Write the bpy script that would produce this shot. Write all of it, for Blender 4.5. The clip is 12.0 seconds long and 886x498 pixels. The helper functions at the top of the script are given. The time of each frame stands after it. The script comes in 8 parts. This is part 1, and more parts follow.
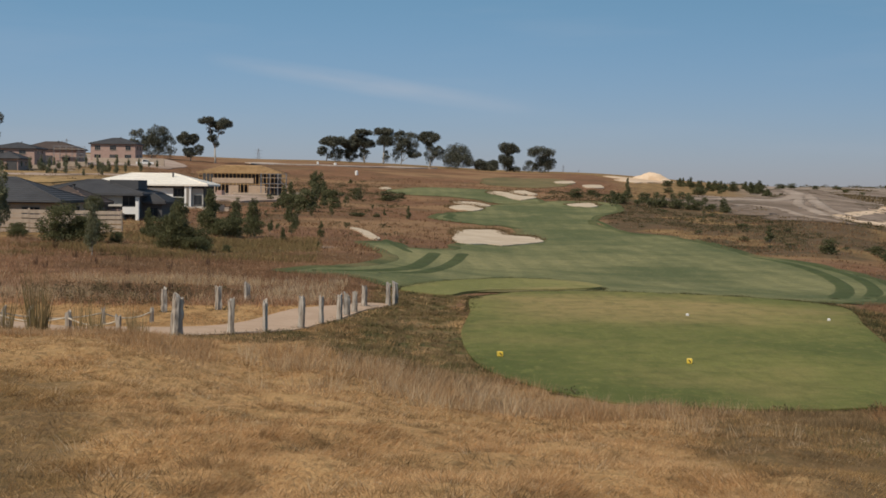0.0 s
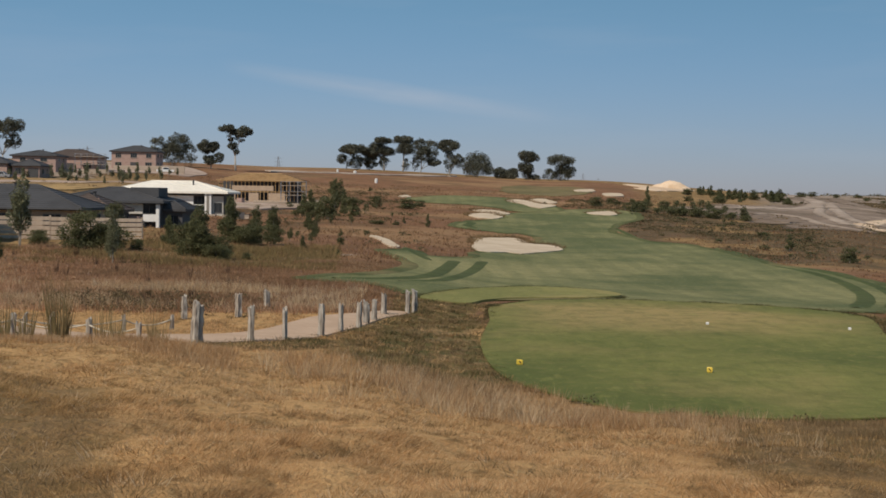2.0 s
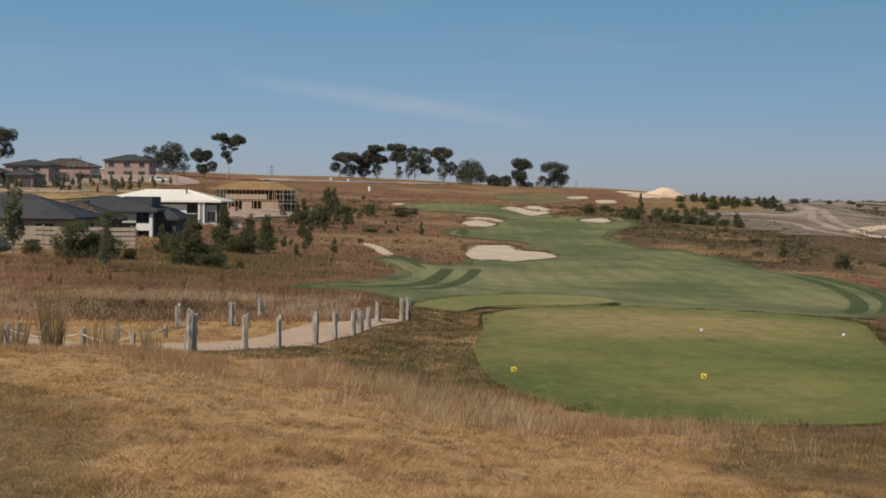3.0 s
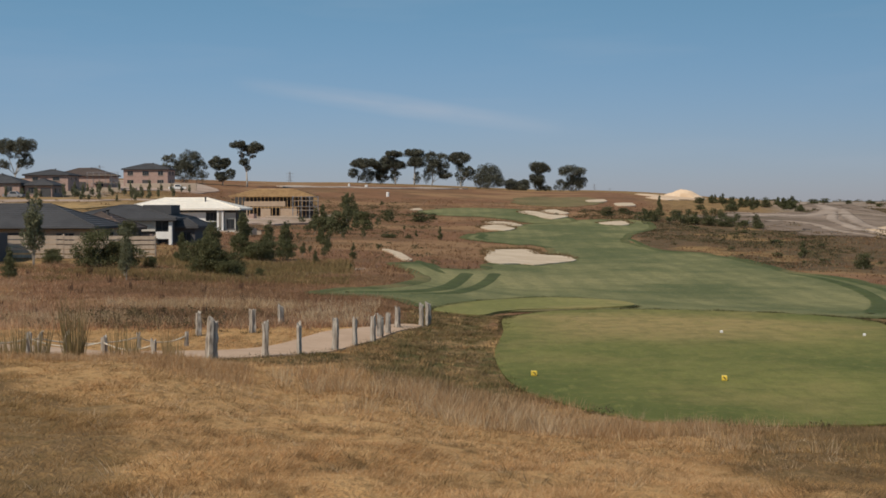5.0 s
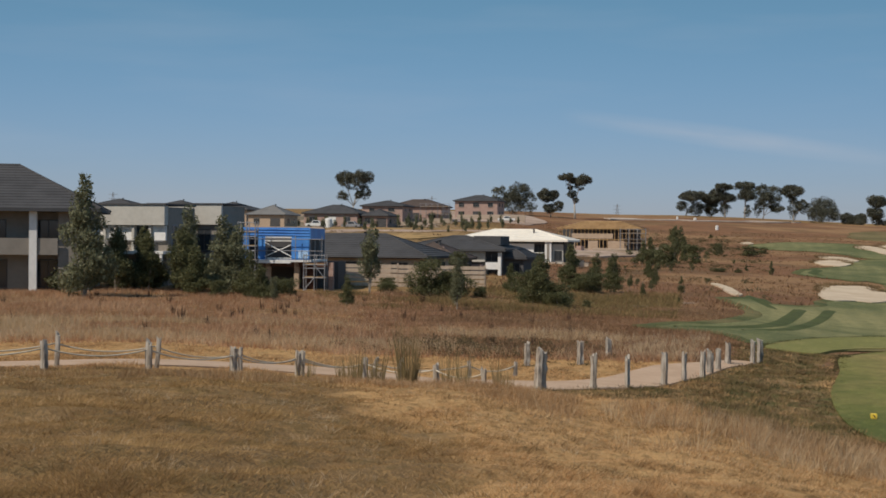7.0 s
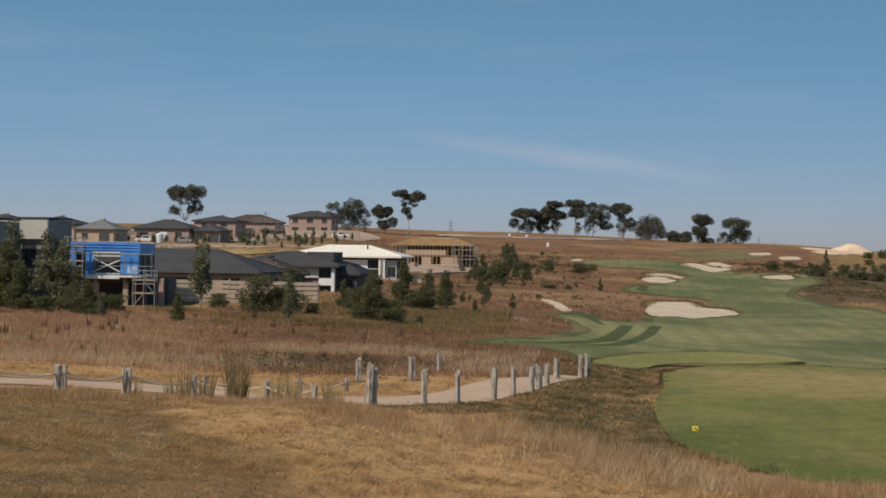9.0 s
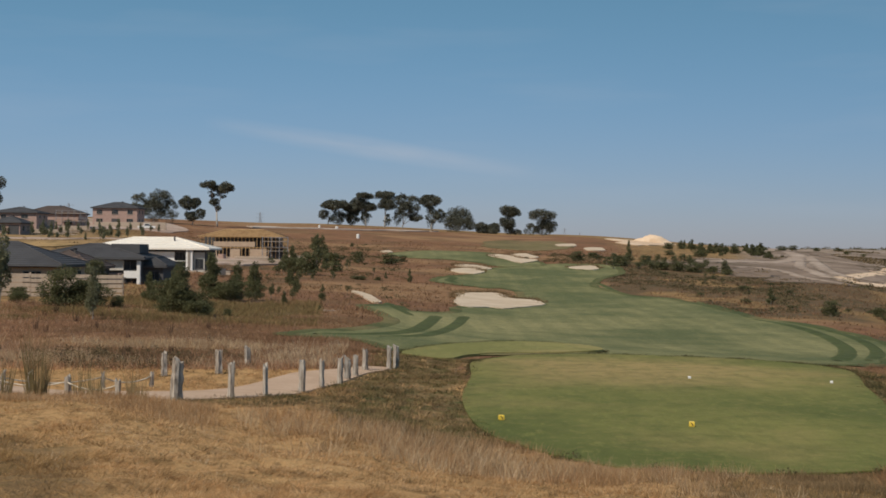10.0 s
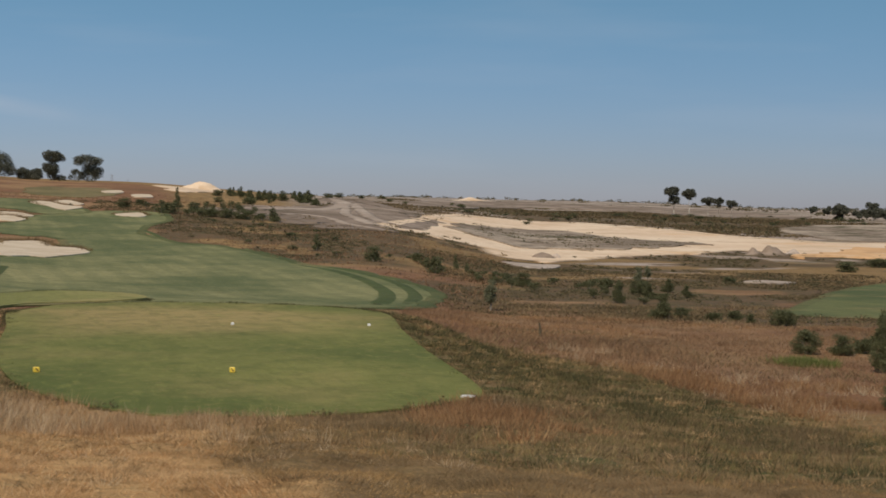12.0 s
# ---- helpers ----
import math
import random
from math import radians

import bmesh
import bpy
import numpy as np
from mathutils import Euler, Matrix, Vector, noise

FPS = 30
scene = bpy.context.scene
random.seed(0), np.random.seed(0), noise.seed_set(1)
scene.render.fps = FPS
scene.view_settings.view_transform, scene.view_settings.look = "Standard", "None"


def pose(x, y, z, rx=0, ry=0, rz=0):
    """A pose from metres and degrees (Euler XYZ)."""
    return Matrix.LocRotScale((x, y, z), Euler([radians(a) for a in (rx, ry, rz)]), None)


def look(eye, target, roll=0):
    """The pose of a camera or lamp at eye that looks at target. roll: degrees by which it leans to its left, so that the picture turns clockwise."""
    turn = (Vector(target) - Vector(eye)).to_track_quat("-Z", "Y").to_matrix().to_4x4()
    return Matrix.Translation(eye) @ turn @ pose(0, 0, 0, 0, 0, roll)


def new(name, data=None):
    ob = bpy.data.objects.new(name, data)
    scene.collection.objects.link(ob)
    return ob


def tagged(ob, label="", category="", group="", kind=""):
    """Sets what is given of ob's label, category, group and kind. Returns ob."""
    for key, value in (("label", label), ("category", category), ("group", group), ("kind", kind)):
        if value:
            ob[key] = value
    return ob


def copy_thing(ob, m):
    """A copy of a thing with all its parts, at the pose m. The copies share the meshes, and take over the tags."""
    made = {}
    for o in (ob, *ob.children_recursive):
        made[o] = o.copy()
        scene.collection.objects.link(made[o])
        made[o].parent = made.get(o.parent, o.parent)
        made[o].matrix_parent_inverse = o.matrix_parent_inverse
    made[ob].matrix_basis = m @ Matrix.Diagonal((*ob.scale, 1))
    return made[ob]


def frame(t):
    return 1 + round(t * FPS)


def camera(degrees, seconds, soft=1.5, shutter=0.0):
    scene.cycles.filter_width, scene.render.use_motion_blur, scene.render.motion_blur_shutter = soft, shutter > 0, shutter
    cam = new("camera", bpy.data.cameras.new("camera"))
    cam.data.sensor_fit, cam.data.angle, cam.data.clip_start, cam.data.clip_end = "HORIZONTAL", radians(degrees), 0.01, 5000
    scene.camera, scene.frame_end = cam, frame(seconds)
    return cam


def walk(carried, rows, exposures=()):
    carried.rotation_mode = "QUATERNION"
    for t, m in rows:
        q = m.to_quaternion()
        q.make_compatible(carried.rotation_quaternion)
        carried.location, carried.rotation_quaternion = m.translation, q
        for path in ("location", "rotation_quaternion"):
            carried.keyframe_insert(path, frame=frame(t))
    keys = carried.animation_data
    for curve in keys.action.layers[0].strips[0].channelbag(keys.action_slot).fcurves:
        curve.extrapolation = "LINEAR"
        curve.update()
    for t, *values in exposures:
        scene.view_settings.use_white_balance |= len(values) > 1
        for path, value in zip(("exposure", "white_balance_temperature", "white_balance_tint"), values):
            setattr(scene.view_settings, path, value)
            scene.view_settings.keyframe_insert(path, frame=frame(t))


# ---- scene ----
from mathutils.geometry import delaunay_2d_cdt

# ---------------------------------------------------------------- camera
EYE = 1.65
cam = camera(34.03, 12.0, soft=1.65, shutter=0.1)
# seconds, sidestep and forward step in metres, heading, tilt and lean in degrees
STEPS = [
    (0.0, -0.010, -0.001, -0.001, -2.411, 0.706),
    (0.5, -0.003, -0.005, -0.090, -2.266, 0.939),
    (1.0, -0.006, -0.032, 0.261, -2.341, 0.863),
    (1.5, -0.007, -0.003, 0.080, -2.433, 0.928),
    (2.0, -0.018, -0.007, -0.775, -2.105, 0.790),
    (2.5, -0.012, -0.023, -0.684, -1.835, 0.650),
    (4.3, -0.063, 0.000, -0.282, -1.746, 0.587),
    (4.5, -0.034, -0.016, -0.616, -1.493, 0.363),
    (5.0, -0.020, -0.086, -1.271, -1.608, -0.158),
    (5.5, -0.058, 0.023, -2.135, -1.532, 0.043),
    (6.0, -0.100, 0.043, -5.271, -0.794, 0.683),
    (6.5, -0.133, 0.061, -9.997, -0.798, 0.434),
    (6.7, -0.142, 0.055, -11.858, -0.631, 0.431),
    (7.1, -0.151, 0.043, -14.730, -0.283, 0.508),
    (7.5, -0.138, 0.017, -15.911, 0.024, 0.582),
    (7.9, -0.115, -0.009, -15.412, 0.260, 0.656),
    (8.3, -0.091, -0.021, -13.247, 0.399, 0.733),
    (8.5, -0.081, 0.009, -11.749, 0.350, 0.828),
    (9.0, -0.048, 0.005, -7.597, 0.338, 0.712),
    (9.5, -0.008, 0.022, -4.227, -0.361, 0.781),
    (10.0, 0.022, 0.045, -0.090, 0.082, 0.535),
    (10.5, 0.097, -0.002, 2.779, -0.501, -0.299),
    (11.0, 0.213, -0.048, 7.842, -0.819, 0.052),
    (11.5, 0.286, -0.021, 12.096, -1.080, -0.661),
    (12.0, 0.324, -0.011, 17.594, -1.829, 0.657),
]
walk(cam, [(t, pose(x, y, EYE, 90 + tilt, 0, -heading) @ pose(0, 0, 0, 0, 0, lean)) for t, x, y, heading, tilt, lean in STEPS],
     exposures=[(0.0, -0.08), (12.0, -0.08)])

# ---------------------------------------------------------------- sky and sun
SUN_HEADING, SUN_HEIGHT = -140.0, 46.0
world = bpy.data.worlds.new("sky")
scene.world = world
world.use_nodes = True
wn, wl = world.node_tree.nodes, world.node_tree.links
wn.clear()


def wmath(op, a, b=0.0, c=0.0):
    n = wn.new("ShaderNodeMath")
    n.operation = op
    for i, v in enumerate((a, b, c)):
        if isinstance(v, (int, float)):
            n.inputs[i].default_value = v
        else:
            wl.new(v, n.inputs[i])
    return n.outputs[0]


sky = wn.new("ShaderNodeTexSky")
sky.sky_type = "NISHITA"
sky.sun_disc = False
sky.sun_elevation, sky.sun_rotation = radians(SUN_HEIGHT), radians(-SUN_HEADING)
sky.altitude, sky.air_density, sky.dust_density, sky.ozone_density = 0, 1.0, 0.2, 5.0
coords = wn.new("ShaderNodeTexCoord")
split = wn.new("ShaderNodeSeparateXYZ")
wl.new(coords.outputs["Generated"], split.inputs[0])
heading = wmath("DEGREES", wmath("ARCTAN2", split.outputs[0], split.outputs[1]))
rise = wmath("DEGREES", wmath("ARCSINE", split.outputs[2]))
# one long thin cirrus streak and some faint veils, far up
plane = wn.new("ShaderNodeCombineXYZ")
wl.new(wmath("MULTIPLY", heading, 0.22), plane.inputs[0])
wl.new(wmath("MULTIPLY_ADD", rise, 1.1, wmath("MULTIPLY", heading, 0.14)), plane.inputs[1])
fibres = wn.new("ShaderNodeTexNoise")
fibres.inputs["Scale"].default_value, fibres.inputs["Detail"].default_value = 1.1, 5.0
wl.new(plane.outputs[0], fibres.inputs["Vector"])
line = wmath("MULTIPLY_ADD", heading, -0.14, 3.62)
off = wmath("ABSOLUTE", wmath("SUBTRACT", rise, line))
across = wmath("SUBTRACT", 1.0, wmath("DIVIDE", off, wmath("MULTIPLY_ADD", wmath("ABSOLUTE", wmath("ADD", heading, 3.0)), -0.025, 0.52)))
across = wmath("SMOOTH_MIN", wmath("MAXIMUM", across, 0.0), 1.0, 0.3)
ends = wmath("SUBTRACT", 1.0, wmath("POWER", wmath("DIVIDE", wmath("ABSOLUTE", wmath("ADD", heading, 3.0)), 6.6), 2.0))
streak = wmath("MULTIPLY", wmath("MULTIPLY", across, wmath("MAXIMUM", ends, 0.0)), wmath("MULTIPLY_ADD", fibres.outputs[0], 0.9, 0.0))
veil_map = wn.new("ShaderNodeCombineXYZ")
wl.new(wmath("MULTIPLY", heading, 0.05), veil_map.inputs[0])
wl.new(wmath("MULTIPLY", rise, 0.35), veil_map.inputs[1])
veil = wn.new("ShaderNodeTexNoise")
veil.inputs["Scale"].default_value, veil.inputs["Detail"].default_value = 1.3, 4.0
wl.new(veil_map.outputs[0], veil.inputs["Vector"])
thin = wmath("MULTIPLY", wmath("MAXIMUM", wmath("SUBTRACT", veil.outputs[0], 0.5), 0.0), 0.5)
cover = wmath("MINIMUM", wmath("ADD", wmath("MULTIPLY", streak, 0.85), thin), 0.6)
# the air near the horizon is hazy and blue-grey
low_air = wn.new("ShaderNodeMapRange")
low_air.interpolation_type = "SMOOTHSTEP"
low_air.inputs[1].default_value, low_air.inputs[2].default_value = -1.0, 13.0
wl.new(rise, low_air.inputs[0])
air = wn.new("ShaderNodeMix")
air.data_type = "RGBA"
air.inputs[6].default_value, air.inputs[7].default_value = (0.645, 0.67, 0.94, 1), (0.685, 0.895, 0.845, 1)
wl.new(low_air.outputs[0], air.inputs[0])
tint = wn.new("ShaderNodeMix")
tint.data_type, tint.blend_type = "RGBA", "MULTIPLY"
tint.inputs[0].default_value = 1.0
dull = wn.new("ShaderNodeVectorMath")
dull.operation = "SCALE"
wl.new(air.outputs[2], dull.inputs[0])
wl.new(wmath("MINIMUM", wmath("MAXIMUM", wmath("MULTIPLY_ADD", heading, 0.0042, 0.945), 0.8), 1.08), dull.inputs[3])
wl.new(dull.outputs[0], tint.inputs[7])
wl.new(sky.outputs[0], tint.inputs[6])
clouds = wn.new("ShaderNodeMix")
clouds.data_type = "RGBA"
clouds.inputs[7].default_value = (5.6, 6.0, 6.8, 1)
wl.new(cover, clouds.inputs[0])
wl.new(tint.outputs[2], clouds.inputs[6])
glow = wn.new("ShaderNodeBackground")
glow.inputs[1].default_value = 0.085
wl.new(clouds.outputs[2], glow.inputs[0])
wl.new(glow.outputs[0], wn.new("ShaderNodeOutputWorld").inputs[0])

sun = new("sun", bpy.data.lights.new("sun", "SUN"))
sun.data.energy, sun.data.angle, sun.data.color = 4.05, radians(0.53), (1.0, 0.905, 0.79)
_a, _e = radians(SUN_HEADING), radians(SUN_HEIGHT)
sun.matrix_world = look((200 * math.sin(_a) * math.cos(_e), 200 * math.cos(_a) * math.cos(_e), 200 * math.sin(_e)), (0, 0, 0))


# ---------------------------------------------------------------- materials
class Nodes:
    """Short hand for a material's nodes."""

    def __init__(self, name, rough=0.9, metal=0.0, spec=0.3):
        self.mat = bpy.data.materials.new(name)
        self.mat.use_nodes = True
        self.n, self.l = self.mat.node_tree.nodes, self.mat.node_tree.links
        self.bsdf = self.n["Principled BSDF"]
        self.bsdf.inputs["Roughness"].default_value = rough
        self.bsdf.inputs["Metallic"].default_value = metal
        self.bsdf.inputs["Specular IOR Level"].default_value = spec
        self.at = self.n.new("ShaderNodeTexCoord").outputs["Object"]
        self.geo = self.n.new("ShaderNodeNewGeometry")

    def math(self, op, a, b=0.0, c=0.0):
        n = self.n.new("ShaderNodeMath")
        n.operation = op
        for i, v in enumerate((a, b, c)):
            if isinstance(v, (int, float)):
                n.inputs[i].default_value = v
            else:
                self.l.new(v, n.inputs[i])
        return n.outputs[0]

    def noise(self, scale, detail=4.0, stretch=(1, 1, 1), rough=0.55):
        m = self.n.new("ShaderNodeMapping")
        m.inputs["Scale"].default_value = stretch
        self.l.new(self.at, m.inputs[0])
        t = self.n.new("ShaderNodeTexNoise")
        t.inputs["Scale"].default_value, t.inputs["Detail"].default_value, t.inputs["Roughness"].default_value = scale, detail, rough
        self.l.new(m.outputs[0], t.inputs["Vector"])
        return t.outputs[0]

    def step(self, value, low, high):
        n = self.n.new("ShaderNodeMapRange")
        n.interpolation_type = "SMOOTHSTEP"
        n.inputs[1].default_value, n.inputs[2].default_value = low, high
        self.l.new(value, n.inputs[0])
        return n.outputs[0]

    def mix(self, fac, a, b, blend="MIX"):
        n = self.n.new("ShaderNodeMix")
        n.data_type, n.blend_type = "RGBA", blend
        for socket, v in ((0, fac), (6, a), (7, b)):
            if isinstance(v, (int, float)):
                n.inputs[socket].default_value = v
            elif isinstance(v, tuple):
                n.inputs[socket].default_value = (*v, 1)
            else:
                self.l.new(v, n.inputs[socket])
        return n.outputs[2]

    def done(self, color, bump=None, strength=0.3, distance=0.05):
        if isinstance(color, tuple):
            self.bsdf.inputs["Base Color"].default_value = (*color, 1)
        else:
            self.l.new(color, self.bsdf.inputs["Base Color"])
        if bump is not None:
            b = self.n.new("ShaderNodeBump")
            b.inputs["Strength"].default_value, b.inputs["Distance"].default_value = strength, distance
            self.l.new(bump, b.inputs["Height"])
            self.l.new(b.outputs[0], self.bsdf.inputs["Normal"])
        return self.mat


def worn(name, color, other, scale=1.0, rough=0.85, metal=0.0, spec=0.3, bump=0.25, stretch=(1, 1, 1)):
    """A surface of one colour with stains and grain of another."""
    m = Nodes(name, rough, metal, spec)
    big, small = m.noise(scale, 4, stretch), m.noise(scale * 9, 3, stretch)
    c = m.mix(m.step(big, 0.35, 0.7), color, other)
    c = m.mix(m.math("MULTIPLY", m.step(small, 0.35, 0.75), 0.4), c, tuple(v * 0.72 for v in color))
    return m.done(c, small, bump, 0.02)


def blades(name, colors, rough=0.8, sheen=0.35, stain=None):
    """Leaves or stalks; every one has a shade of its own, and light comes through."""
    m = Nodes(name, rough, 0, 0.25)
    pick = m.geo.outputs["Random Per Island"]
    c = m.mix(m.step(pick, 0.0, 0.5), colors[0], colors[1])
    c = m.mix(m.step(pick, 0.55, 1.0), c, colors[2])
    c = m.mix(m.math("MULTIPLY", m.step(m.noise(1.1, 5), 0.45, 0.66), 0.55), c, tuple(v * 0.62 for v in colors[1]))
    c = m.mix(m.math("MULTIPLY", m.step(m.noise(0.2, 4), 0.46, 0.66), 0.4), c, colors[2])
    if stain:
        c = m.mix(m.math("MULTIPLY", m.step(m.noise(2.6, 5, (1, 0.45, 1), 0.65), 0.52, 0.64), 0.6), c, stain)
        c = m.mix(m.math("MULTIPLY", m.step(m.noise(5.5, 4, (1, 0.5, 1), 0.6), 0.54, 0.64), 0.75), c, tuple(v * 0.75 for v in stain))
        c = m.mix(m.math("MULTIPLY", m.step(m.noise(3.3, 4, (1, 0.4, 1), 0.6), 0.56, 0.68), 0.6), c, colors[2])
    mat = m.done(c)
    out = m.n["Material Output"]
    thin = m.n.new("ShaderNodeBsdfTranslucent")
    m.l.new(c, thin.inputs[0])
    both = m.n.new("ShaderNodeMixShader")
    both.inputs[0].default_value = sheen
    m.l.new(m.bsdf.outputs[0], both.inputs[1])
    m.l.new(thin.outputs[0], both.inputs[2])
    m.l.new(both.outputs[0], out.inputs[0])
    return mat


def ground_material():
    m = Nodes("ground_cover", 0.95, 0, 0.1)
    zone = m.n.new("ShaderNodeAttribute")
    zone.attribute_name = "cover"
    parts = m.n.new("ShaderNodeSeparateColor")
    m.l.new(zone.outputs["Color"], parts.inputs[0])
    grain, fine, mid, big, huge = m.noise(30, 4), m.noise(7, 5), m.noise(1.5, 5), m.noise(0.3, 4), m.noise(0.035, 4)
    ragged = m.math("MULTIPLY", m.math("SUBTRACT", m.math("MULTIPLY_ADD", mid, 0.5, m.math("MULTIPLY", big, 0.5)), 0.5), 1.0)

    def cover(value):
        return m.step(m.math("ADD", value, ragged), 0.36, 0.64)

    tuft, clump = m.noise(2.6, 5, (1, 0.45, 1), 0.65), m.noise(5.5, 4, (1, 0.5, 1), 0.6)
    straw = m.mix(m.step(big, 0.36, 0.66), (0.57, 0.345, 0.15), (0.465, 0.27, 0.113))
    straw = m.mix(m.math("MULTIPLY", m.step(tuft, 0.50, 0.64), 0.65), straw, (0.25, 0.15, 0.06))
    straw = m.mix(m.math("MULTIPLY", m.step(clump, 0.53, 0.66), 0.6), straw, (0.19, 0.122, 0.05))
    straw = m.mix(m.math("MULTIPLY", m.step(fine, 0.46, 0.68), 0.55), straw, (0.58, 0.39, 0.18))
    straw = m.mix(m.math("MULTIPLY", m.step(grain, 0.5, 0.72), 0.5), straw, (0.20, 0.12, 0.05))
    brown = m.mix(m.step(big, 0.36, 0.66), (0.275, 0.175, 0.08), (0.20, 0.125, 0.058))
    brown = m.mix(m.math("MULTIPLY", m.step(mid, 0.46, 0.66), 0.5), brown, (0.145, 0.105, 0.045))
    brown = m.mix(m.math("MULTIPLY", m.step(tuft, 0.5, 0.62), 0.7), brown, (0.175, 0.118, 0.047))
    brown = m.mix(m.math("MULTIPLY", m.step(clump, 0.54, 0.66), 0.5), brown, (0.42, 0.255, 0.105))
    brown = m.mix(m.math("MULTIPLY", m.step(fine, 0.5, 0.7), 0.5), brown, (0.36, 0.24, 0.115))
    red = m.mix(m.step(big, 0.35, 0.65), (0.26, 0.138, 0.074), (0.19, 0.10, 0.056))
    red = m.mix(m.math("MULTIPLY", m.step(huge, 0.45, 0.6), 0.75), red, (0.33, 0.205, 0.105))
    red = m.mix(m.math("MULTIPLY", m.step(m.noise(0.06, 5), 0.5, 0.62), 0.6), red, (0.15, 0.095, 0.05))
    red = m.mix(m.math("MULTIPLY", m.step(mid, 0.5, 0.72), 0.5), red, (0.14, 0.085, 0.045))
    green = m.mix(m.step(mid, 0.42, 0.56), (0.105, 0.108, 0.038), (0.27, 0.18, 0.085))
    green = m.mix(m.math("MULTIPLY", m.step(big, 0.46, 0.62), 0.75), green, (0.19, 0.12, 0.058))
    green = m.mix(m.math("MULTIPLY", m.step(m.noise(0.75, 5), 0.55, 0.64), 0.7), green, (0.35, 0.225, 0.105))
    green = m.mix(m.math("MULTIPLY", m.step(m.noise(3.4, 4), 0.52, 0.66), 0.65), green, (0.065, 0.06, 0.026))
    dirt = m.mix(m.step(huge, 0.4, 0.62), (0.33, 0.26, 0.205), (0.44, 0.355, 0.295))
    dirt = m.mix(m.math("MULTIPLY", m.step(big, 0.46, 0.66), 0.75), dirt, (0.16, 0.115, 0.07))
    dirt = m.mix(m.math("MULTIPLY", m.step(m.noise(0.012, 5, (1, 3, 1)), 0.5, 0.62), 0.7), dirt, (0.14, 0.12, 0.07))
    c = m.mix(cover(zone.outputs["Alpha"]), straw, brown)
    c = m.mix(cover(parts.outputs[0]), c, red)
    c = m.mix(cover(parts.outputs[2]), c, dirt)
    c = m.mix(cover(parts.outputs[1]), c, green)
    low = m.n.new("ShaderNodeAttribute")
    low.attribute_name = "heath"
    heath = m.mix(m.step(big, 0.4, 0.62), (0.13, 0.085, 0.05), (0.09, 0.074, 0.039))
    heath = m.mix(m.math("MULTIPLY", m.step(mid, 0.46, 0.66), 0.6), heath, (0.185, 0.115, 0.06))
    c = m.mix(m.math("MULTIPLY", m.step(m.math("ADD", low.outputs["Fac"], ragged), 0.22, 0.6), 0.92), c, heath)
    return m.done(c, m.math("ADD", m.math("ADD", mid, fine), m.math("MULTIPLY", grain, 0.5)), 0.8, 0.10)


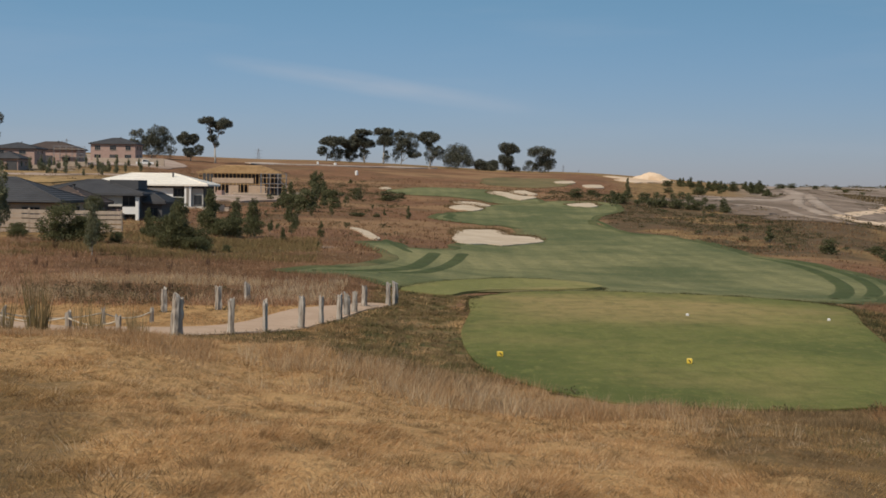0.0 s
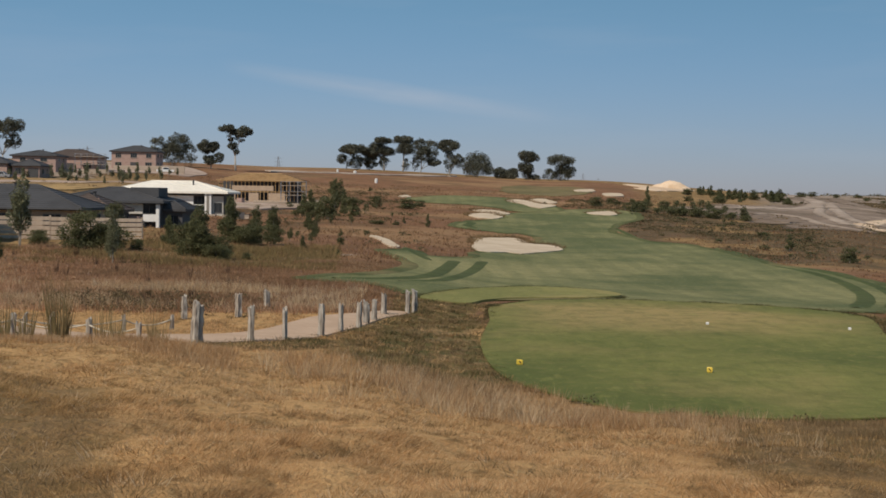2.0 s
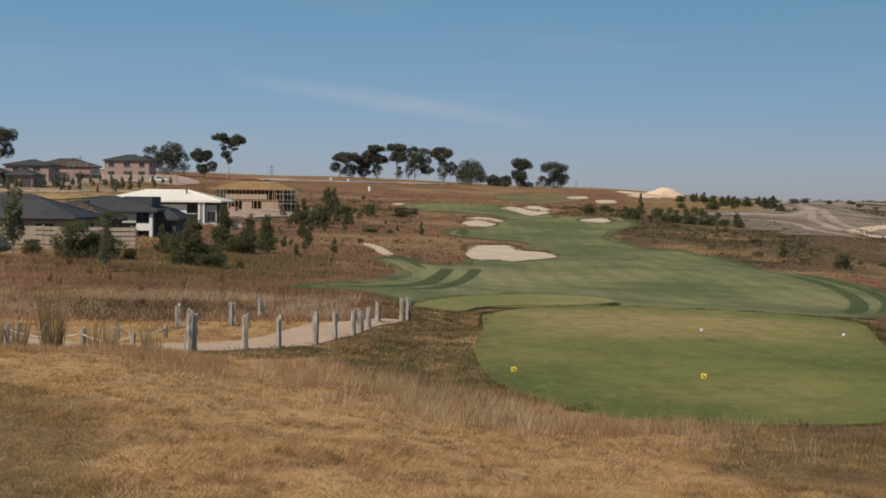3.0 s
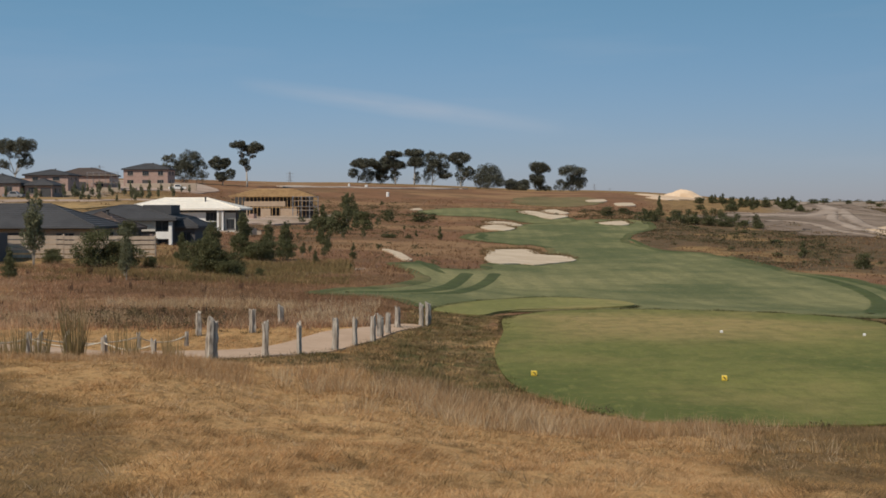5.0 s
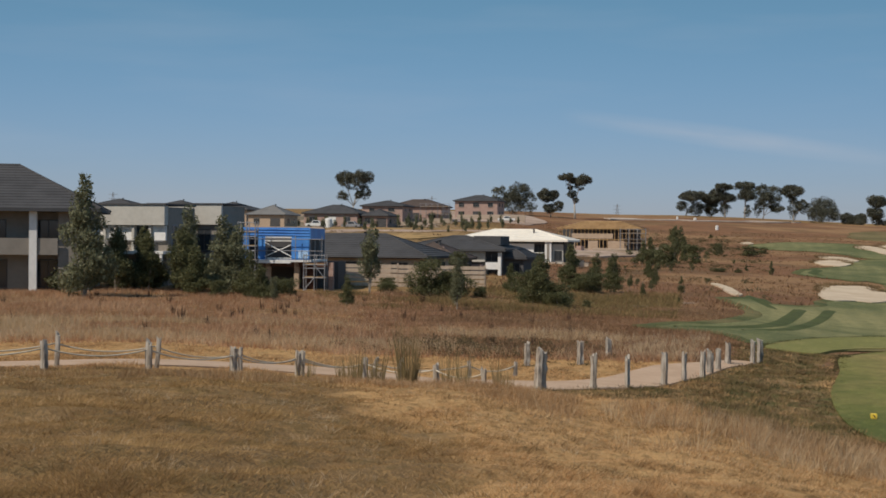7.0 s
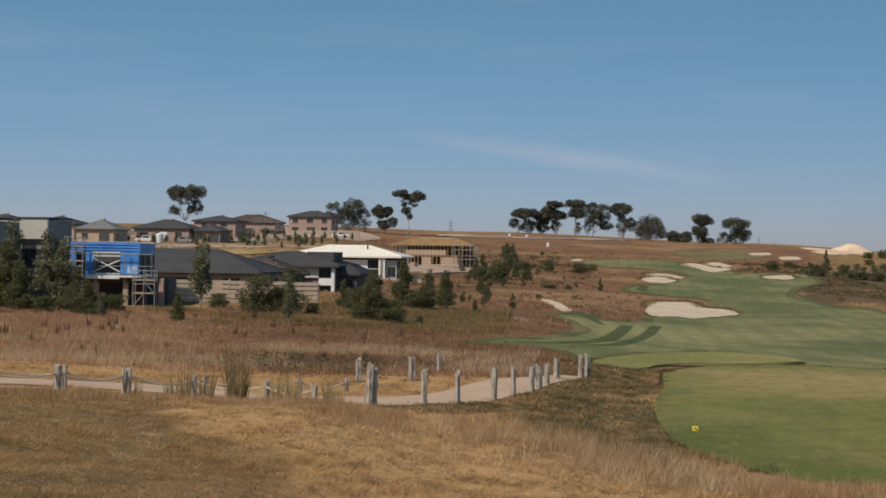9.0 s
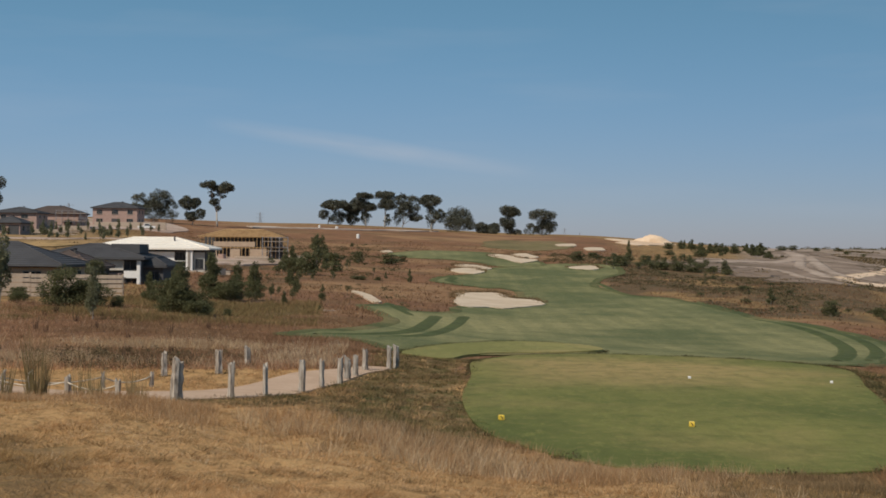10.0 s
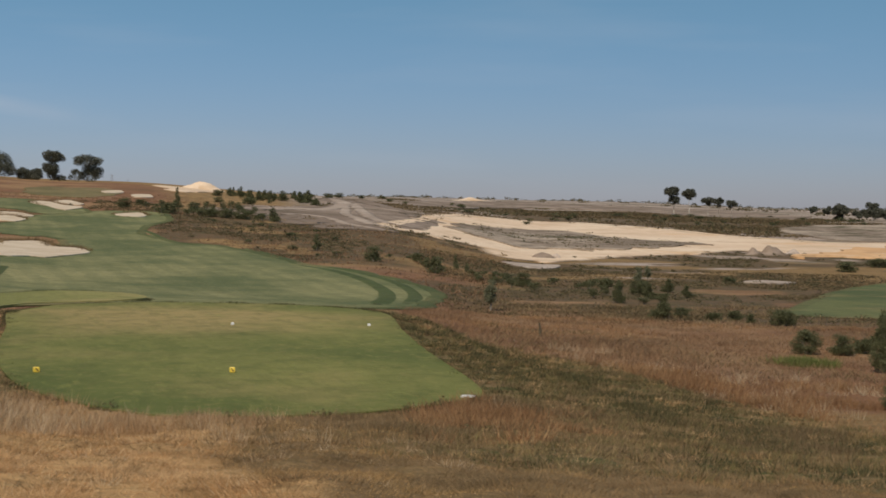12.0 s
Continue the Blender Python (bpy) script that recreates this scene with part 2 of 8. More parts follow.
def turf(name, light, dark, dry, tired=None, longer=None, loose=False, lanes=0.0):
    """Mown grass with wear and dry patches; tired: the middle and the half widths of a stretch in the dry colour;
    longer: the colour of uncut grass where the sheet's "core" rises; loose: the sheet thins out where "core" falls."""
    m = Nodes(name, 0.85, 0, 0.15)
    patches, mottling, blotch, grain = m.noise(0.13, 5), m.noise(0.8, 5), m.noise(2.6, 4), m.noise(16, 3)
    c = m.mix(m.step(m.noise(0.06, 5, (1, 0.7, 1), 0.6), 0.38, 0.6), light, dark)
    dryness = m.step(patches, 0.5, 0.68)
    if tired:
        x = m.n.new("ShaderNodeSeparateXYZ")
        m.l.new(m.at, x.inputs[0])
        u = m.math("POWER", m.math("DIVIDE", m.math("SUBTRACT", x.outputs[0], tired[0]), tired[2]), 2.0)
        v = m.math("POWER", m.math("DIVIDE", m.math("SUBTRACT", x.outputs[1], tired[1]), tired[3]), 2.0)
        near = m.math("ADD", m.math("SUBTRACT", 1.0, m.math("SQRT", m.math("ADD", u, v))), m.math("MULTIPLY", m.math("SUBTRACT", patches, 0.5), 2.2))
        dryness = m.math("MAXIMUM", m.math("MULTIPLY", dryness, 0.3), m.math("MULTIPLY", m.step(near, -0.1, 0.9), 0.9))
    c = m.mix(m.math("MULTIPLY", dryness, 0.8), c, dry)
    c = m.mix(m.math("MULTIPLY", m.step(mottling, 0.42, 0.7), 0.35), c, tuple(v * 0.7 for v in dark))
    c = m.mix(m.math("MULTIPLY", m.step(blotch, 0.5, 0.7), 0.15), c, dry)
    c = m.mix(m.math("MULTIPLY", m.step(m.noise(2.0, 5, (1, 0.3, 1), 0.65), 0.48, 0.66), 0.32), c, tuple(v * 0.72 for v in dark))
    c = m.mix(m.math("MULTIPLY", m.step(m.noise(3.1, 5, (1, 0.35, 1), 0.65), 0.54, 0.68), 0.4), c, tuple(v * 1.3 for v in light))
    c = m.mix(m.math("MULTIPLY", m.step(grain, 0.4, 0.7), 0.35), c, tuple(v * 0.55 for v in dark))
    if lanes:
        wave = m.n.new("ShaderNodeTexWave")
        wave.inputs["Scale"].default_value, wave.inputs["Distortion"].default_value, wave.inputs["Detail"].default_value, wave.inputs["Detail Scale"].default_value = lanes, 3.0, 3, 0.4
        m.l.new(m.at, wave.inputs["Vector"])
        c = m.mix(m.math("MULTIPLY", m.step(wave.outputs["Fac"], 0.3, 0.8), 0.22), c, tuple(v * 0.8 for v in dark))
    if longer or loose:
        zone = m.n.new("ShaderNodeAttribute")
        zone.attribute_name = "core"
        torn = m.math("ADD", zone.outputs["Fac"], m.math("MULTIPLY", m.math("SUBTRACT", m.math("MULTIPLY_ADD", mottling, 0.6, m.math("MULTIPLY", m.noise(0.35, 4), 0.4)), 0.5), 1.1))
    if longer:
        deep = m.mix(m.step(m.noise(0.5, 4), 0.4, 0.62), longer, tuple(v * 0.72 for v in longer))
        c = m.mix(m.math("MULTIPLY", m.step(torn, 0.12, 0.7), 0.85), c, deep)
    mat = m.done(c, m.math("ADD", mottling, grain), 0.45, 0.03)
    if loose:
        gone = m.n.new("ShaderNodeBsdfTransparent")
        both = m.n.new("ShaderNodeMixShader")
        m.l.new(m.step(torn, 0.4, 0.56), both.inputs[0])
        m.l.new(gone.outputs[0], both.inputs[1])
        m.l.new(m.bsdf.outputs[0], both.inputs[2])
        m.l.new(both.outputs[0], m.n["Material Output"].inputs[0])
    return mat


GROUND = ground_material()
TEE_TURF = turf("tee_turf", (0.20, 0.196, 0.056), (0.11, 0.128, 0.034), (0.42, 0.295, 0.125), tired=(10, 67, 12, 12))
PALE_TURF = turf("pale_tee_turf", (0.265, 0.245, 0.085), (0.19, 0.19, 0.06), (0.38, 0.29, 0.125))
FAIRWAY_COLORS = (0.26, 0.243, 0.107), (0.117, 0.133, 0.053), (0.335, 0.297, 0.134)
# round (6, 138) the fairway takes the paler dry colour
FAIRWAY_TURF = turf("fairway_turf", *FAIRWAY_COLORS, tired=(6, 138, 15, 24), lanes=0.11)
BAND_TURF = turf("banded_turf", *FAIRWAY_COLORS, tired=(6, 138, 15, 24), lanes=0.11, longer=(0.066, 0.086, 0.026))
VALLEY_TURF = turf("valley_turf", (0.165, 0.168, 0.062), (0.085, 0.105, 0.038), (0.26, 0.20, 0.09), lanes=0.05)
FRINGE_SHEET = turf("thin_turf", (0.215, 0.175, 0.078), (0.145, 0.122, 0.052), (0.29, 0.185, 0.095))
FRINGE_TURF = turf("fringe_turf", (0.14, 0.14, 0.052), (0.075, 0.09, 0.031), (0.23, 0.18, 0.08), loose=True)
SAND = worn("bunker_sand", (0.63, 0.51, 0.365), (0.52, 0.40, 0.27), 0.35, 0.95, bump=0.4)


def bare_earth(name, pale, mid, dark, growth, amount, loose=False):
    """Scraped earth with pale tracks, darker drifts and some weeds."""
    m = Nodes(name, 0.95, 0, 0.1)
    c = m.mix(m.step(m.noise(0.022, 6, rough=0.65), 0.42, 0.6), mid, pale)
    c = m.mix(m.math("MULTIPLY", m.step(m.noise(0.05, 6, rough=0.7), 0.5, 0.64), 0.8), c, dark)
    c = m.mix(m.math("MULTIPLY", m.step(m.noise(0.036, 5, (1.3, 1, 1), 0.7), 0.54, 0.64), amount), c, growth)
    fine = m.noise(0.9, 5)
    c = m.mix(m.math("MULTIPLY", m.step(m.noise(0.3, 5, (1, 0.5, 1), 0.65), 0.5, 0.64), 0.55), c, dark)
    c = m.mix(m.math("MULTIPLY", m.step(fine, 0.5, 0.7), 0.35), c, dark)
    mat = m.done(c, fine, 0.6, 0.1)
    if loose:
        zone = m.n.new("ShaderNodeAttribute")
        zone.attribute_name = "core"
        torn = m.math("ADD", zone.outputs["Fac"], m.math("MULTIPLY", m.math("SUBTRACT", m.noise(0.11, 6, rough=0.65), 0.5), 1.5))
        gone, both = m.n.new("ShaderNodeBsdfTransparent"), m.n.new("ShaderNodeMixShader")
        m.l.new(m.step(torn, 0.1, 1.0), both.inputs[0])
        m.l.new(gone.outputs[0], both.inputs[1])
        m.l.new(m.bsdf.outputs[0], both.inputs[2])
        m.l.new(both.outputs[0], m.n["Material Output"].inputs[0])
    return mat


GREY_DIRT = bare_earth("grey_dirt", (0.33, 0.255, 0.195), (0.225, 0.168, 0.124), (0.155, 0.112, 0.076), (0.095, 0.078, 0.047), 0.85)
WEEDY_DIRT = bare_earth("weedy_dirt", (0.42, 0.335, 0.25), (0.23, 0.175, 0.125), (0.115, 0.085, 0.055), (0.075, 0.07, 0.034), 1.0)
TRACK_DIRT = bare_earth("track_dirt", (0.50, 0.41, 0.335), (0.42, 0.335, 0.265), (0.30, 0.235, 0.18), (0.20, 0.15, 0.11), 0.6)
TRACK_WORN = bare_earth("worn_track", (0.46, 0.37, 0.295), (0.37, 0.29, 0.225), (0.27, 0.21, 0.16), (0.20, 0.15, 0.11), 0.5, True)
GREY_WORN = bare_earth("thin_grey_dirt", (0.33, 0.255, 0.195), (0.225, 0.168, 0.124), (0.155, 0.112, 0.076), (0.095, 0.078, 0.047), 0.85, True)
GOLD_BANK = bare_earth("gold_bank", (0.40, 0.265, 0.12), (0.30, 0.195, 0.092), (0.20, 0.132, 0.065), (0.15, 0.118, 0.055), 0.8)
STREET_DIRT = bare_earth("street_dirt", (0.50, 0.39, 0.315), (0.42, 0.315, 0.25), (0.30, 0.22, 0.165), (0.26, 0.19, 0.11), 0.5)
GRAVEL = worn("path_gravel", (0.52, 0.37, 0.255), (0.45, 0.31, 0.205), 0.7, 0.95, bump=0.5)
STRAW_BLADES = blades("straw_blades", ((0.61, 0.375, 0.17), (0.50, 0.287, 0.125), (0.78, 0.56, 0.31)), 0.8, 0.45, (0.25, 0.14, 0.058))
BROWN_BLADES = blades("brown_blades", ((0.45, 0.27, 0.11), (0.33, 0.20, 0.08), (0.57, 0.375, 0.165)), 0.8, 0.45, (0.23, 0.15, 0.058))
TALL_BLADES = blades("tall_dry_grass", ((0.50, 0.305, 0.15), (0.36, 0.21, 0.10), (0.66, 0.48, 0.28)), 0.8, 0.4)
FIELD_BLADES = blades("field_grass", ((0.55, 0.315, 0.17), (0.41, 0.215, 0.118), (0.72, 0.51, 0.33)), 0.8, 0.5)
RED_BLADES = blades("red_grass", ((0.33, 0.188, 0.098), (0.24, 0.135, 0.072), (0.45, 0.29, 0.16)), 0.8, 0.5)
PALE_BLADES = blades("pale_wisps", ((0.66, 0.49, 0.29), (0.55, 0.38, 0.21), (0.78, 0.62, 0.42)), 0.8, 0.5)
ORANGE_BLADES = blades("orange_grass", ((0.41, 0.222, 0.098), (0.28, 0.148, 0.07), (0.51, 0.32, 0.155)), 0.8, 0.45)
DRAB_BLADES = blades("drab_grass", ((0.25, 0.165, 0.083), (0.165, 0.115, 0.056), (0.40, 0.275, 0.145)), 0.8, 0.4)
SCRUB_LEAVES = blades("scrub_leaves", ((0.125, 0.108, 0.052), (0.085, 0.076, 0.036), (0.20, 0.145, 0.075)), 0.8, 0.3)
CLUMP_BLADES = blades("brown_clump_blades", ((0.34, 0.205, 0.09), (0.26, 0.155, 0.07), (0.42, 0.265, 0.12)), 0.8, 0.45)
TUFT_BLADES = blades("olive_tuft_blades", ((0.25, 0.165, 0.075), (0.19, 0.128, 0.058), (0.36, 0.225, 0.10)), 0.8, 0.4)
OLIVE_BLADES = blades("olive_grass", ((0.205, 0.182, 0.068), (0.155, 0.13, 0.05), (0.38, 0.26, 0.12)), 0.8, 0.35, (0.25, 0.145, 0.068))
EDGE_BLADES = blades("dark_edge_grass", ((0.082, 0.084, 0.032), (0.06, 0.058, 0.025), (0.13, 0.105, 0.045)), 0.8, 0.3)
HEATH_BLADES = blades("heath_stalks", ((0.175, 0.13, 0.066), (0.115, 0.088, 0.044), (0.28, 0.19, 0.10)), 0.8, 0.4)
GARDEN_BLADES = blades("yellow_green_grass", ((0.25, 0.195, 0.078), (0.19, 0.135, 0.06), (0.38, 0.27, 0.12)), 0.8, 0.4)
LUSH_BLADES = blades("lush_blades", ((0.19, 0.21, 0.06), (0.14, 0.16, 0.045), (0.28, 0.27, 0.09)), 0.8, 0.4)
REED_BLADES = blades("reed_blades", ((0.24, 0.185, 0.085), (0.165, 0.13, 0.06), (0.42, 0.30, 0.16)), 0.8, 0.35)
WEED_STALKS = blades("weed_stalks", ((0.13, 0.075, 0.045), (0.09, 0.05, 0.032), (0.18, 0.11, 0.07)))
WATTLE = blades("wattle_leaves", ((0.14, 0.142, 0.062), (0.096, 0.10, 0.046), (0.20, 0.193, 0.09)), 0.6, 0.4)
GUM_LEAVES = blades("gum_leaves", ((0.19, 0.192, 0.108), (0.135, 0.14, 0.078), (0.25, 0.245, 0.145)), 0.55, 0.35)
FAR_LEAVES = blades("tall_gum_leaves", ((0.115, 0.116, 0.082), (0.08, 0.083, 0.06), (0.185, 0.18, 0.128)), 0.6, 0.2)
BARK = worn("gum_bark", (0.30, 0.26, 0.21), (0.17, 0.14, 0.11), 1.5, 0.9, stretch=(1, 1, 0.3))
PALE_BARK = worn("pale_gum_bark", (0.46, 0.42, 0.36), (0.33, 0.29, 0.24), 1.5, 0.9, stretch=(1, 1, 0.3))
GREY_TIMBER = worn("weathered_timber", (0.46, 0.41, 0.345), (0.15, 0.118, 0.09), 4.5, 0.9, stretch=(3, 3, 0.35), bump=0.6)
ROPE = worn("pale_rope", (0.60, 0.53, 0.42), (0.48, 0.41, 0.31), 6, 0.95)
YELLOW_PAINT = worn("yellow_paint", (0.80, 0.56, 0.06), (0.68, 0.46, 0.06), 6, 0.45, spec=0.5)
WHITE_PAINT = worn("white_paint", (0.80, 0.79, 0.75), (0.68, 0.66, 0.61), 3, 0.5, spec=0.5, bump=0.05)
DARK_MARK = worn("dark_mark", (0.10, 0.075, 0.04), (0.07, 0.05, 0.03), 5, 0.7)
ROOF_TILE = worn("charcoal_roof_tile", (0.075, 0.074, 0.076), (0.055, 0.054, 0.056), 0.5, 0.75, bump=0.4)
ROOF_GREY = worn("grey_roof_tile", (0.20, 0.195, 0.185), (0.16, 0.155, 0.148), 0.5, 0.75, bump=0.4)
ROOF_BROWN = worn("brown_roof_tile", (0.10, 0.075, 0.062), (0.075, 0.056, 0.048), 0.5, 0.75, bump=0.4)
WHITE_ROOF = worn("cream_roof_sheet", (0.86, 0.80, 0.69), (0.81, 0.74, 0.62), 0.2, 0.55, bump=0.05)
PALE_RENDER = worn("pale_render", (0.52, 0.49, 0.43), (0.48, 0.45, 0.39), 0.3, 0.9, bump=0.1)
WHITE_RENDER = worn("white_render", (0.78, 0.76, 0.72), (0.72, 0.70, 0.65), 0.3, 0.85, bump=0.1)
GREY_RENDER = worn("grey_render", (0.265, 0.235, 0.20), (0.225, 0.198, 0.165), 0.3, 0.9, bump=0.1)
# dark parts, and the sheets that stand in for shade inside unfinished houses
DARK_RENDER_AND_SHADE = worn("dark_render_and_shade", (0.085, 0.082, 0.082), (0.07, 0.067, 0.066), 0.4, 0.85, bump=0.1)
RED_BRICK = worn("red_brick", (0.41, 0.285, 0.235), (0.33, 0.215, 0.175), 1.2, 0.9, bump=0.5, stretch=(1, 1, 4))
TAN_BRICK = worn("tan_brick", (0.46, 0.345, 0.245), (0.38, 0.275, 0.19), 1.2, 0.9, bump=0.5, stretch=(1, 1, 4))
RAW_TIMBER = worn("raw_pine", (0.46, 0.30, 0.145), (0.33, 0.205, 0.10), 1.0, 0.85, stretch=(1, 1, 0.3))
BLUE_WRAP = worn("blue_building_wrap", (0.075, 0.27, 0.66), (0.055, 0.20, 0.55), 0.7, 0.5, spec=0.5, bump=0.5)
# the blue wrap again, with sunlight mixed into the colour
SUNLIT_WRAP = worn("sunlit_blue_wrap", (0.40, 0.58, 0.80), (0.30, 0.48, 0.74), 0.7, 0.5, spec=0.5, bump=0.5)
TIMBER_STAIN = worn("dark_stained_timber", (0.11, 0.052, 0.038), (0.075, 0.04, 0.03), 1.0, 0.85)
STEEL = worn("galvanised_steel", (0.30, 0.30, 0.31), (0.22, 0.22, 0.23), 2.0, 0.6, 0.3)
FENCE_WOOD = worn("paling_wood", (0.54, 0.42, 0.31), (0.44, 0.335, 0.245), 0.9, 0.9, stretch=(3, 3, 0.4))
CONCRETE = worn("pale_concrete", (0.44, 0.355, 0.275), (0.33, 0.255, 0.19), 0.5, 0.9)


def glass_material():
    m = Nodes("dark_glass", 0.08, 0, 0.6)
    return m.done(m.mix(m.step(m.noise(0.4, 2), 0.4, 0.6), (0.022, 0.026, 0.03), (0.035, 0.04, 0.045)))


GLASS = glass_material()
ORANGE_SAND = bare_earth("orange_sand", (0.70, 0.45, 0.245), (0.63, 0.375, 0.185), (0.50, 0.30, 0.15), (0.66, 0.50, 0.34), 0.6)
QUARRY_COLORS = (0.74, 0.58, 0.415), (0.68, 0.505, 0.345), (0.56, 0.40, 0.26), (0.62, 0.39, 0.20), 0.6
QUARRY_SAND = bare_earth("quarry_sand", *QUARRY_COLORS)
QUARRY_WORN = bare_earth("thin_quarry_sand", *QUARRY_COLORS, True)


# ---------------------------------------------------------------- mesh helpers
class Shape:
    """Vertices and faces that become one mesh."""

    def __init__(self):
        self.v, self.f = [], []

    def add(self, verts, faces):
        k = len(self.v)
        self.v.extend(tuple(p) for p in verts)
        self.f.extend(tuple(i + k for i in face) for face in faces)
        return self

    def box(self, x0, x1, y0, y1, z0, z1):
        return self.add([(x0, y0, z0), (x1, y0, z0), (x1, y1, z0), (x0, y1, z0), (x0, y0, z1), (x1, y0, z1), (x1, y1, z1), (x0, y1, z1)],
                        [(3, 2, 1, 0), (4, 5, 6, 7), (0, 1, 5, 4), (1, 2, 6, 5), (2, 3, 7, 6), (3, 0, 4, 7)])

    def tube(self, points, radii, sides=6):
        """A round bar along points, closed at both ends."""
        pts = [Vector(p) for p in points]
        if isinstance(radii, (int, float)):
            radii = [radii] * len(pts)
        rings = []
        for i, p in enumerate(pts):
            way = (pts[min(i + 1, len(pts) - 1)] - pts[max(i - 1, 0)]).normalized()
            side = way.cross(Vector((0, 0, 1)) if abs(way.z) < 0.9 else Vector((0, 1, 0))).normalized()
            up = side.cross(way)
            rings.append([p + (side * math.cos(2 * math.pi * k / sides) + up * math.sin(2 * math.pi * k / sides)) * radii[i] for k in range(sides)])
        faces = [(i * sides + k, i * sides + (k + 1) % sides, (i + 1) * sides + (k + 1) % sides, (i + 1) * sides + k)
                 for i in range(len(pts) - 1) for k in range(sides)]
        faces += [tuple(range(sides))[::-1], tuple((len(pts) - 1) * sides + k for k in range(sides))]
        return self.add([q for ring in rings for q in ring], faces)

    def mesh(self, name, smooth=False):
        me = bpy.data.meshes.new(name)
        me.from_pydata(self.v, [], self.f)
        if smooth:
            me.polygons.foreach_set("use_smooth", [True] * len(me.polygons))
        me.update()
        return me


def part(name, shape, material, parent=None, label="", smooth=False):
    """One mesh object from a Shape, under a thing or a part."""
    me = shape.mesh(name, smooth)
    me.materials.append(material)
    ob = new(name, me)
    if parent is not None:
        ob.parent = parent
    return tagged(ob, label)


def soup(name, corners, material):
    """A mesh object of loose triangles, an array of n x 3 x 3."""
    n = len(corners)
    me = bpy.data.meshes.new(name)
    me.vertices.add(n * 3)
    me.vertices.foreach_set("co", corners.astype(np.float32).ravel())
    me.loops.add(n * 3)
    me.loops.foreach_set("vertex_index", np.arange(n * 3, dtype=np.int32))
    me.polygons.add(n)
    me.polygons.foreach_set("loop_start", np.arange(0, n * 3, 3, dtype=np.int32))
    me.update(calc_edges=True)
    me.materials.append(material)
    return new(name, me)


def thing(name, label, category, x, y, z, turn=0.0, group="", kind=""):
    ob = new(name)
    ob.matrix_world = pose(x, y, z, 0, 0, turn)
    ob.empty_display_size = 0.3
    return tagged(ob, label, category, group, kind)


# ---------------------------------------------------------------- lie of the land
# ground heights below and above the place where the camera stands, outwards along several headings
STATIONS = np.array([0, 8, 20, 36, 46, 70, 110, 170, 260, 380, 520, 800, 1600, 4800.0])
HEADINGS = np.array([-180, -75, -28, -14, -6, 4, 14, 22, 32, 80, 180.0])
BACK = [0, 0.1, 0.2, 0.1, 0, -0.3, -1, -1.5, 0, 3, 6, 9, 11, 11]
ESTATE = [0, -0.05, -0.55, -1.65, -2.35, -2.65, -2.45, -1.75, 1.2, 6.6, 11.6, 14.6, 14.6, 12]
REEDS = [0, -0.15, -1.05, -2.0, -3.05, -3.2, -2.95, -2.15, -0.35, 5.8, 12.4, 14.6, 13.6, 12]
PATHWAY = [0, -0.2, -1.35, -2.65, -3.2, -3.35, -3.65, -3.55, -1.35, 2.85, 10.5, 12.6, 11.6, 11]
FAIRWAY = [0, -0.3, -1.75, -3.65, -3.8, -3.95, -5.15, -5.35, -2.65, 1.95, 7.6, 9.4, 10, 10]
SCRUB = [0, -0.3, -1.85, -3.65, -3.8, -4.15, -5.65, -5.45, -3.85, -1.35, 1.8, 4.2, 5.5, 11]
QUARRY = [0, -0.35, -1.95, -3.75, -4.35, -5.25, -6.65, -7.85, -8.55, -7.15, -4.35, 2.0, 3.2, 6]
VALLEY = [0, -0.4, -2.15, -4.15, -4.95, -5.95, -6.95, -8.35, -9.15, -7.85, -4.85, -1.2, -3, -9]
PROFILES = np.array([BACK, ESTATE, ESTATE, REEDS, PATHWAY, FAIRWAY, SCRUB, QUARRY, VALLEY, VALLEY, BACK])
def tangents(x, z):
    d = np.diff(z, axis=-1) / np.diff(x)
    w = np.diff(x)
    m = np.concatenate([d[..., :1], (d[..., :-1] * w[1:] + d[..., 1:] * w[:-1]) / (w[1:] + w[:-1]), d[..., -1:]], -1)
    return m
SLOPES = tangents(STATIONS, PROFILES)
def base_height(x, y):
    x, y = np.asarray(x, float), np.asarray(y, float)
    r = np.clip(np.hypot(x, y), 0, 4799.0)
    a = np.degrees(np.arctan2(x, y))
    i = np.clip(np.searchsorted(STATIONS, r, side="right") - 1, 0, len(STATIONS) - 2)
    j = np.clip(np.searchsorted(HEADINGS, a, side="right") - 1, 0, len(HEADINGS) - 2)
    w = STATIONS[i + 1] - STATIONS[i]
    s = (r - STATIONS[i]) / w
    def along(k):
        return (PROFILES[k, i] * (1 + 2 * s) * (1 - s) ** 2 + SLOPES[k, i] * w * s * (1 - s) ** 2
                + PROFILES[k, i + 1] * s * s * (3 - 2 * s) + SLOPES[k, i + 1] * w * s * s * (s - 1))
    u = (a - HEADINGS[j]) / (HEADINGS[j + 1] - HEADINGS[j])
    u = u * u * (3 - 2 * u)
    return along(j) * (1 - u) + along(j + 1) * u

WAVES = [(0.021, 0.4, 1.0), (0.034, 2.1, 0.6), (0.055, 3.9, 0.35), (0.09, 1.2, 0.22), (0.16, 5.1, 0.12), (0.31, 2.7, 0.07)]
def rolling(x, y):
    """Gentle unevenness that grows with the distance."""
    r = np.hypot(x, y)
    z = 0
    for k, (freq, turn, size) in enumerate(WAVES):
        z = z + size * np.sin(freq * (x * np.cos(turn) + y * np.sin(turn)) + 1.7 * k) * np.cos(freq * 0.7 * (y * np.cos(turn) - x * np.sin(turn)) + k)
    return z * 0.3 * np.clip(r / 160, 0.04, 1.0)


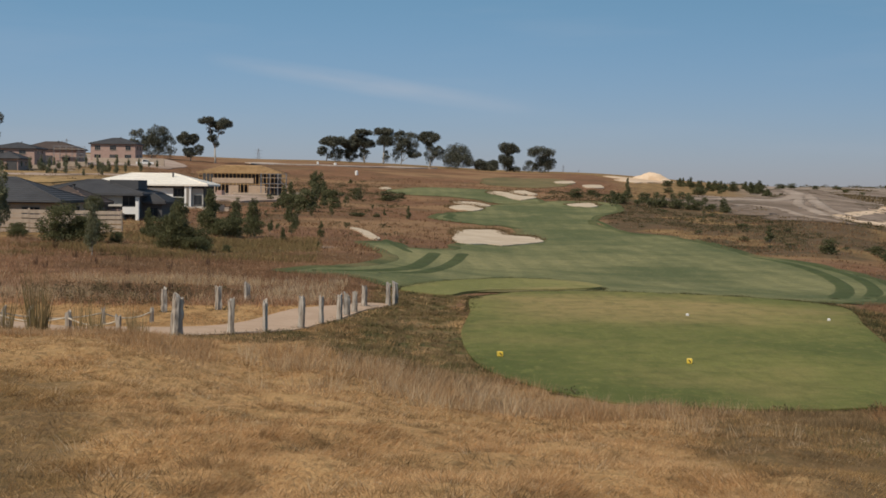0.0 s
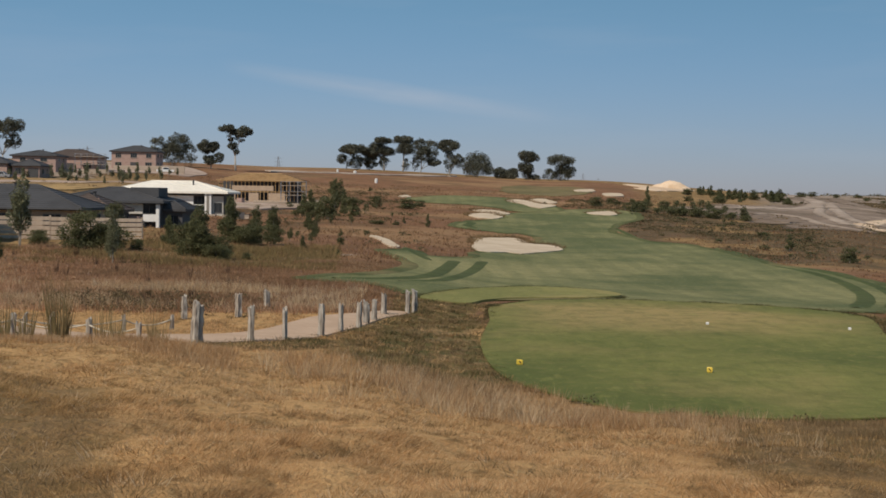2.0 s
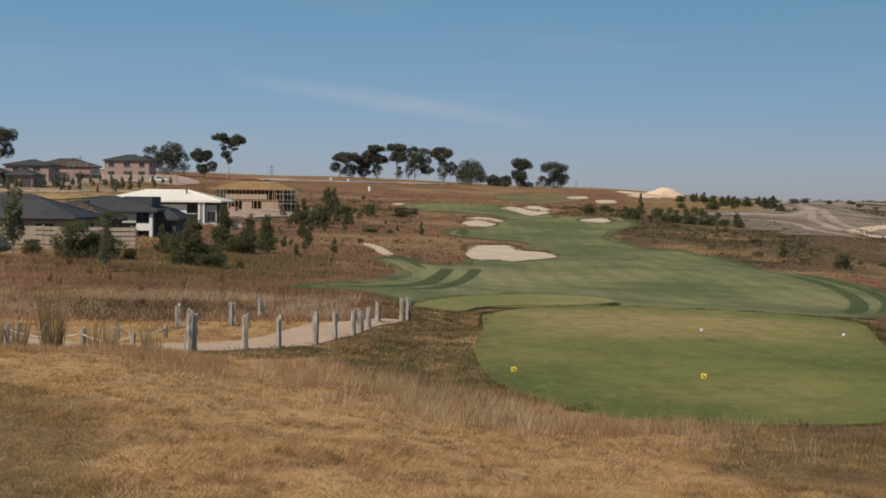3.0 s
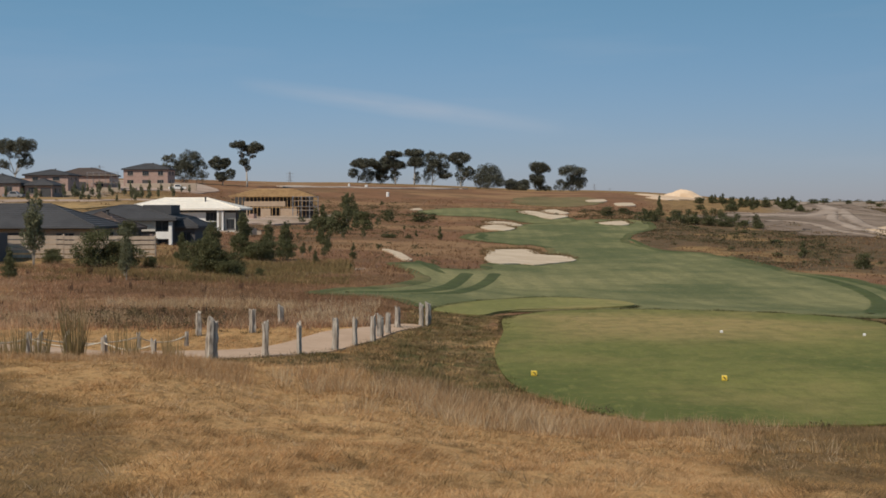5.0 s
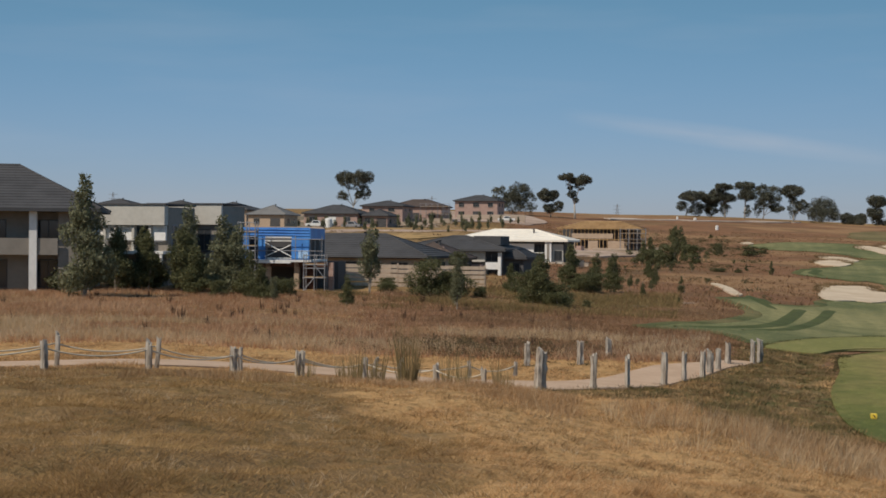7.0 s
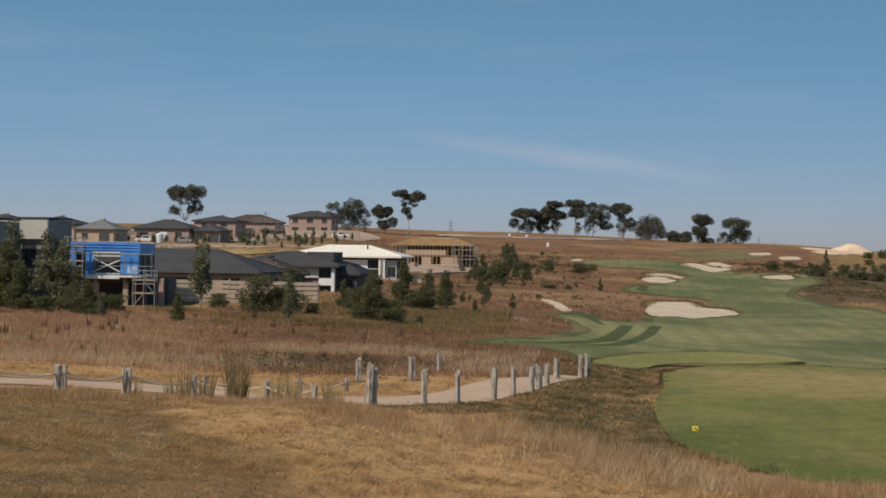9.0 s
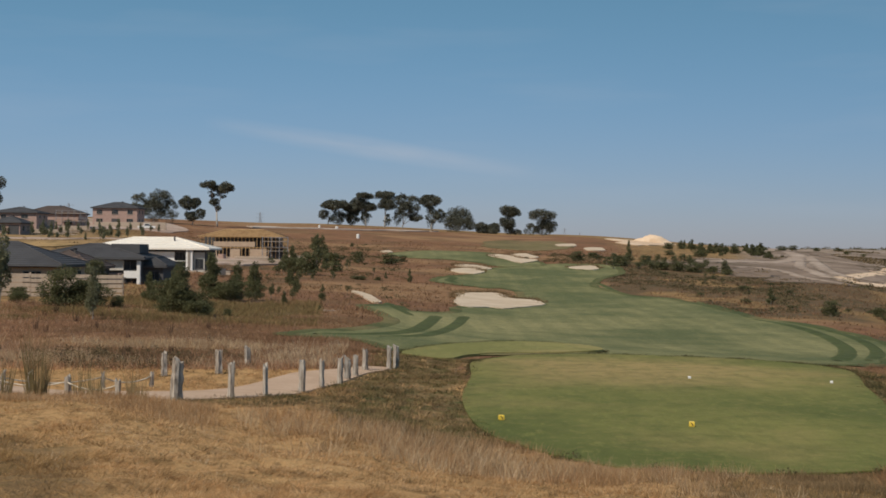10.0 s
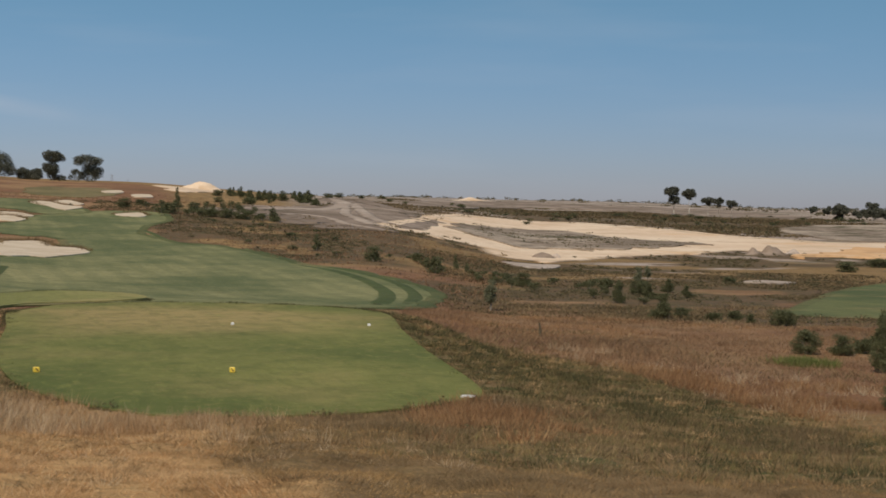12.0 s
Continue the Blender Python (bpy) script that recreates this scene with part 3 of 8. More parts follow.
TEE = [(0.7, 53.5), (1.2, 63.2), (1.4, 71.0), (3.0, 75.3), (7.3, 77.3), (13.2, 75.7), (17.0, 72.8), (18.9, 68.0), (17.2, 58.7), (15.7, 50.1),
       (14.7, 42.9), (14.0, 39.2), (13.3, 37.8), (11.5, 36.7), (9.1, 35.9), (6.3, 36.0), (4.3, 36.8), (2.3, 40.2), (1.1, 44.8)]
FORWARD_TEE = [(-2.3, 78.7), (-0.6, 84.9), (2.1, 88.2), (5.0, 89.5), (8.2, 86.9), (9.1, 82.7), (7.0, 80.6), (3.2, 79.3), (1.3, 77.4), (0.1, 74.8)]
TEE_LEVEL, FORWARD_LEVEL = -3.8, -4.0


def outline(points, steps=6):
    """A smooth closed curve through points."""
    p = np.array(points, float)
    n, out = len(p), []
    for i in range(n):
        a, b, c, d = p[i - 1], p[i], p[(i + 1) % n], p[(i + 2) % n]
        for s in np.linspace(0, 1, steps, endpoint=False):
            out.append(0.5 * (2 * b + (c - a) * s + (2 * a - 5 * b + 4 * c - d) * s * s + (3 * b - a - 3 * c + d) * s ** 3))
    return np.array(out)


def outside(x, y, curve):
    """The distance from a closed curve, negative within it."""
    x, y = np.asarray(x, float), np.asarray(y, float)
    best, odd = np.full(x.shape, 1e9), np.zeros(x.shape, bool)
    for (ax, ay), (bx, by) in zip(curve, np.roll(curve, -1, 0)):
        dx, dy = bx - ax, by - ay
        s = np.clip(((x - ax) * dx + (y - ay) * dy) / (dx * dx + dy * dy + 1e-9), 0, 1)
        best = np.minimum(best, np.hypot(x - ax - s * dx, y - ay - s * dy))
        odd ^= ((ay > y) != (by > y)) & (x < (bx - ax) * (y - ay) / (by - ay + 1e-12) + ax)
    return np.where(odd, -best, best)


PADS = [(outline(TEE, 3), TEE_LEVEL, 3.5), (outline(FORWARD_TEE, 3), FORWARD_LEVEL, 3.5)]


def hummocks(x, y):
    """Small swells underfoot, between the camera's stand and the path."""
    r = np.hypot(x, y)
    w = np.clip((r - 5) / 5, 0, 1) * np.clip((38 - r) / 8, 0, 1)
    return w * (0.045 * np.sin(2.1 * x + 0.7 * y + 0.4) * np.cos(1.3 * y - 0.8 * x) + 0.03 * np.sin(3.7 * x - 1.9 * y) + 0.05 * np.sin(0.9 * x + 1.1) * np.cos(0.8 * y + 0.3 * x))


def height(x, y):
    """The ground's height."""
    x, y = np.asarray(x, float), np.asarray(y, float)
    z = base_height(x, y) + rolling(x, y) + hummocks(x, y)
    for curve, level, bank in PADS:
        near = (np.abs(x - curve[:, 0].mean()) < 30) & (np.abs(y - curve[:, 1].mean()) < 40)
        if near.any():
            d = np.where(near, outside(np.where(near, x, 0), np.where(near, y, 0), curve), 99)
            w = np.clip(1 - d / bank, 0, 1)
            w = w * w * (3 - 2 * w)
            z = z * (1 - w) + level * w
    return z


def lie(x, y):
    return float(height(np.array([x]), np.array([y]))[0])


def drape(name, points, material, label, category, lift=0.04, spacing=2.0, parent=None, dish=0.0, steps=6, kind="", ragged=0.0):
    """A sheet of turf, sand or gravel that lies on the ground within a smooth outline, with a rim that goes into the soil."""
    curve = outline(points, steps)
    if ragged:
        wob = np.random.default_rng(len(points)).normal(0, 1, (len(curve), 2))
        wob = wob + 1.5 * np.roll(wob, 1, 0) + np.roll(wob, 2, 0)
        curve = curve + wob * 0.5 * ragged * np.array([1.0, 2.5])
    lo, hi = curve.min(0), curve.max(0)
    gx, gy = np.meshgrid(np.arange(lo[0], hi[0], spacing), np.arange(lo[1], hi[1], spacing))
    gx, gy = gx.ravel(), gy.ravel()
    keep = outside(gx, gy, curve) < -0.4 * spacing
    inner = np.stack([gx[keep], gy[keep]], 1)
    n = len(curve)
    flat = [Vector(p) for p in np.vstack([curve, inner])] if len(inner) else [Vector(p) for p in curve]
    verts, _, tris, *_ = delaunay_2d_cdt(flat, [(i, (i + 1) % n) for i in range(n)], [], 1, 1e-4)
    xy = np.array([(v.x, v.y) for v in verts])
    z = height(xy[:, 0], xy[:, 1]) + lift
    if dish:
        z -= dish * np.clip(-outside(xy[:, 0], xy[:, 1], curve) / 3.0, 0, 1)
    s = Shape()
    s.add(np.column_stack([xy, z]), [t[:] for t in tris])
    rim_z = height(curve[:, 0], curve[:, 1])
    s.add(np.vstack([np.column_stack([curve, rim_z + lift]), np.column_stack([curve, rim_z - 0.4])]),
          [(i, i + n, (i + 1) % n + n, (i + 1) % n) for i in range(n)])
    ob = part(name, s, material, parent, label, smooth=True)
    COVERED.append((curve, spacing))
    return tagged(ob, label, category, kind=kind)


COVERED = []

# ---------------------------------------------------------------- turf, sand and paths
drape("tee_box", TEE, TEE_TURF, "large mown tee of dry green turf", "tee", 0.05, 1.2, kind="structure")
drape("forward_tee", FORWARD_TEE, PALE_TURF, "small mown tee of dry green turf", "tee", 0.14, 1.5, kind="structure")
FAIRWAY_EDGE = [(-8.5, 150.4), (-5.2, 159.4), (-3.7, 150), (0.6, 157), (1.8, 169), (4.5, 184), (8, 200), (11.5, 213), (10.1, 223.8), (5.8, 225.8),
                (1.4, 228.7), (-1.8, 237.3), (0.5, 253.4), (4.6, 260.4), (8.2, 281.9), (13.1, 291.7), (20.7, 302.8), (28.2, 307.3), (35.2, 305.8),
                (34.8, 283.0), (27.2, 253.5), (24.5, 236.5), (25.9, 224.8), (28.8, 213.8), (33.0, 208.2), (34.6, 194.4), (35.3, 178.7),
                (35.2, 163), (36.8, 153.8), (38.4, 142), (39, 134), (38.6, 124.7), (36.0, 114), (31, 101), (26.0, 91), (19, 82.5), (9.0, 79.6),
                (2.2, 80.0), (-2.1, 81.5), (-6.2, 86.0), (-9.9, 89.3), (-8.3, 95.2), (-5.8, 103.4), (-4.6, 125.3), (-6.7, 138.9)]
fairway = drape("fairway", FAIRWAY_EDGE, FAIRWAY_TURF, "long mown golf fairway of green turf", "fairway", 0.06, 3.0, kind="structure", ragged=0.2)
drape("putting_green", [(-12.7, 333.9), (-6.7, 358.6), (1.7, 364.9), (8.7, 360.3), (13.1, 344.1), (12.9, 323.0), (19.0, 320.4), (20.2, 300.3), (12.8, 292.0), (7.4, 305.3), (0.3, 315.9), (-7.2, 318.0)], FAIRWAY_TURF,
      "mown green turf at the end of the fairway", "fairway", 0.08, 4.0, kind="structure", ragged=0.3)
drape("valley_fairway", [(62.5, 103), (69.5, 113), (80, 127), (95, 146), (118, 171), (146, 186), (160, 160), (122, 112), (90, 92), (70, 96)], VALLEY_TURF, "mown turf down in the valley", "fairway", 0.08, 3.0, kind="structure")



drape("upper_fairway", [(11, 401), (12.5, 436), (20, 452), (30, 452), (37, 442), (36, 410), (32, 392), (22, 379), (16, 386)], FRINGE_SHEET, "thin dry green turf on top of the hill", "fairway", 0.10, 5.0, kind="structure", ragged=0.6)


def open_curve(points, steps=10):
    """A smooth open line through points."""
    p = np.array([2 * np.array(points[0]) - points[1], *points, 2 * np.array(points[-1]) - points[-2]], float)
    out = []
    for a, b, c, d in zip(p, p[1:], p[2:], p[3:]):
        for s in np.linspace(0, 1, steps, endpoint=False):
            out.append(0.5 * (2 * b + (c - a) * s + (2 * a - 5 * b + 4 * c - d) * s * s + (3 * b - a - 3 * c + d) * s ** 3))
    return np.array(out + [p[-2]])


def ribbon(name, curve, width, profile, material, lift, parent, label="", taper=True):
    """A strip of turf along a curve; profile gives its "core" from one side to the other."""
    way = np.gradient(curve, axis=0)
    side = np.column_stack([way[:, 1], -way[:, 0]]) / (np.hypot(way[:, 0], way[:, 1])[:, None] + 1e-9)
    n, k = len(curve), len(profile)
    wide = width * (np.interp(np.linspace(0, 1, n), [0, 0.12, 0.8, 1], [0.5, 1.0, 0.9, 0.3]) if taper else np.ones(n))
    across = np.linspace(-0.5, 0.5, k)
    xy = curve[:, None, :] + side[:, None, :] * (wide[:, None] * across)[:, :, None]
    x, y = xy[..., 0].ravel(), xy[..., 1].ravel()
    settle = np.tile(np.where(np.abs(across) > 0.45, -0.06, np.where(np.abs(across) > 0.3, 0.55 * lift, lift)), n)
    s = Shape().add(np.column_stack([x, y, height(x, y) + settle]), [(i * k + j, i * k + j + 1, i * k + k + j + 1, i * k + k + j) for i in range(n - 1) for j in range(k - 1)])
    ob = part(name, s, material, parent, label, smooth=True)
    core = ob.data.attributes.new("core", "FLOAT", "POINT")
    ends = np.minimum(1, np.minimum(np.arange(n), n - 1 - np.arange(n)) / 4.0) if taper else np.ones(n)
    core.data.foreach_set("value", (ends[:, None] * np.array(profile)).astype(np.float32).ravel())
    return ob


for line, width in (([(-6.4, 163), (-5.8, 158.9), (-4.7, 150.8), (-3.6, 142.5), (-3.0, 138)], 1.7),
                    ([(-0.6, 145), (-0.9, 141.3), (-1.5, 125.8), (-2.3, 109.7), (-3.6, 100.5), (-5.6, 93.5), (-8.0, 90)], 2.3),
                    ([(2.3, 151), (1.9, 146.4), (0.9, 129.0), (-0.4, 112.5), (-1.6, 102), (-4.0, 93)], 2.1),
                    ([(2.4, 233), (0.7, 239), (1.5, 249), (-0.2, 250.5), (-2.1, 240)], 3.0),
                    ([(30.5, 209), (28.2, 214), (26.6, 222.3), (26.0, 236.3), (25.6, 247), (28, 262)], 1.6),
                    ([(34.0, 159), (35.6, 174), (35.9, 189), (35.4, 202)], 2.0),
                    ([(26.6, 98), (28.4, 103.1), (31.9, 114.5), (34.0, 125.9), (35.2, 139.2), (35.3, 151.7), (33.8, 162)], 2.3),
                    ([(30.2, 103), (34.1, 113.8), (36.4, 124.0), (37.5, 133.8), (37.2, 148), (36.2, 156)], 2.0)):
    ribbon("rough_band", open_curve(line), width, (0.0, 0.45, 0.95, 1.0, 0.95, 0.45, 0.0), BAND_TURF, 0.09, fairway)
for owner in (fairway, COVERED[3][0], COVERED[4][0]):
    rim = COVERED[2][0] if owner is fairway else owner
    rim = np.vstack([rim, rim[:1]])
    ribbon("shaggy_edge", rim, 2.2, (0.0, 0.5, 0.9, 1.0, 0.9, 0.5, 0.0), FRINGE_TURF, 0.10, fairway, taper=False)

MAIN_BUNKER = [(1.2, 183.0), (1.7, 201.4), (2.9, 209), (6.3, 213), (8.3, 212.4), (9.1, 202.7), (12.2, 200.8), (13.0, 190), (10.5, 183.7), (7.2, 174.0), (5.1, 175), (2.1, 172.6)]
SMALL_BUNKERS = ([(0.8, 275.1), (4.7, 282.0), (7.5, 272.3), (5.9, 263.6), (2.3, 266.3)], [(2.0, 293.1), (6.6, 293.9), (9.1, 284), (5.7, 280)],
           [(10.2, 339.7), (13.7, 344.4), (17.0, 329.1), (20.3, 320.5), (16.4, 306.5), (14.0, 319.0)], [(15.7, 346), (19.4, 352), (21.5, 335), (18.5, 331)],
           [(25.2, 293.1), (30.7, 299.4), (30.7, 290.5), (26.6, 286.9)], [(-12.0, 186.3), (-10.6, 185.1), (-7.7, 168.2), (-7.2, 161.3), (-8.3, 161.7), (-10.0, 174.2)],
           [(32.5, 422.7), (38.1, 429.9), (37.9, 418.7), (32.5, 411.9)], [(39.3, 407.1), (44.6, 412.1), (43.8, 397.7), (38.5, 391.3)],
           [(-15.2, 344.9), (-13.6, 352), (-12.5, 343.9), (-14.3, 339.1)])
BUNKERS = (MAIN_BUNKER, *SMALL_BUNKERS)
for i, rim in enumerate(BUNKERS):
    b = drape("sand_bunker", rim, SAND, "large pale sand bunker beside the fairway" if i == 0 else "small pale sand bunker in the grass",
              "bunker", 0.11 + 0.0003 * rim[0][1], 1.5 if i == 0 else 2.0, ragged=0.06 if i == 6 else 0.18)
    tagged(b, group="sand bunkers")

SAND_AREA = [(106.4, 353.3), (128.8, 413.3), (160, 462), (190, 455), (199.9, 414.3), (202.4, 381.7), (207.0, 342.5), (212, 324.4), (240, 320), (240, 268), (200, 255),
             (168.8, 267.7), (156.2, 281.3), (132.2, 265.8), (115.0, 255.2), (95.1, 237.4), (90.0, 243.9), (93.5, 266.1), (85.4, 277.2), (79.0, 279.6), (81.9, 294.6)]
quarry = drape("sand_quarry", SAND_AREA, QUARRY_SAND, "wide bare cutting of pale orange sand", "sand", 0.2, 7.0, kind="structure", ragged=1.6, steps=8)
drape("dirt_island", [(115.1, 354.4), (138.9, 391.3), (160.1, 387.4), (153.7, 338.0), (162.4, 320.7), (161.6, 307.3), (137.3, 284.3), (119.9, 274.6), (112.5, 287.6), (106.5, 307.3)],
      WEEDY_DIRT, "", "", 0.45, 6.0, parent=quarry, ragged=1.6, steps=8)
ISLAND_RIM = COVERED[-1][0]
drape("orange_sand", [(158, 256), (172, 266), (192, 288), (210, 302), (232, 306), (236, 276), (204, 262), (178, 259)], ORANGE_SAND, "", "", 0.42, 6.0, parent=quarry, ragged=1.4, steps=8)
drape("sand_patch", [(79.8, 219.3), (84.6, 222.8), (90.2, 220.7), (84.3, 208.1), (80.4, 206.4), (78.6, 209.4)], TRACK_DIRT, "small patch of pale sand", "sand", 0.2, 3.0, kind="structure")
drape("sand_patch", [(97, 172), (103, 177), (105, 172), (100, 169)], TRACK_DIRT, "small patch of pale sand", "sand", 0.2, 3.0, kind="structure")
drape("dirt_yard", [(57.2, 352.7), (77.1, 401.8), (99.1, 419.5), (116.5, 500), (134.5, 550), (124, 466.6), (120, 405.9), (107.6, 360.0), (80.9, 290), (65.6, 265), (64.3, 286.4),
                    (61.2, 305.6), (55.9, 324.4)], GREY_DIRT, "bare grey dirt with wheel tracks", "dirt", 0.2, 7.0, kind="structure", ragged=1.6, steps=8)
YARD_RIM = COVERED[-1][0]
DIRT_TRACKS = (([(56.9, 351), (68, 368), (80, 387), (89, 396), (98, 412), (111, 455), (118.5, 497), (123, 530)], 11),
               ([(111, 456), (98, 400), (86.8, 354), (79, 308), (77, 289), (78, 276)], 5),
               ([(114.5, 458), (104, 408), (95.8, 370), (86, 325), (83.5, 300), (88, 290)], 6),
               ([(63, 320), (71.4, 338), (73, 312), (70.5, 286), (71.6, 272), (72.8, 259)], 4))
for line, wide in DIRT_TRACKS:
    tagged(ribbon("dirt_track", open_curve(line, 14), wide, (0.0, 0.5, 0.9, 1.0, 0.9, 0.5, 0.0), TRACK_WORN, 0.4, None), "pale wheel track over the dirt", "track", kind="structure")
drape("scraped_ground", [(225, 330), (232, 380), (260, 430), (300, 440), (320, 380), (290, 330), (258, 318)], WEEDY_DIRT, "bare weedy ground behind the quarry", "dirt", 0.25, 9.0, kind="structure", ragged=1.6, steps=8)
drape("far_dirt", [(137.0, 486.3), (260, 720), (319.7, 697.6), (360.7, 651.3), (339.8, 544.5), (287.9, 519.5), (269.3, 587.3), (233.4, 634.7)], GREY_DIRT,
      "distant bare grey dirt", "dirt", 0.3, 14.0, kind="structure", ragged=4)
FAR_RIM = COVERED[-1][0]
PATH = [(-32, 30), (-26, 36.5), (-21.5, 40.5), (-18.6, 44.6), (-15.2, 47.2), (-12, 46.4), (-8.5, 44.6), (-6.9, 46.7), (-5.8, 47.9), (-4.9, 49.4), (-4.4, 52.2), (-3.9, 54.6),
        (-3.2, 59.5), (-2.6, 61.4), (-2.4, 63.2), (-3.4, 62.9), (-4.2, 61.3), (-5.3, 59.6), (-6.1, 58.2), (-6.6, 55.8), (-7.4, 51.8), (-9.0, 49.6), (-12.4, 49.3),
        (-16.3, 51), (-20, 48), (-23.5, 44), (-28, 40), (-35, 33)]
drape("ridge_track", [(-62, 468), (-41, 474), (-23, 489), (-6, 512), (-6, 518), (-24, 499), (-42, 483), (-63, 476)], TRACK_DIRT, "pale earth track along the top of the hill", "track", 0.3, 6.0, kind="structure", ragged=0.8, steps=8)
drape("street_verge", [(-118, 346), (-101, 363), (-82, 386), (-72, 402), (-84, 446), (-106, 452), (-128, 446), (-134, 400), (-128, 350)], STREET_DIRT, "pale scraped earth of the new street", "dirt", 0.2, 5.0, kind="structure", ragged=1.0)
for k, (bank, material, label) in enumerate((
        ([(-110.4, 326), (-99.7, 335.5), (-88.8, 341), (-75, 350), (-66, 356), (-63, 350), (-72, 340), (-85.8, 329), (-96.1, 323.5), (-106.8, 315)], GOLD_BANK, "golden dry grass bank below the street"),
        ([(-103.3, 305), (-93.8, 316), (-83.7, 321), (-68, 332), (-66, 322), (-79.2, 304), (-86.8, 293), (-95.3, 282)], GOLD_BANK, "golden dry grass bank above the roofs"),
        ([(-108, 313), (-96, 321.5), (-84, 327), (-68, 338), (-67, 334.5), (-84, 323.2), (-94.5, 318), (-105, 308.5)], STREET_DIRT, "pale earth berm between the grass banks"),
        ([(-52, 318), (-38, 322), (-30, 300), (-31, 268), (-38, 258), (-44, 262), (-52, 290)], STREET_DIRT, "pale rutted earth round the timber frame"))):
    drape("earth_bank", bank, material, label, "bank", 0.22 + 0.03 * k, 4.0, kind="structure", ragged=0.8)
drape("sand_apron", [(58.3, 513.8), (66, 519), (80, 516), (79, 500), (70.1, 479), (62.4, 466), (55, 466), (57, 490)], QUARRY_SAND, "pale sand spilled round the heap", "sand", 0.2, 4.0, kind="structure", ragged=1.0)
drape("gravel_path", PATH, GRAVEL, "winding path of pale gravel", "path", 0.05, 0.8, kind="structure")


SHEETS = {"sand": outline(SAND_AREA, 12), "island": ISLAND_RIM, "yard": YARD_RIM, "far": FAR_RIM}
EARTHWORKS = [(SHEETS["sand"], 40), (SHEETS["sand"], 30), (SHEETS["island"], 60), (SHEETS["yard"], 50), (SHEETS["far"], 140)]
for rim, wide, material, name in ((SHEETS["sand"], 9, QUARRY_WORN, "thin_sand"), (SHEETS["yard"], 12, GREY_WORN, "thin_dirt")):
    tagged(ribbon(name, np.vstack([rim, rim[:1]]), wide, (0.0, 0.5, 0.9, 1.0, 0.9, 0.5, 0.0), material, 0.3, None, taper=False), "thin spill of bare earth along the cutting", "dirt", kind="structure")


# ---------------------------------------------------------------- the ground, one sheet to the horizon
def bump_zone(x, y, cx, cy, rx, ry, turn=0.0):
    c, s = math.cos(radians(turn)), math.sin(radians(turn))
    u, v = (x - cx) * c + (y - cy) * s, (y - cy) * c - (x - cx) * s
    return np.clip(1.5 - np.hypot(u / rx, v / ry), 0, 1)


def ramp(v, low, high):
    s = np.clip((v - low) / (high - low), 0, 1)
    return s * s * (3 - 2 * s)


LATTICE = np.random.default_rng(3).random((256, 256))


def patchy(x, y, size, seed=0.0):
    """Slow uneven patches between 0 and 1."""
    total = 0
    for turn, scale, share in ((0.5, 2.4, 0.62), (1.4, 0.95, 0.38)):
        u = (x * math.cos(turn) + y * math.sin(turn)) / (size * scale) + 31.7 * seed
        v = (y * math.cos(turn) - x * math.sin(turn)) / (size * scale) + 17.3 * seed
        i, j = np.floor(u).astype(int), np.floor(v).astype(int)
        p, q = u - i, v - j
        p, q = p * p * (3 - 2 * p), q * q * (3 - 2 * q)
        i, j, k, l = i % 256, j % 256, (i + 1) % 256, (j + 1) % 256
        total = total + share * ((LATTICE[i, j] * (1 - p) + LATTICE[k, j] * p) * (1 - q) + (LATTICE[i, l] * (1 - p) + LATTICE[k, l] * p) * q)
    return np.clip(0.5 + 1.25 * (total - 0.5), 0, 1)


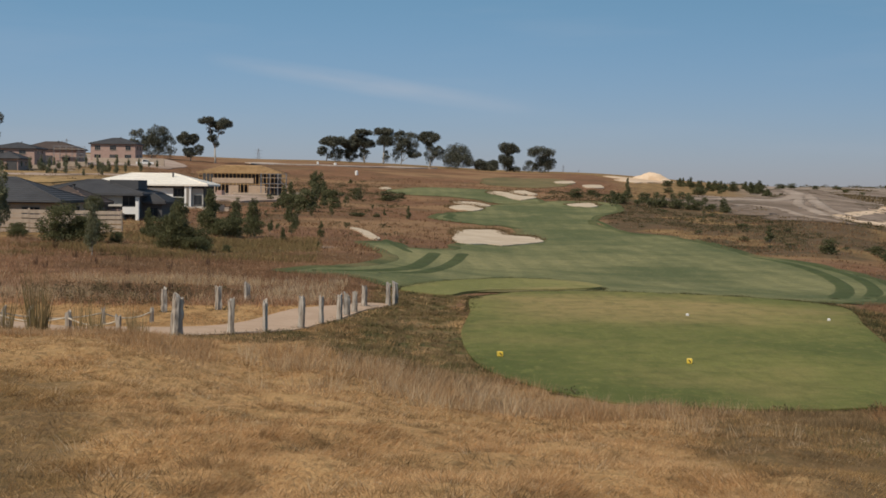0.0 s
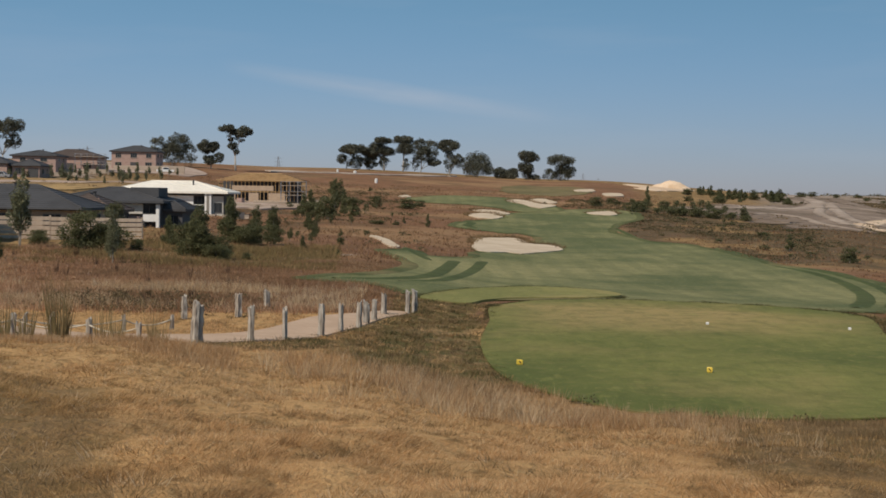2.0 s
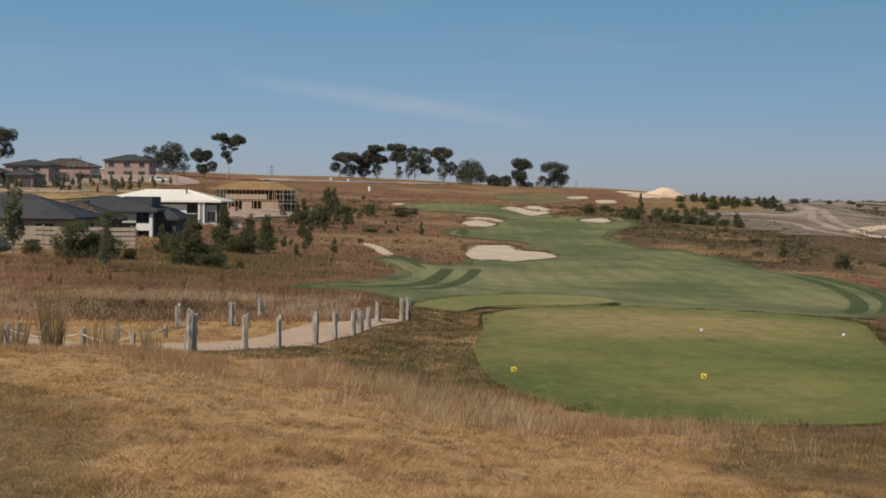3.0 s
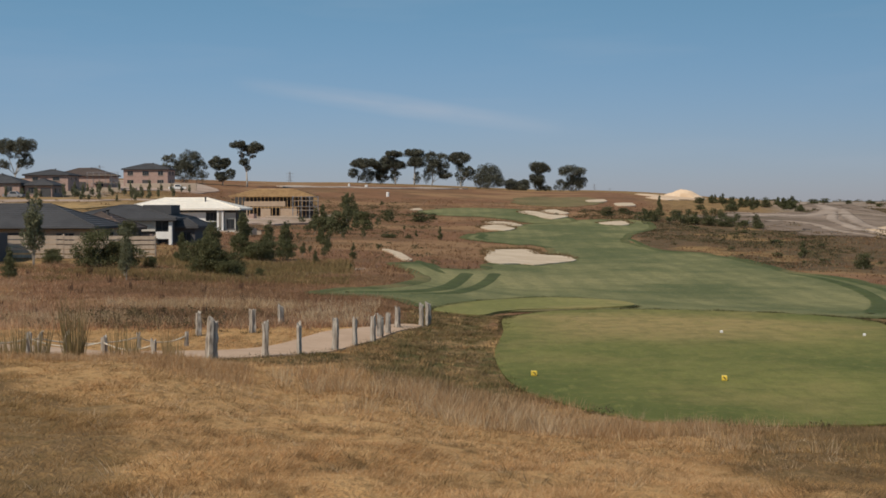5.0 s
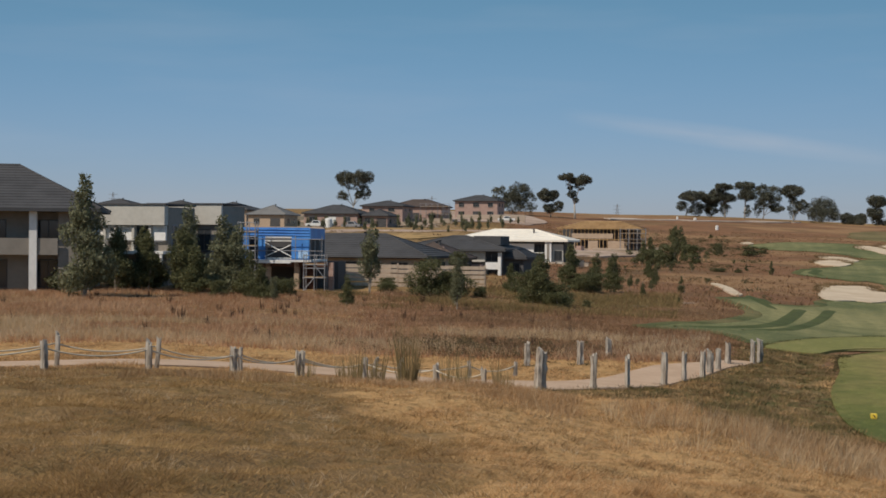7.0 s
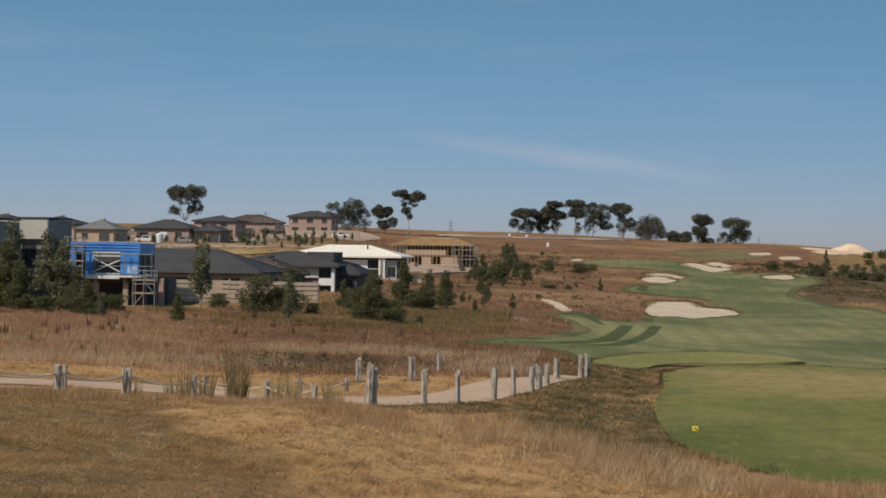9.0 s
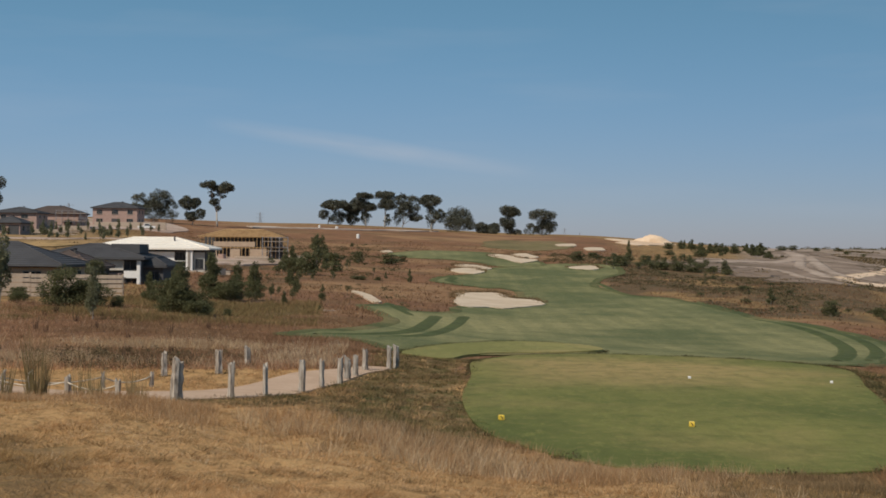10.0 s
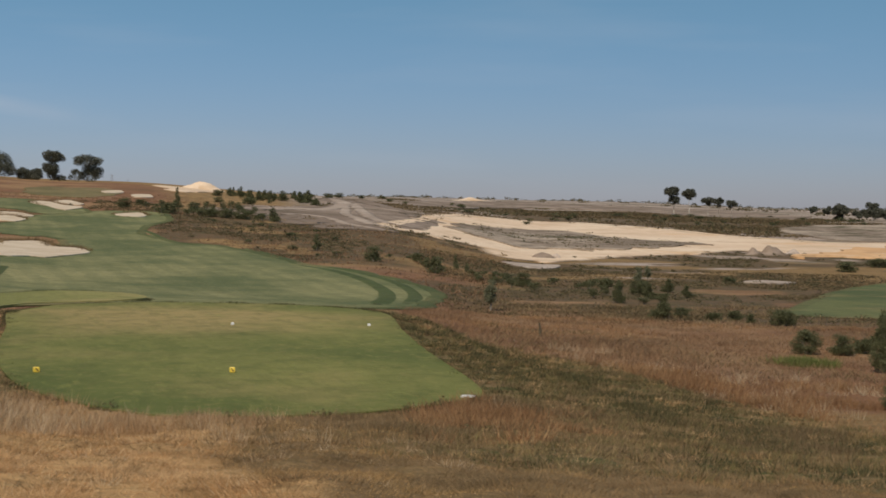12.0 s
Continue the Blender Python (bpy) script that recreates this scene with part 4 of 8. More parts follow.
def zones(x, y):
    """How much red grass, green growth, bare dirt and brown grass the ground carries."""
    r, a = np.hypot(x, y), np.degrees(np.arctan2(x, y))
    red = ramp(r, 56, 66) * (0.3 + 0.7 * ramp(a, -20, -13))
    red = red * (1 - 0.8 * ramp(r, 112, 125) * ramp(-a, 10, 13) * (1 - ramp(r, 420, 700)))
    red = red * (1 - ramp(a, 2, 6) * (1 - ramp(a, 15, 17)) * (1 - ramp(r, 95, 130)))
    red = np.maximum(red, 0.85 * ramp(a, 17, 21) * ramp(r, 42, 54) * (1 - 0.6 * ramp(r, 98, 112)))
    red = np.where(a > 6, np.minimum(red, 1 - 0.75 * ramp(r, 120, 200) * ramp(a, 4, 9)), red)
    red = red * (1 - 0.8 * ramp(r, 480, 560))
    green = np.maximum.reduce([bump_zone(x, y, -1.3, 48.5, 3.0, 11.5, 4), bump_zone(x, y, -1.2, 62, 2.0, 7), bump_zone(x, y, -1.2, 72, 2.2, 8), 1.2 * bump_zone(x, y, 19.6, 54, 3.4, 17, 8),
                               1.2 * bump_zone(x, y, 17.4, 51, 2.3, 15, -10), bump_zone(x, y, 19, 40, 4.0, 4.5), bump_zone(x, y, 18.5, 32, 4.5, 7, -20), 0.5 * bump_zone(x, y, 10, 27, 6, 3.4, -8), 0.9 * bump_zone(x, y, 14, 21, 5, 5), 0.7 * bump_zone(x, y, 8.5, 20, 3, 4), bump_zone(x, y, -5.2, 45.8, 1.5, 4.4, -29),
                               0.9 * bump_zone(x, y, -22, 116, 12, 6, -30), 0.65 * bump_zone(x, y, 62, 135, 18, 24), 0.5 * bump_zone(x, y, 52, 215, 12, 75, -8),
                               0.35 * bump_zone(x, y, 120, 200, 40, 30)])
    dirt = ramp(a, 8, 13) * ramp(r, 230, 300) * 0.6
    dirt = np.maximum.reduce([dirt, 0.9 * bump_zone(x, y, 80, 206, 9, 14, -30), 0.8 * bump_zone(x, y, 96, 206, 14, 7, -20), 0.7 * bump_zone(x, y, 108, 228, 16, 7), 0.7 * bump_zone(x, y, 84, 179, 9, 3, -10),
                              0.6 * bump_zone(x, y, 122, 215, 16, 5, 20), 0.9 * bump_zone(x, y, -38, 290, 9, 26), 0.8 * bump_zone(x, y, -14.5, 118, 1.2, 22, -14)])
    dirt = np.maximum(dirt, 0.7 * ramp(-a, 11, 16) * ramp(r, 300, 340) * (1 - ramp(r, 420, 480)))
    dirt = np.maximum(dirt, (0.4 + 0.5 * ramp(a, 6, 12)) * ramp(r, 520, 700))
    brown = np.maximum(0.85 * ramp(-a, 13, 22) * (1 - ramp(r, 40, 46)), 0.9 * ramp(a, 6, 14) * ramp(r, 9, 16))
    brown = np.maximum(brown, 0.95 * ramp(a, 11, 18) * ramp(r, 6, 9))
    brown = np.maximum(brown, 0.55 * ramp(r, 24, 31) * ramp(a, -9, -3) * (1 - ramp(r, 46, 55)))
    brown = np.maximum(brown, 0.6 * ramp(r, 58, 66))
    brown = np.maximum(brown, 0.75 * ramp(-a, 9, 17) * (1 - ramp(r, 18, 28)))
    brown = np.maximum(brown, 0.28 * ramp(y, 42, 47) * ramp(-a, 4, 8))
    brown = np.maximum(brown, 0.8 * ramp(-a, 8, 11) * ramp(r, 170, 230))
    brown = 0.4 + (brown - 0.4) * ramp(r, 2, 6)
    return red, green, dirt, brown


def heath_cover(x, y):
    """Where low dark heath grows, on the slopes beside the fairway and in the valley."""
    r, a = np.hypot(x, y), np.degrees(np.arctan2(x, y))
    valley = ramp(a, 12, 17) * ramp(r, 96, 118) * (1 - ramp(r, 300, 380)) * ramp(patchy(x, y, 7.0, 6.0), 0.25, 0.55)
    slope = ramp(a, 5, 7.5) * (1 - ramp(a, 15, 18)) * ramp(r, 150, 190) * (1 - ramp(r, 300, 350)) * ramp(patchy(x, y, 6.0, 8.0), 0.12, 0.5)
    garden = 0.7 * ramp(-a, 4, 7) * (1 - ramp(-a, 12, 15)) * ramp(r, 190, 225) * (1 - ramp(r, 300, 340)) * ramp(patchy(x, y, 8.0, 5.0), 0.5, 0.65)
    plain = 0.9 * ramp(a, 13, 18) * ramp(r, 430, 470) * (1 - ramp(r, 620, 720)) * ramp(patchy(x, y, 30.0, 3.0), 0.36, 0.55)
    return np.maximum.reduce([valley, slope, garden, plain])


def build_ground():
    turns = np.radians(np.concatenate([np.arange(-180, -40, 4.0), np.arange(-40, 40, 0.28), np.arange(40, 180, 4.0)]))
    rings = np.concatenate([[0.4, 0.9, 1.5, 2.2, 3.0], np.geomspace(3.8, 4790, 390)])
    A, R = np.meshgrid(turns, rings)
    x, y = (R * np.sin(A)).ravel(), (R * np.cos(A)).ravel()
    z = height(x, y)
    r = np.hypot(x, y)
    for curve, spacing in COVERED:
        lo, hi = curve.min(0) - 1, curve.max(0) + 1
        k = np.where((x > lo[0]) & (x < hi[0]) & (y > lo[1]) & (y < hi[1]))[0]
        if len(k):
            d = outside(x[k], y[k], curve)
            deep = np.maximum(0.35, 0.012 * r[k])
            z[k] = np.minimum(z[k], height(x[k], y[k]) - 0.5 * np.clip((-d - deep) / deep, 0, 1))
    n, m = len(turns), len(rings)
    i, j = np.meshgrid(np.arange(m - 1), np.arange(n), indexing="ij")
    q = np.stack([i * n + j, i * n + (j + 1) % n, (i + 1) * n + (j + 1) % n, (i + 1) * n + j], -1).reshape(-1, 4)[:, ::-1]
    verts = np.vstack([np.column_stack([x, y, z]), [[0, 0, 0]]])
    me = bpy.data.meshes.new("ground")
    centre = len(verts) - 1
    cap = [(centre, k, (k + 1) % n) for k in range(n)]
    me.from_pydata(verts.tolist(), [], q.tolist() + cap)
    me.polygons.foreach_set("use_smooth", [True] * len(me.polygons))
    red, green, dirt, brown = zones(verts[:, 0], verts[:, 1])
    attr = me.color_attributes.new("cover", "FLOAT_COLOR", "POINT")
    attr.data.foreach_set("color", np.column_stack([red, green, dirt, brown]).astype(np.float32).ravel())
    low = me.attributes.new("heath", "FLOAT", "POINT")
    low.data.foreach_set("value", heath_cover(verts[:, 0], verts[:, 1]).astype(np.float32))
    me.materials.append(GROUND)
    me.update()
    return tagged(new("ground", me), "rolling open ground of dry straw and red-brown grass", "ground", kind="structure")


build_ground()


# ---------------------------------------------------------------- grass
rng = np.random.default_rng(7)


def sector(n, near, far, left, right, power=1.0):
    """Random places between two ranges and two headings."""
    u = rng.random(n)
    r = (near ** (2 * power) + u * (far ** (2 * power) - near ** (2 * power))) ** (0.5 / power)
    a = np.radians(rng.uniform(left, right, n))
    return r * np.sin(a), r * np.cos(a)


def clear_of(x, y, margin=0.0):
    """Which places lie on no turf, sand or gravel."""
    ok = np.ones(len(x), bool)
    for curve, _ in COVERED:
        lo, hi = curve.min(0) - 2, curve.max(0) + 2
        k = np.where((x > lo[0]) & (x < hi[0]) & (y > lo[1]) & (y < hi[1]))[0]
        if len(k):
            ok[k] &= outside(x[k], y[k], curve) > margin
    return ok


def grass(name, label, x, y, tall, spread, width, count, lean, material):
    """Tufts of blades; tall is a height for every tuft."""
    z = height(x, y) - 0.02
    k = np.repeat(np.arange(len(x)), count)
    n = len(k)
    turn = rng.uniform(0, 2 * np.pi, n)
    out = spread * np.sqrt(rng.random(n))
    fx, fy = x[k] + out * np.cos(turn), y[k] + out * np.sin(turn)
    h = tall[k] * rng.uniform(0.55, 1.15, n)
    bend = h * lean * rng.uniform(0.2, 1.2, n)
    way = turn + rng.normal(0, 0.7, n)
    tx, ty = fx + bend * np.cos(way), fy + bend * np.sin(way)
    face = rng.uniform(0, np.pi, n)
    w = (width if np.isscalar(width) else width[k]) * rng.uniform(0.6, 1.3, n) / 2
    a = np.stack([fx - w * np.cos(face), fy - w * np.sin(face), z[k]], 1)
    b = np.stack([fx + w * np.cos(face), fy + w * np.sin(face), z[k]], 1)
    c = np.stack([tx, ty, z[k] + h], 1)
    return tagged(soup(name, np.stack([a, b, c], 1), material), label, "grass", kind="stuff")


def scrub(name, label, x, y, tall, wide, count, leaf, material):
    """Low leafy domes of heath; tall and wide are given for every dome."""
    z = height(x, y)
    k = np.repeat(np.arange(len(x)), count)
    n = len(k)
    d = rng.normal(size=(n, 3))
    d /= np.linalg.norm(d, axis=1)[:, None]
    d[:, 2] = np.abs(d[:, 2])
    d *= rng.uniform(0.6, 1.05, n)[:, None]
    at = np.column_stack([x[k] + d[:, 0] * wide[k] / 2, y[k] + d[:, 1] * wide[k] / 2, z[k] + d[:, 2] * tall[k] - 0.05])
    u, v = rng.normal(size=(n, 3)), rng.normal(size=(n, 3))
    size = (leaf if np.isscalar(leaf) else leaf[k]) * rng.uniform(0.5, 1.3, n)
    u *= (size / np.linalg.norm(u, axis=1))[:, None]
    v *= (size / np.linalg.norm(v, axis=1))[:, None]
    return tagged(soup(name, np.stack([at, at + u, at + v], 1), material), label, "scrub", kind="stuff")


# short bleached straw underfoot, finer where one stands
for count, near, far, width, blades_each, lean in ((9000, 7.2, 10.5, 0.006, 15, 2.2), (47000, 7.2, 19, 0.007, 15, 2.2), (66000, 18, 42, 0.014, 8, 1.7)):
    x, y = sector(count, near, far, -34, 35.5, 0.7)
    keep = clear_of(x, y, 0.1) & (rng.random(len(x)) < 0.35 + 0.65 * patchy(x, 0.4 * y, 0.6))
    x, y = x[keep], y[keep]
    dull = zones(x, y)[3] + rng.normal(0, 0.22, len(x)) > 0.5
    deep = (ramp(np.degrees(np.arctan2(x, y)), 6, 14) * ramp(np.hypot(x, y), 7.5, 14) + rng.normal(0, 0.2, len(x)) > 0.6) & (patchy(x, 0.4 * y, 0.5, 5.0) > 0.42 - 0.2 * ramp(np.degrees(np.arctan2(x, y)), 12, 18))
    for some, name, label, material in ((~dull & ~deep, "dry_grass", "short bleached straw grass in uneven patches", STRAW_BLADES), (dull & ~deep, "brown_grass", "short brownish dry grass in uneven patches", BROWN_BLADES),
                                        (deep, "drab_grass", "short drab brown grass on the lower bank", DRAB_BLADES)):
        grass(name, label, x[some], y[some], 0.015 + (0.10 if near < 10 else 0.15) * patchy(x[some], 0.4 * y[some], 0.2, 1.0) ** 2.2, 0.16, width, blades_each, lean, material)
x, y = sector(1800, 0.8, 7.3, -180, 180)
grass("dry_grass", "short bleached straw grass underfoot", x, y, 0.02 + 0.06 * patchy(x, y, 0.4, 1.0), 0.15, 0.007, 10, 1.8, STRAW_BLADES)
# straw between the path and the field
x, y = sector(30000, 41, 60, -37, -2)
keep = clear_of(x, y, 0.15) & (x < -0.06 * y) & (rng.random(len(x)) < 0.3 + 0.7 * patchy(x, 0.5 * y, 1.0))
x, y = x[keep], y[keep]
dull = zones(x, y)[3] + 0.5 * (patchy(x, 0.5 * y, 1.4, 3.0) - 0.5) + rng.normal(0, 0.15, len(x)) > 0.55
for some, name, label, material in ((~dull, "dry_grass", "straw-coloured grass along the gravel path", STRAW_BLADES), (dull, "brown_grass", "brownish grass along the gravel path", DRAB_BLADES)):
    grass(name, label, x[some], y[some], 0.03 + 0.22 * patchy(x[some], 0.5 * y[some], 0.6, 1.0) ** 2, 0.25, 0.022, 9, 1.2, material)
# browner clumps in it
x, y = sector(2400, 8, 38, -37, 37, 0.8)
keep = clear_of(x, y, 0.2) & (patchy(x, 0.4 * y, 0.6, 4.0) + rng.normal(0, 0.1, len(x)) > 0.56)
x, y = x[keep], y[keep]
grass("grass_clumps", "low brownish clumps in the straw grass", x, y, 0.05 + 0.08 * rng.random(len(x)), 0.2, 0.007, 50, 1.4, CLUMP_BLADES)
for name, label, material, count, west, east, least in (("olive_tufts", "small dark olive tufts in the straw grass", TUFT_BLADES, 5200, -37, 24, 0.5), ("straw_tufts", "small bleached tufts in the straw grass", PALE_BLADES, 1700, -37, 20, 0.52)):
    x, y = sector(count, 7.5, 36, west, east, 0.75)
    keep = clear_of(x, y, 0.2) & (patchy(x, 0.5 * y, 0.35, 7.0) + rng.normal(0, 0.12, len(x)) - 0.12 * ramp(-np.degrees(np.arctan2(x, y)), 10, 18) * (name == "olive_tufts") > least)
    x, y = x[keep], y[keep]
    grass(name, label, x, y, 0.04 + 0.09 * rng.random(len(x)) ** 1.5, 0.12, 0.007, 26, 1.5, material)
# tall feathery grass before the tee and on the rise by the path
x, y = sector(11000, 20, 41, -7, 34)
keep = clear_of(x, y, 0.15) & (rng.random(len(x)) < ramp(np.hypot(x, y) + 5 * patchy(x, y, 2.8, 1.0), 26, 34) * (0.25 + 0.75 * ramp(np.degrees(np.arctan2(x, y)), -5, -1)) * (0.1 + 1.2 * patchy(x, y, 1.6, 2.0) ** 2))
x, y = x[keep], y[keep]
drab = (x - 0.25 * (y - 8) + rng.normal(0, 1.0, len(x)) > 0) | (zones(x, y)[1] + rng.normal(0, 0.15, len(x)) > 0.5)
grass("tall_grass", "tall feathery dry grass in front of the tee", x[~drab], y[~drab], 0.1 + 0.46 * patchy(x[~drab], y[~drab], 1.2, 0.5) ** 1.5, 0.24, 0.013, 22, 0.6, TALL_BLADES)
grass("drab_grass", "drab brown and olive grass on the lower bank", x[drab], y[drab], 0.08 + 0.3 * patchy(x[drab], y[drab], 1.2, 0.5) ** 1.5, 0.26, 0.014, 22, 0.7, DRAB_BLADES)
x, y = sector(290, 23, 40, -8, 16)
keep = clear_of(x, y, 0.3) & (patchy(x, y, 1.6, 6.0) + rng.normal(0, 0.08, len(x)) > 0.55)
x, y = x[keep], y[keep]
grass("pale_grass", "pale feathery wisps in the dry grass", x, y, 0.25 + 0.3 * rng.random(len(x)), 0.22, 0.012, 36, 0.7, PALE_BLADES)
x, y = sector(5200, 22, 42, -37, -9)
keep = clear_of(x, y, 0.15) & (patchy(x, y, 2.3, 3.0) + rng.normal(0, 0.1, len(x)) > 0.72)
x, y = x[keep], y[keep]
grass("tall_grass", "thin tall dry grass on the rise beside the path", x, y, 0.1 + 0.2 * patchy(x, y, 1.2, 0.5), 0.2, 0.014, 16, 0.5, TALL_BLADES)
# red-brown field beyond the path
x, y = sector(35000, 60, 122, -35, 0)
keep = clear_of(x, y, 0.3) & (x < -0.045 * y) & (rng.random(len(x)) < 0.35 + 0.65 * patchy(x, y, 4.0, 1.0))
x, y = x[keep], y[keep]
ruddy = zones(x, y)[0] + rng.normal(0, 0.2, len(x)) > 0.62
grass("red_grass", "reddish brown seeding grass over the field", x[ruddy], y[ruddy], 0.1 + 0.26 * patchy(x[ruddy], y[ruddy], 3.0, 2.0) ** 1.5, 0.5, 0.034, 7, 0.9, RED_BLADES)
grass("tan_grass", "tan seeding grass over the field", x[~ruddy], y[~ruddy], 0.15 + 0.38 * patchy(x[~ruddy], y[~ruddy], 3.0, 2.0) ** 1.5, 0.5, 0.03, 8, 0.8, FIELD_BLADES)
x, y = sector(60, 62, 108, -34, -9)
grass("dead_weeds", "dark dead dock stalks in the field", x, y, 0.35 + 0.55 * rng.random(len(x)), 0.16, 0.06, 12, 0.2, WEED_STALKS)
x, y = sector(4600, 61, 78, -35, -4)
keep = clear_of(x, y, 0.5) & (patchy(x, y, 3.3, 2.6) + rng.normal(0, 0.1, len(x)) > 0.55)
x, y = x[keep], y[keep]
grass("pale_grass", "pale tall straw behind the path", x, y, 0.3 + 0.35 * patchy(x, y, 1.6, 0.8), 0.35, 0.022, 14, 0.6, PALE_BLADES)
# rank yellow-green growth round the garden shrubs
x, y = sector(5200, 98, 150, -19, -5)
keep = clear_of(x, y, 0.5) & (patchy(x, y, 4.0, 3.0) + rng.normal(0, 0.1, len(x)) > 0.58)
x, y = x[keep], y[keep]
grass("garden_grass", "rank yellow-green grass round the shrubs", x, y, 0.2 + 0.4 * patchy(x, y, 3.0, 2.0), 0.6, 0.05, 12, 0.7, GARDEN_BLADES)
# the slope down to the valley
x, y = sector(17000, 36, 104, 15, 38)
keep = clear_of(x, y, 0.3) & (rng.random(len(x)) < 0.3 + 0.7 * patchy(x, y, 3.4, 5.0)) & (x > 0.29 * y) & (zones(x, y)[1] + rng.normal(0, 0.1, len(x)) < 0.5)
x, y = x[keep], y[keep]
warm = patchy(x, y, 4.5, 7.0) + rng.normal(0, 0.08, len(x)) + 0.25 * bump_zone(x, y, 29, 47, 7, 12) > 0.52
for some, name, label, material in ((~warm, "red_grass", "reddish brown grass on the slope to the valley", RED_BLADES), (warm, "orange_grass", "orange-tan grass on the slope to the valley", ORANGE_BLADES)):
    grass(name, label, x[some], y[some], 0.08 + 0.42 * patchy(x[some], y[some], 2.6, 1.0) ** 1.8, 0.4, 0.026, 8, 1.1, material)
x, y = rng.normal(37.4, 0.5, 170), rng.normal(60, 0.8, 170)
grass("garden_grass", "bright yellow-green grass beside the valley shrubs", x, y, 0.2 + 0.3 * rng.random(170), 0.4, 0.03, 22, 0.8, LUSH_BLADES)
x, y = sector(350, 30, 66, 19, 36)
keep = clear_of(x, y, 0.4) & (patchy(x, y, 2.0, 9.0) + rng.normal(0, 0.08, len(x)) > 0.58) & (zones(x, y)[1] < 0.4)
x, y = x[keep], y[keep]
grass("pale_grass", "pale orange wisps on the slope to the valley", x, y, 0.25 + 0.3 * rng.random(len(x)), 0.35, 0.018, 30, 0.9, PALE_BLADES)
# green-brown growth round the tee
x, y = sector(11000, 18, 84, -9, 36)
keep = clear_of(x, y, 0.1) & (zones(x, y)[1] + 0.4 * patchy(x, y, 1.5) + rng.normal(0, 0.12, len(x)) > 0.72)
x, y = x[keep], y[keep]
grass("olive_grass", "tussocky olive and brown grass on the banks of the tee", x, y, 0.06 + 0.26 * patchy(x, y, 1.1, 3.0) ** 1.5, 0.28, 0.02, 14, 0.9, OLIVE_BLADES)
x, y = sector(5200, 16, 80, 9, 36)
keep = clear_of(x, y, 0.2) & (zones(x, y)[1] + 0.5 * patchy(x, y, 1.9, 3.0) + rng.normal(0, 0.1, len(x)) > np.where(x > 15, 0.9, 1.05))
x, y = x[keep], y[keep]
grass("dark_tussocks", "dark green and brown tussocks on the bank", x, y, 0.08 + 0.2 * rng.random(len(x)), 0.3, 0.022, 20, 0.8, EDGE_BLADES)
for name, label, material, count in (("green_tussocks", "olive green tussocks on the bank beside the tee", OLIVE_BLADES, 620), ("dark_tussocks", "small dark tussocks on the bank beside the tee", EDGE_BLADES, 430),
                                     ("straw_tussocks", "pale straw tussocks on the bank beside the tee", STRAW_BLADES, 300), ("brown_tussocks", "brown tussocks on the bank beside the tee", DRAB_BLADES, 620)):
    x = np.concatenate([rng.uniform(-9, 4, count), rng.uniform(5, 27, 2 * count)])
    y = np.concatenate([rng.uniform(36, 78, count), rng.uniform(14, 66, 2 * count)])
    keep = clear_of(x, y, 0.15) & (zones(x, y)[1] + rng.normal(0, 0.12, len(x)) > 0.4)
    x, y = x[keep], y[keep]
    grass(name, label, x, y, 0.05 + 0.17 * rng.random(len(x)) * np.clip(np.hypot(x, y) / 40, 0.4, 1), 0.32, 0.0005 * np.hypot(x, y), 46, 1.2, material)
for name, label, material, count in (("bank_tussocks", "low green cushions of growth on the banks of the tee", OLIVE_BLADES, 900), ("bank_tussocks", "low dark cushions of growth on the banks of the tee", SCRUB_LEAVES, 520)):
    x = np.concatenate([rng.uniform(-9, 4, count // 2), rng.uniform(8, 27, count)])
    y = np.concatenate([rng.uniform(36, 78, count // 2), rng.uniform(18, 72, count)])
    keep = clear_of(x, y, 0.2) & (zones(x, y)[1] + rng.normal(0, 0.12, len(x)) > 0.45) & (patchy(x, y, 1.2, 2.0) > 0.4)
    x, y = x[keep], y[keep]
    scrub(name, label, x, y, 0.05 + 0.14 * rng.random(len(x)), 0.25 + 0.55 * rng.random(len(x)), 44, 0.05, material)
x, y = sector(5600, 26, 60, 17, 37)
keep = clear_of(x, y, 0.2) & (zones(x, y)[1] < 0.4) & (patchy(x, y, 2.2, 1.0) + rng.normal(0, 0.1, len(x)) > 0.5)
x, y = x[keep], y[keep]
grass("orange_grass", "orange-tan feathery grass on the slope", x, y, 0.15 + 0.35 * patchy(x, y, 1.5, 1.0), 0.3, 0.02, 16, 0.9, ORANGE_BLADES)
x, y = rng.uniform(-48, 34, 300), rng.uniform(312, 352, 300)
keep = clear_of(x, y, 1.0) & (patchy(x, y, 7.0, 4.0) + 0.006 * (y - 340) > 0.42)
x, y = x[keep], y[keep]
scrub("ridge_scrub", "low dark scrub on the crest under the gum trees", x, y, 0.25 + 0.9 * rng.random(len(x)) ** 2, 1.0 + 3.2 * rng.random(len(x)), 70, 0.25, SCRUB_LEAVES)
# green growth on the crest; its dark tone also carries the shadowed line there
ridge = open_curve([(19.4, 67), (20.6, 62), (21.2, 57), (20.6, 50), (19.9, 45), (19.0, 40), (18.2, 36.5), (17.6, 34)], 60)
ridge = ridge + rng.normal(0, 0.3, ridge.shape)
ridge = ridge[rng.random(len(ridge)) < 0.25 + 0.75 * patchy(ridge[:, 0], ridge[:, 1], 1.2, 2.0)]
grass("ridge_grass", "dark green grass along the crest of the bank", ridge[:, 0], ridge[:, 1], 0.1 + 0.2 * rng.random(len(ridge)), 0.35, 0.022, 22, 0.8, EDGE_BLADES)
x = np.array([3.1, 6.2, 8.4, 10.6, 12.4, 13.3, 5.1, 11.6]) + rng.normal(0, 0.2, 8)
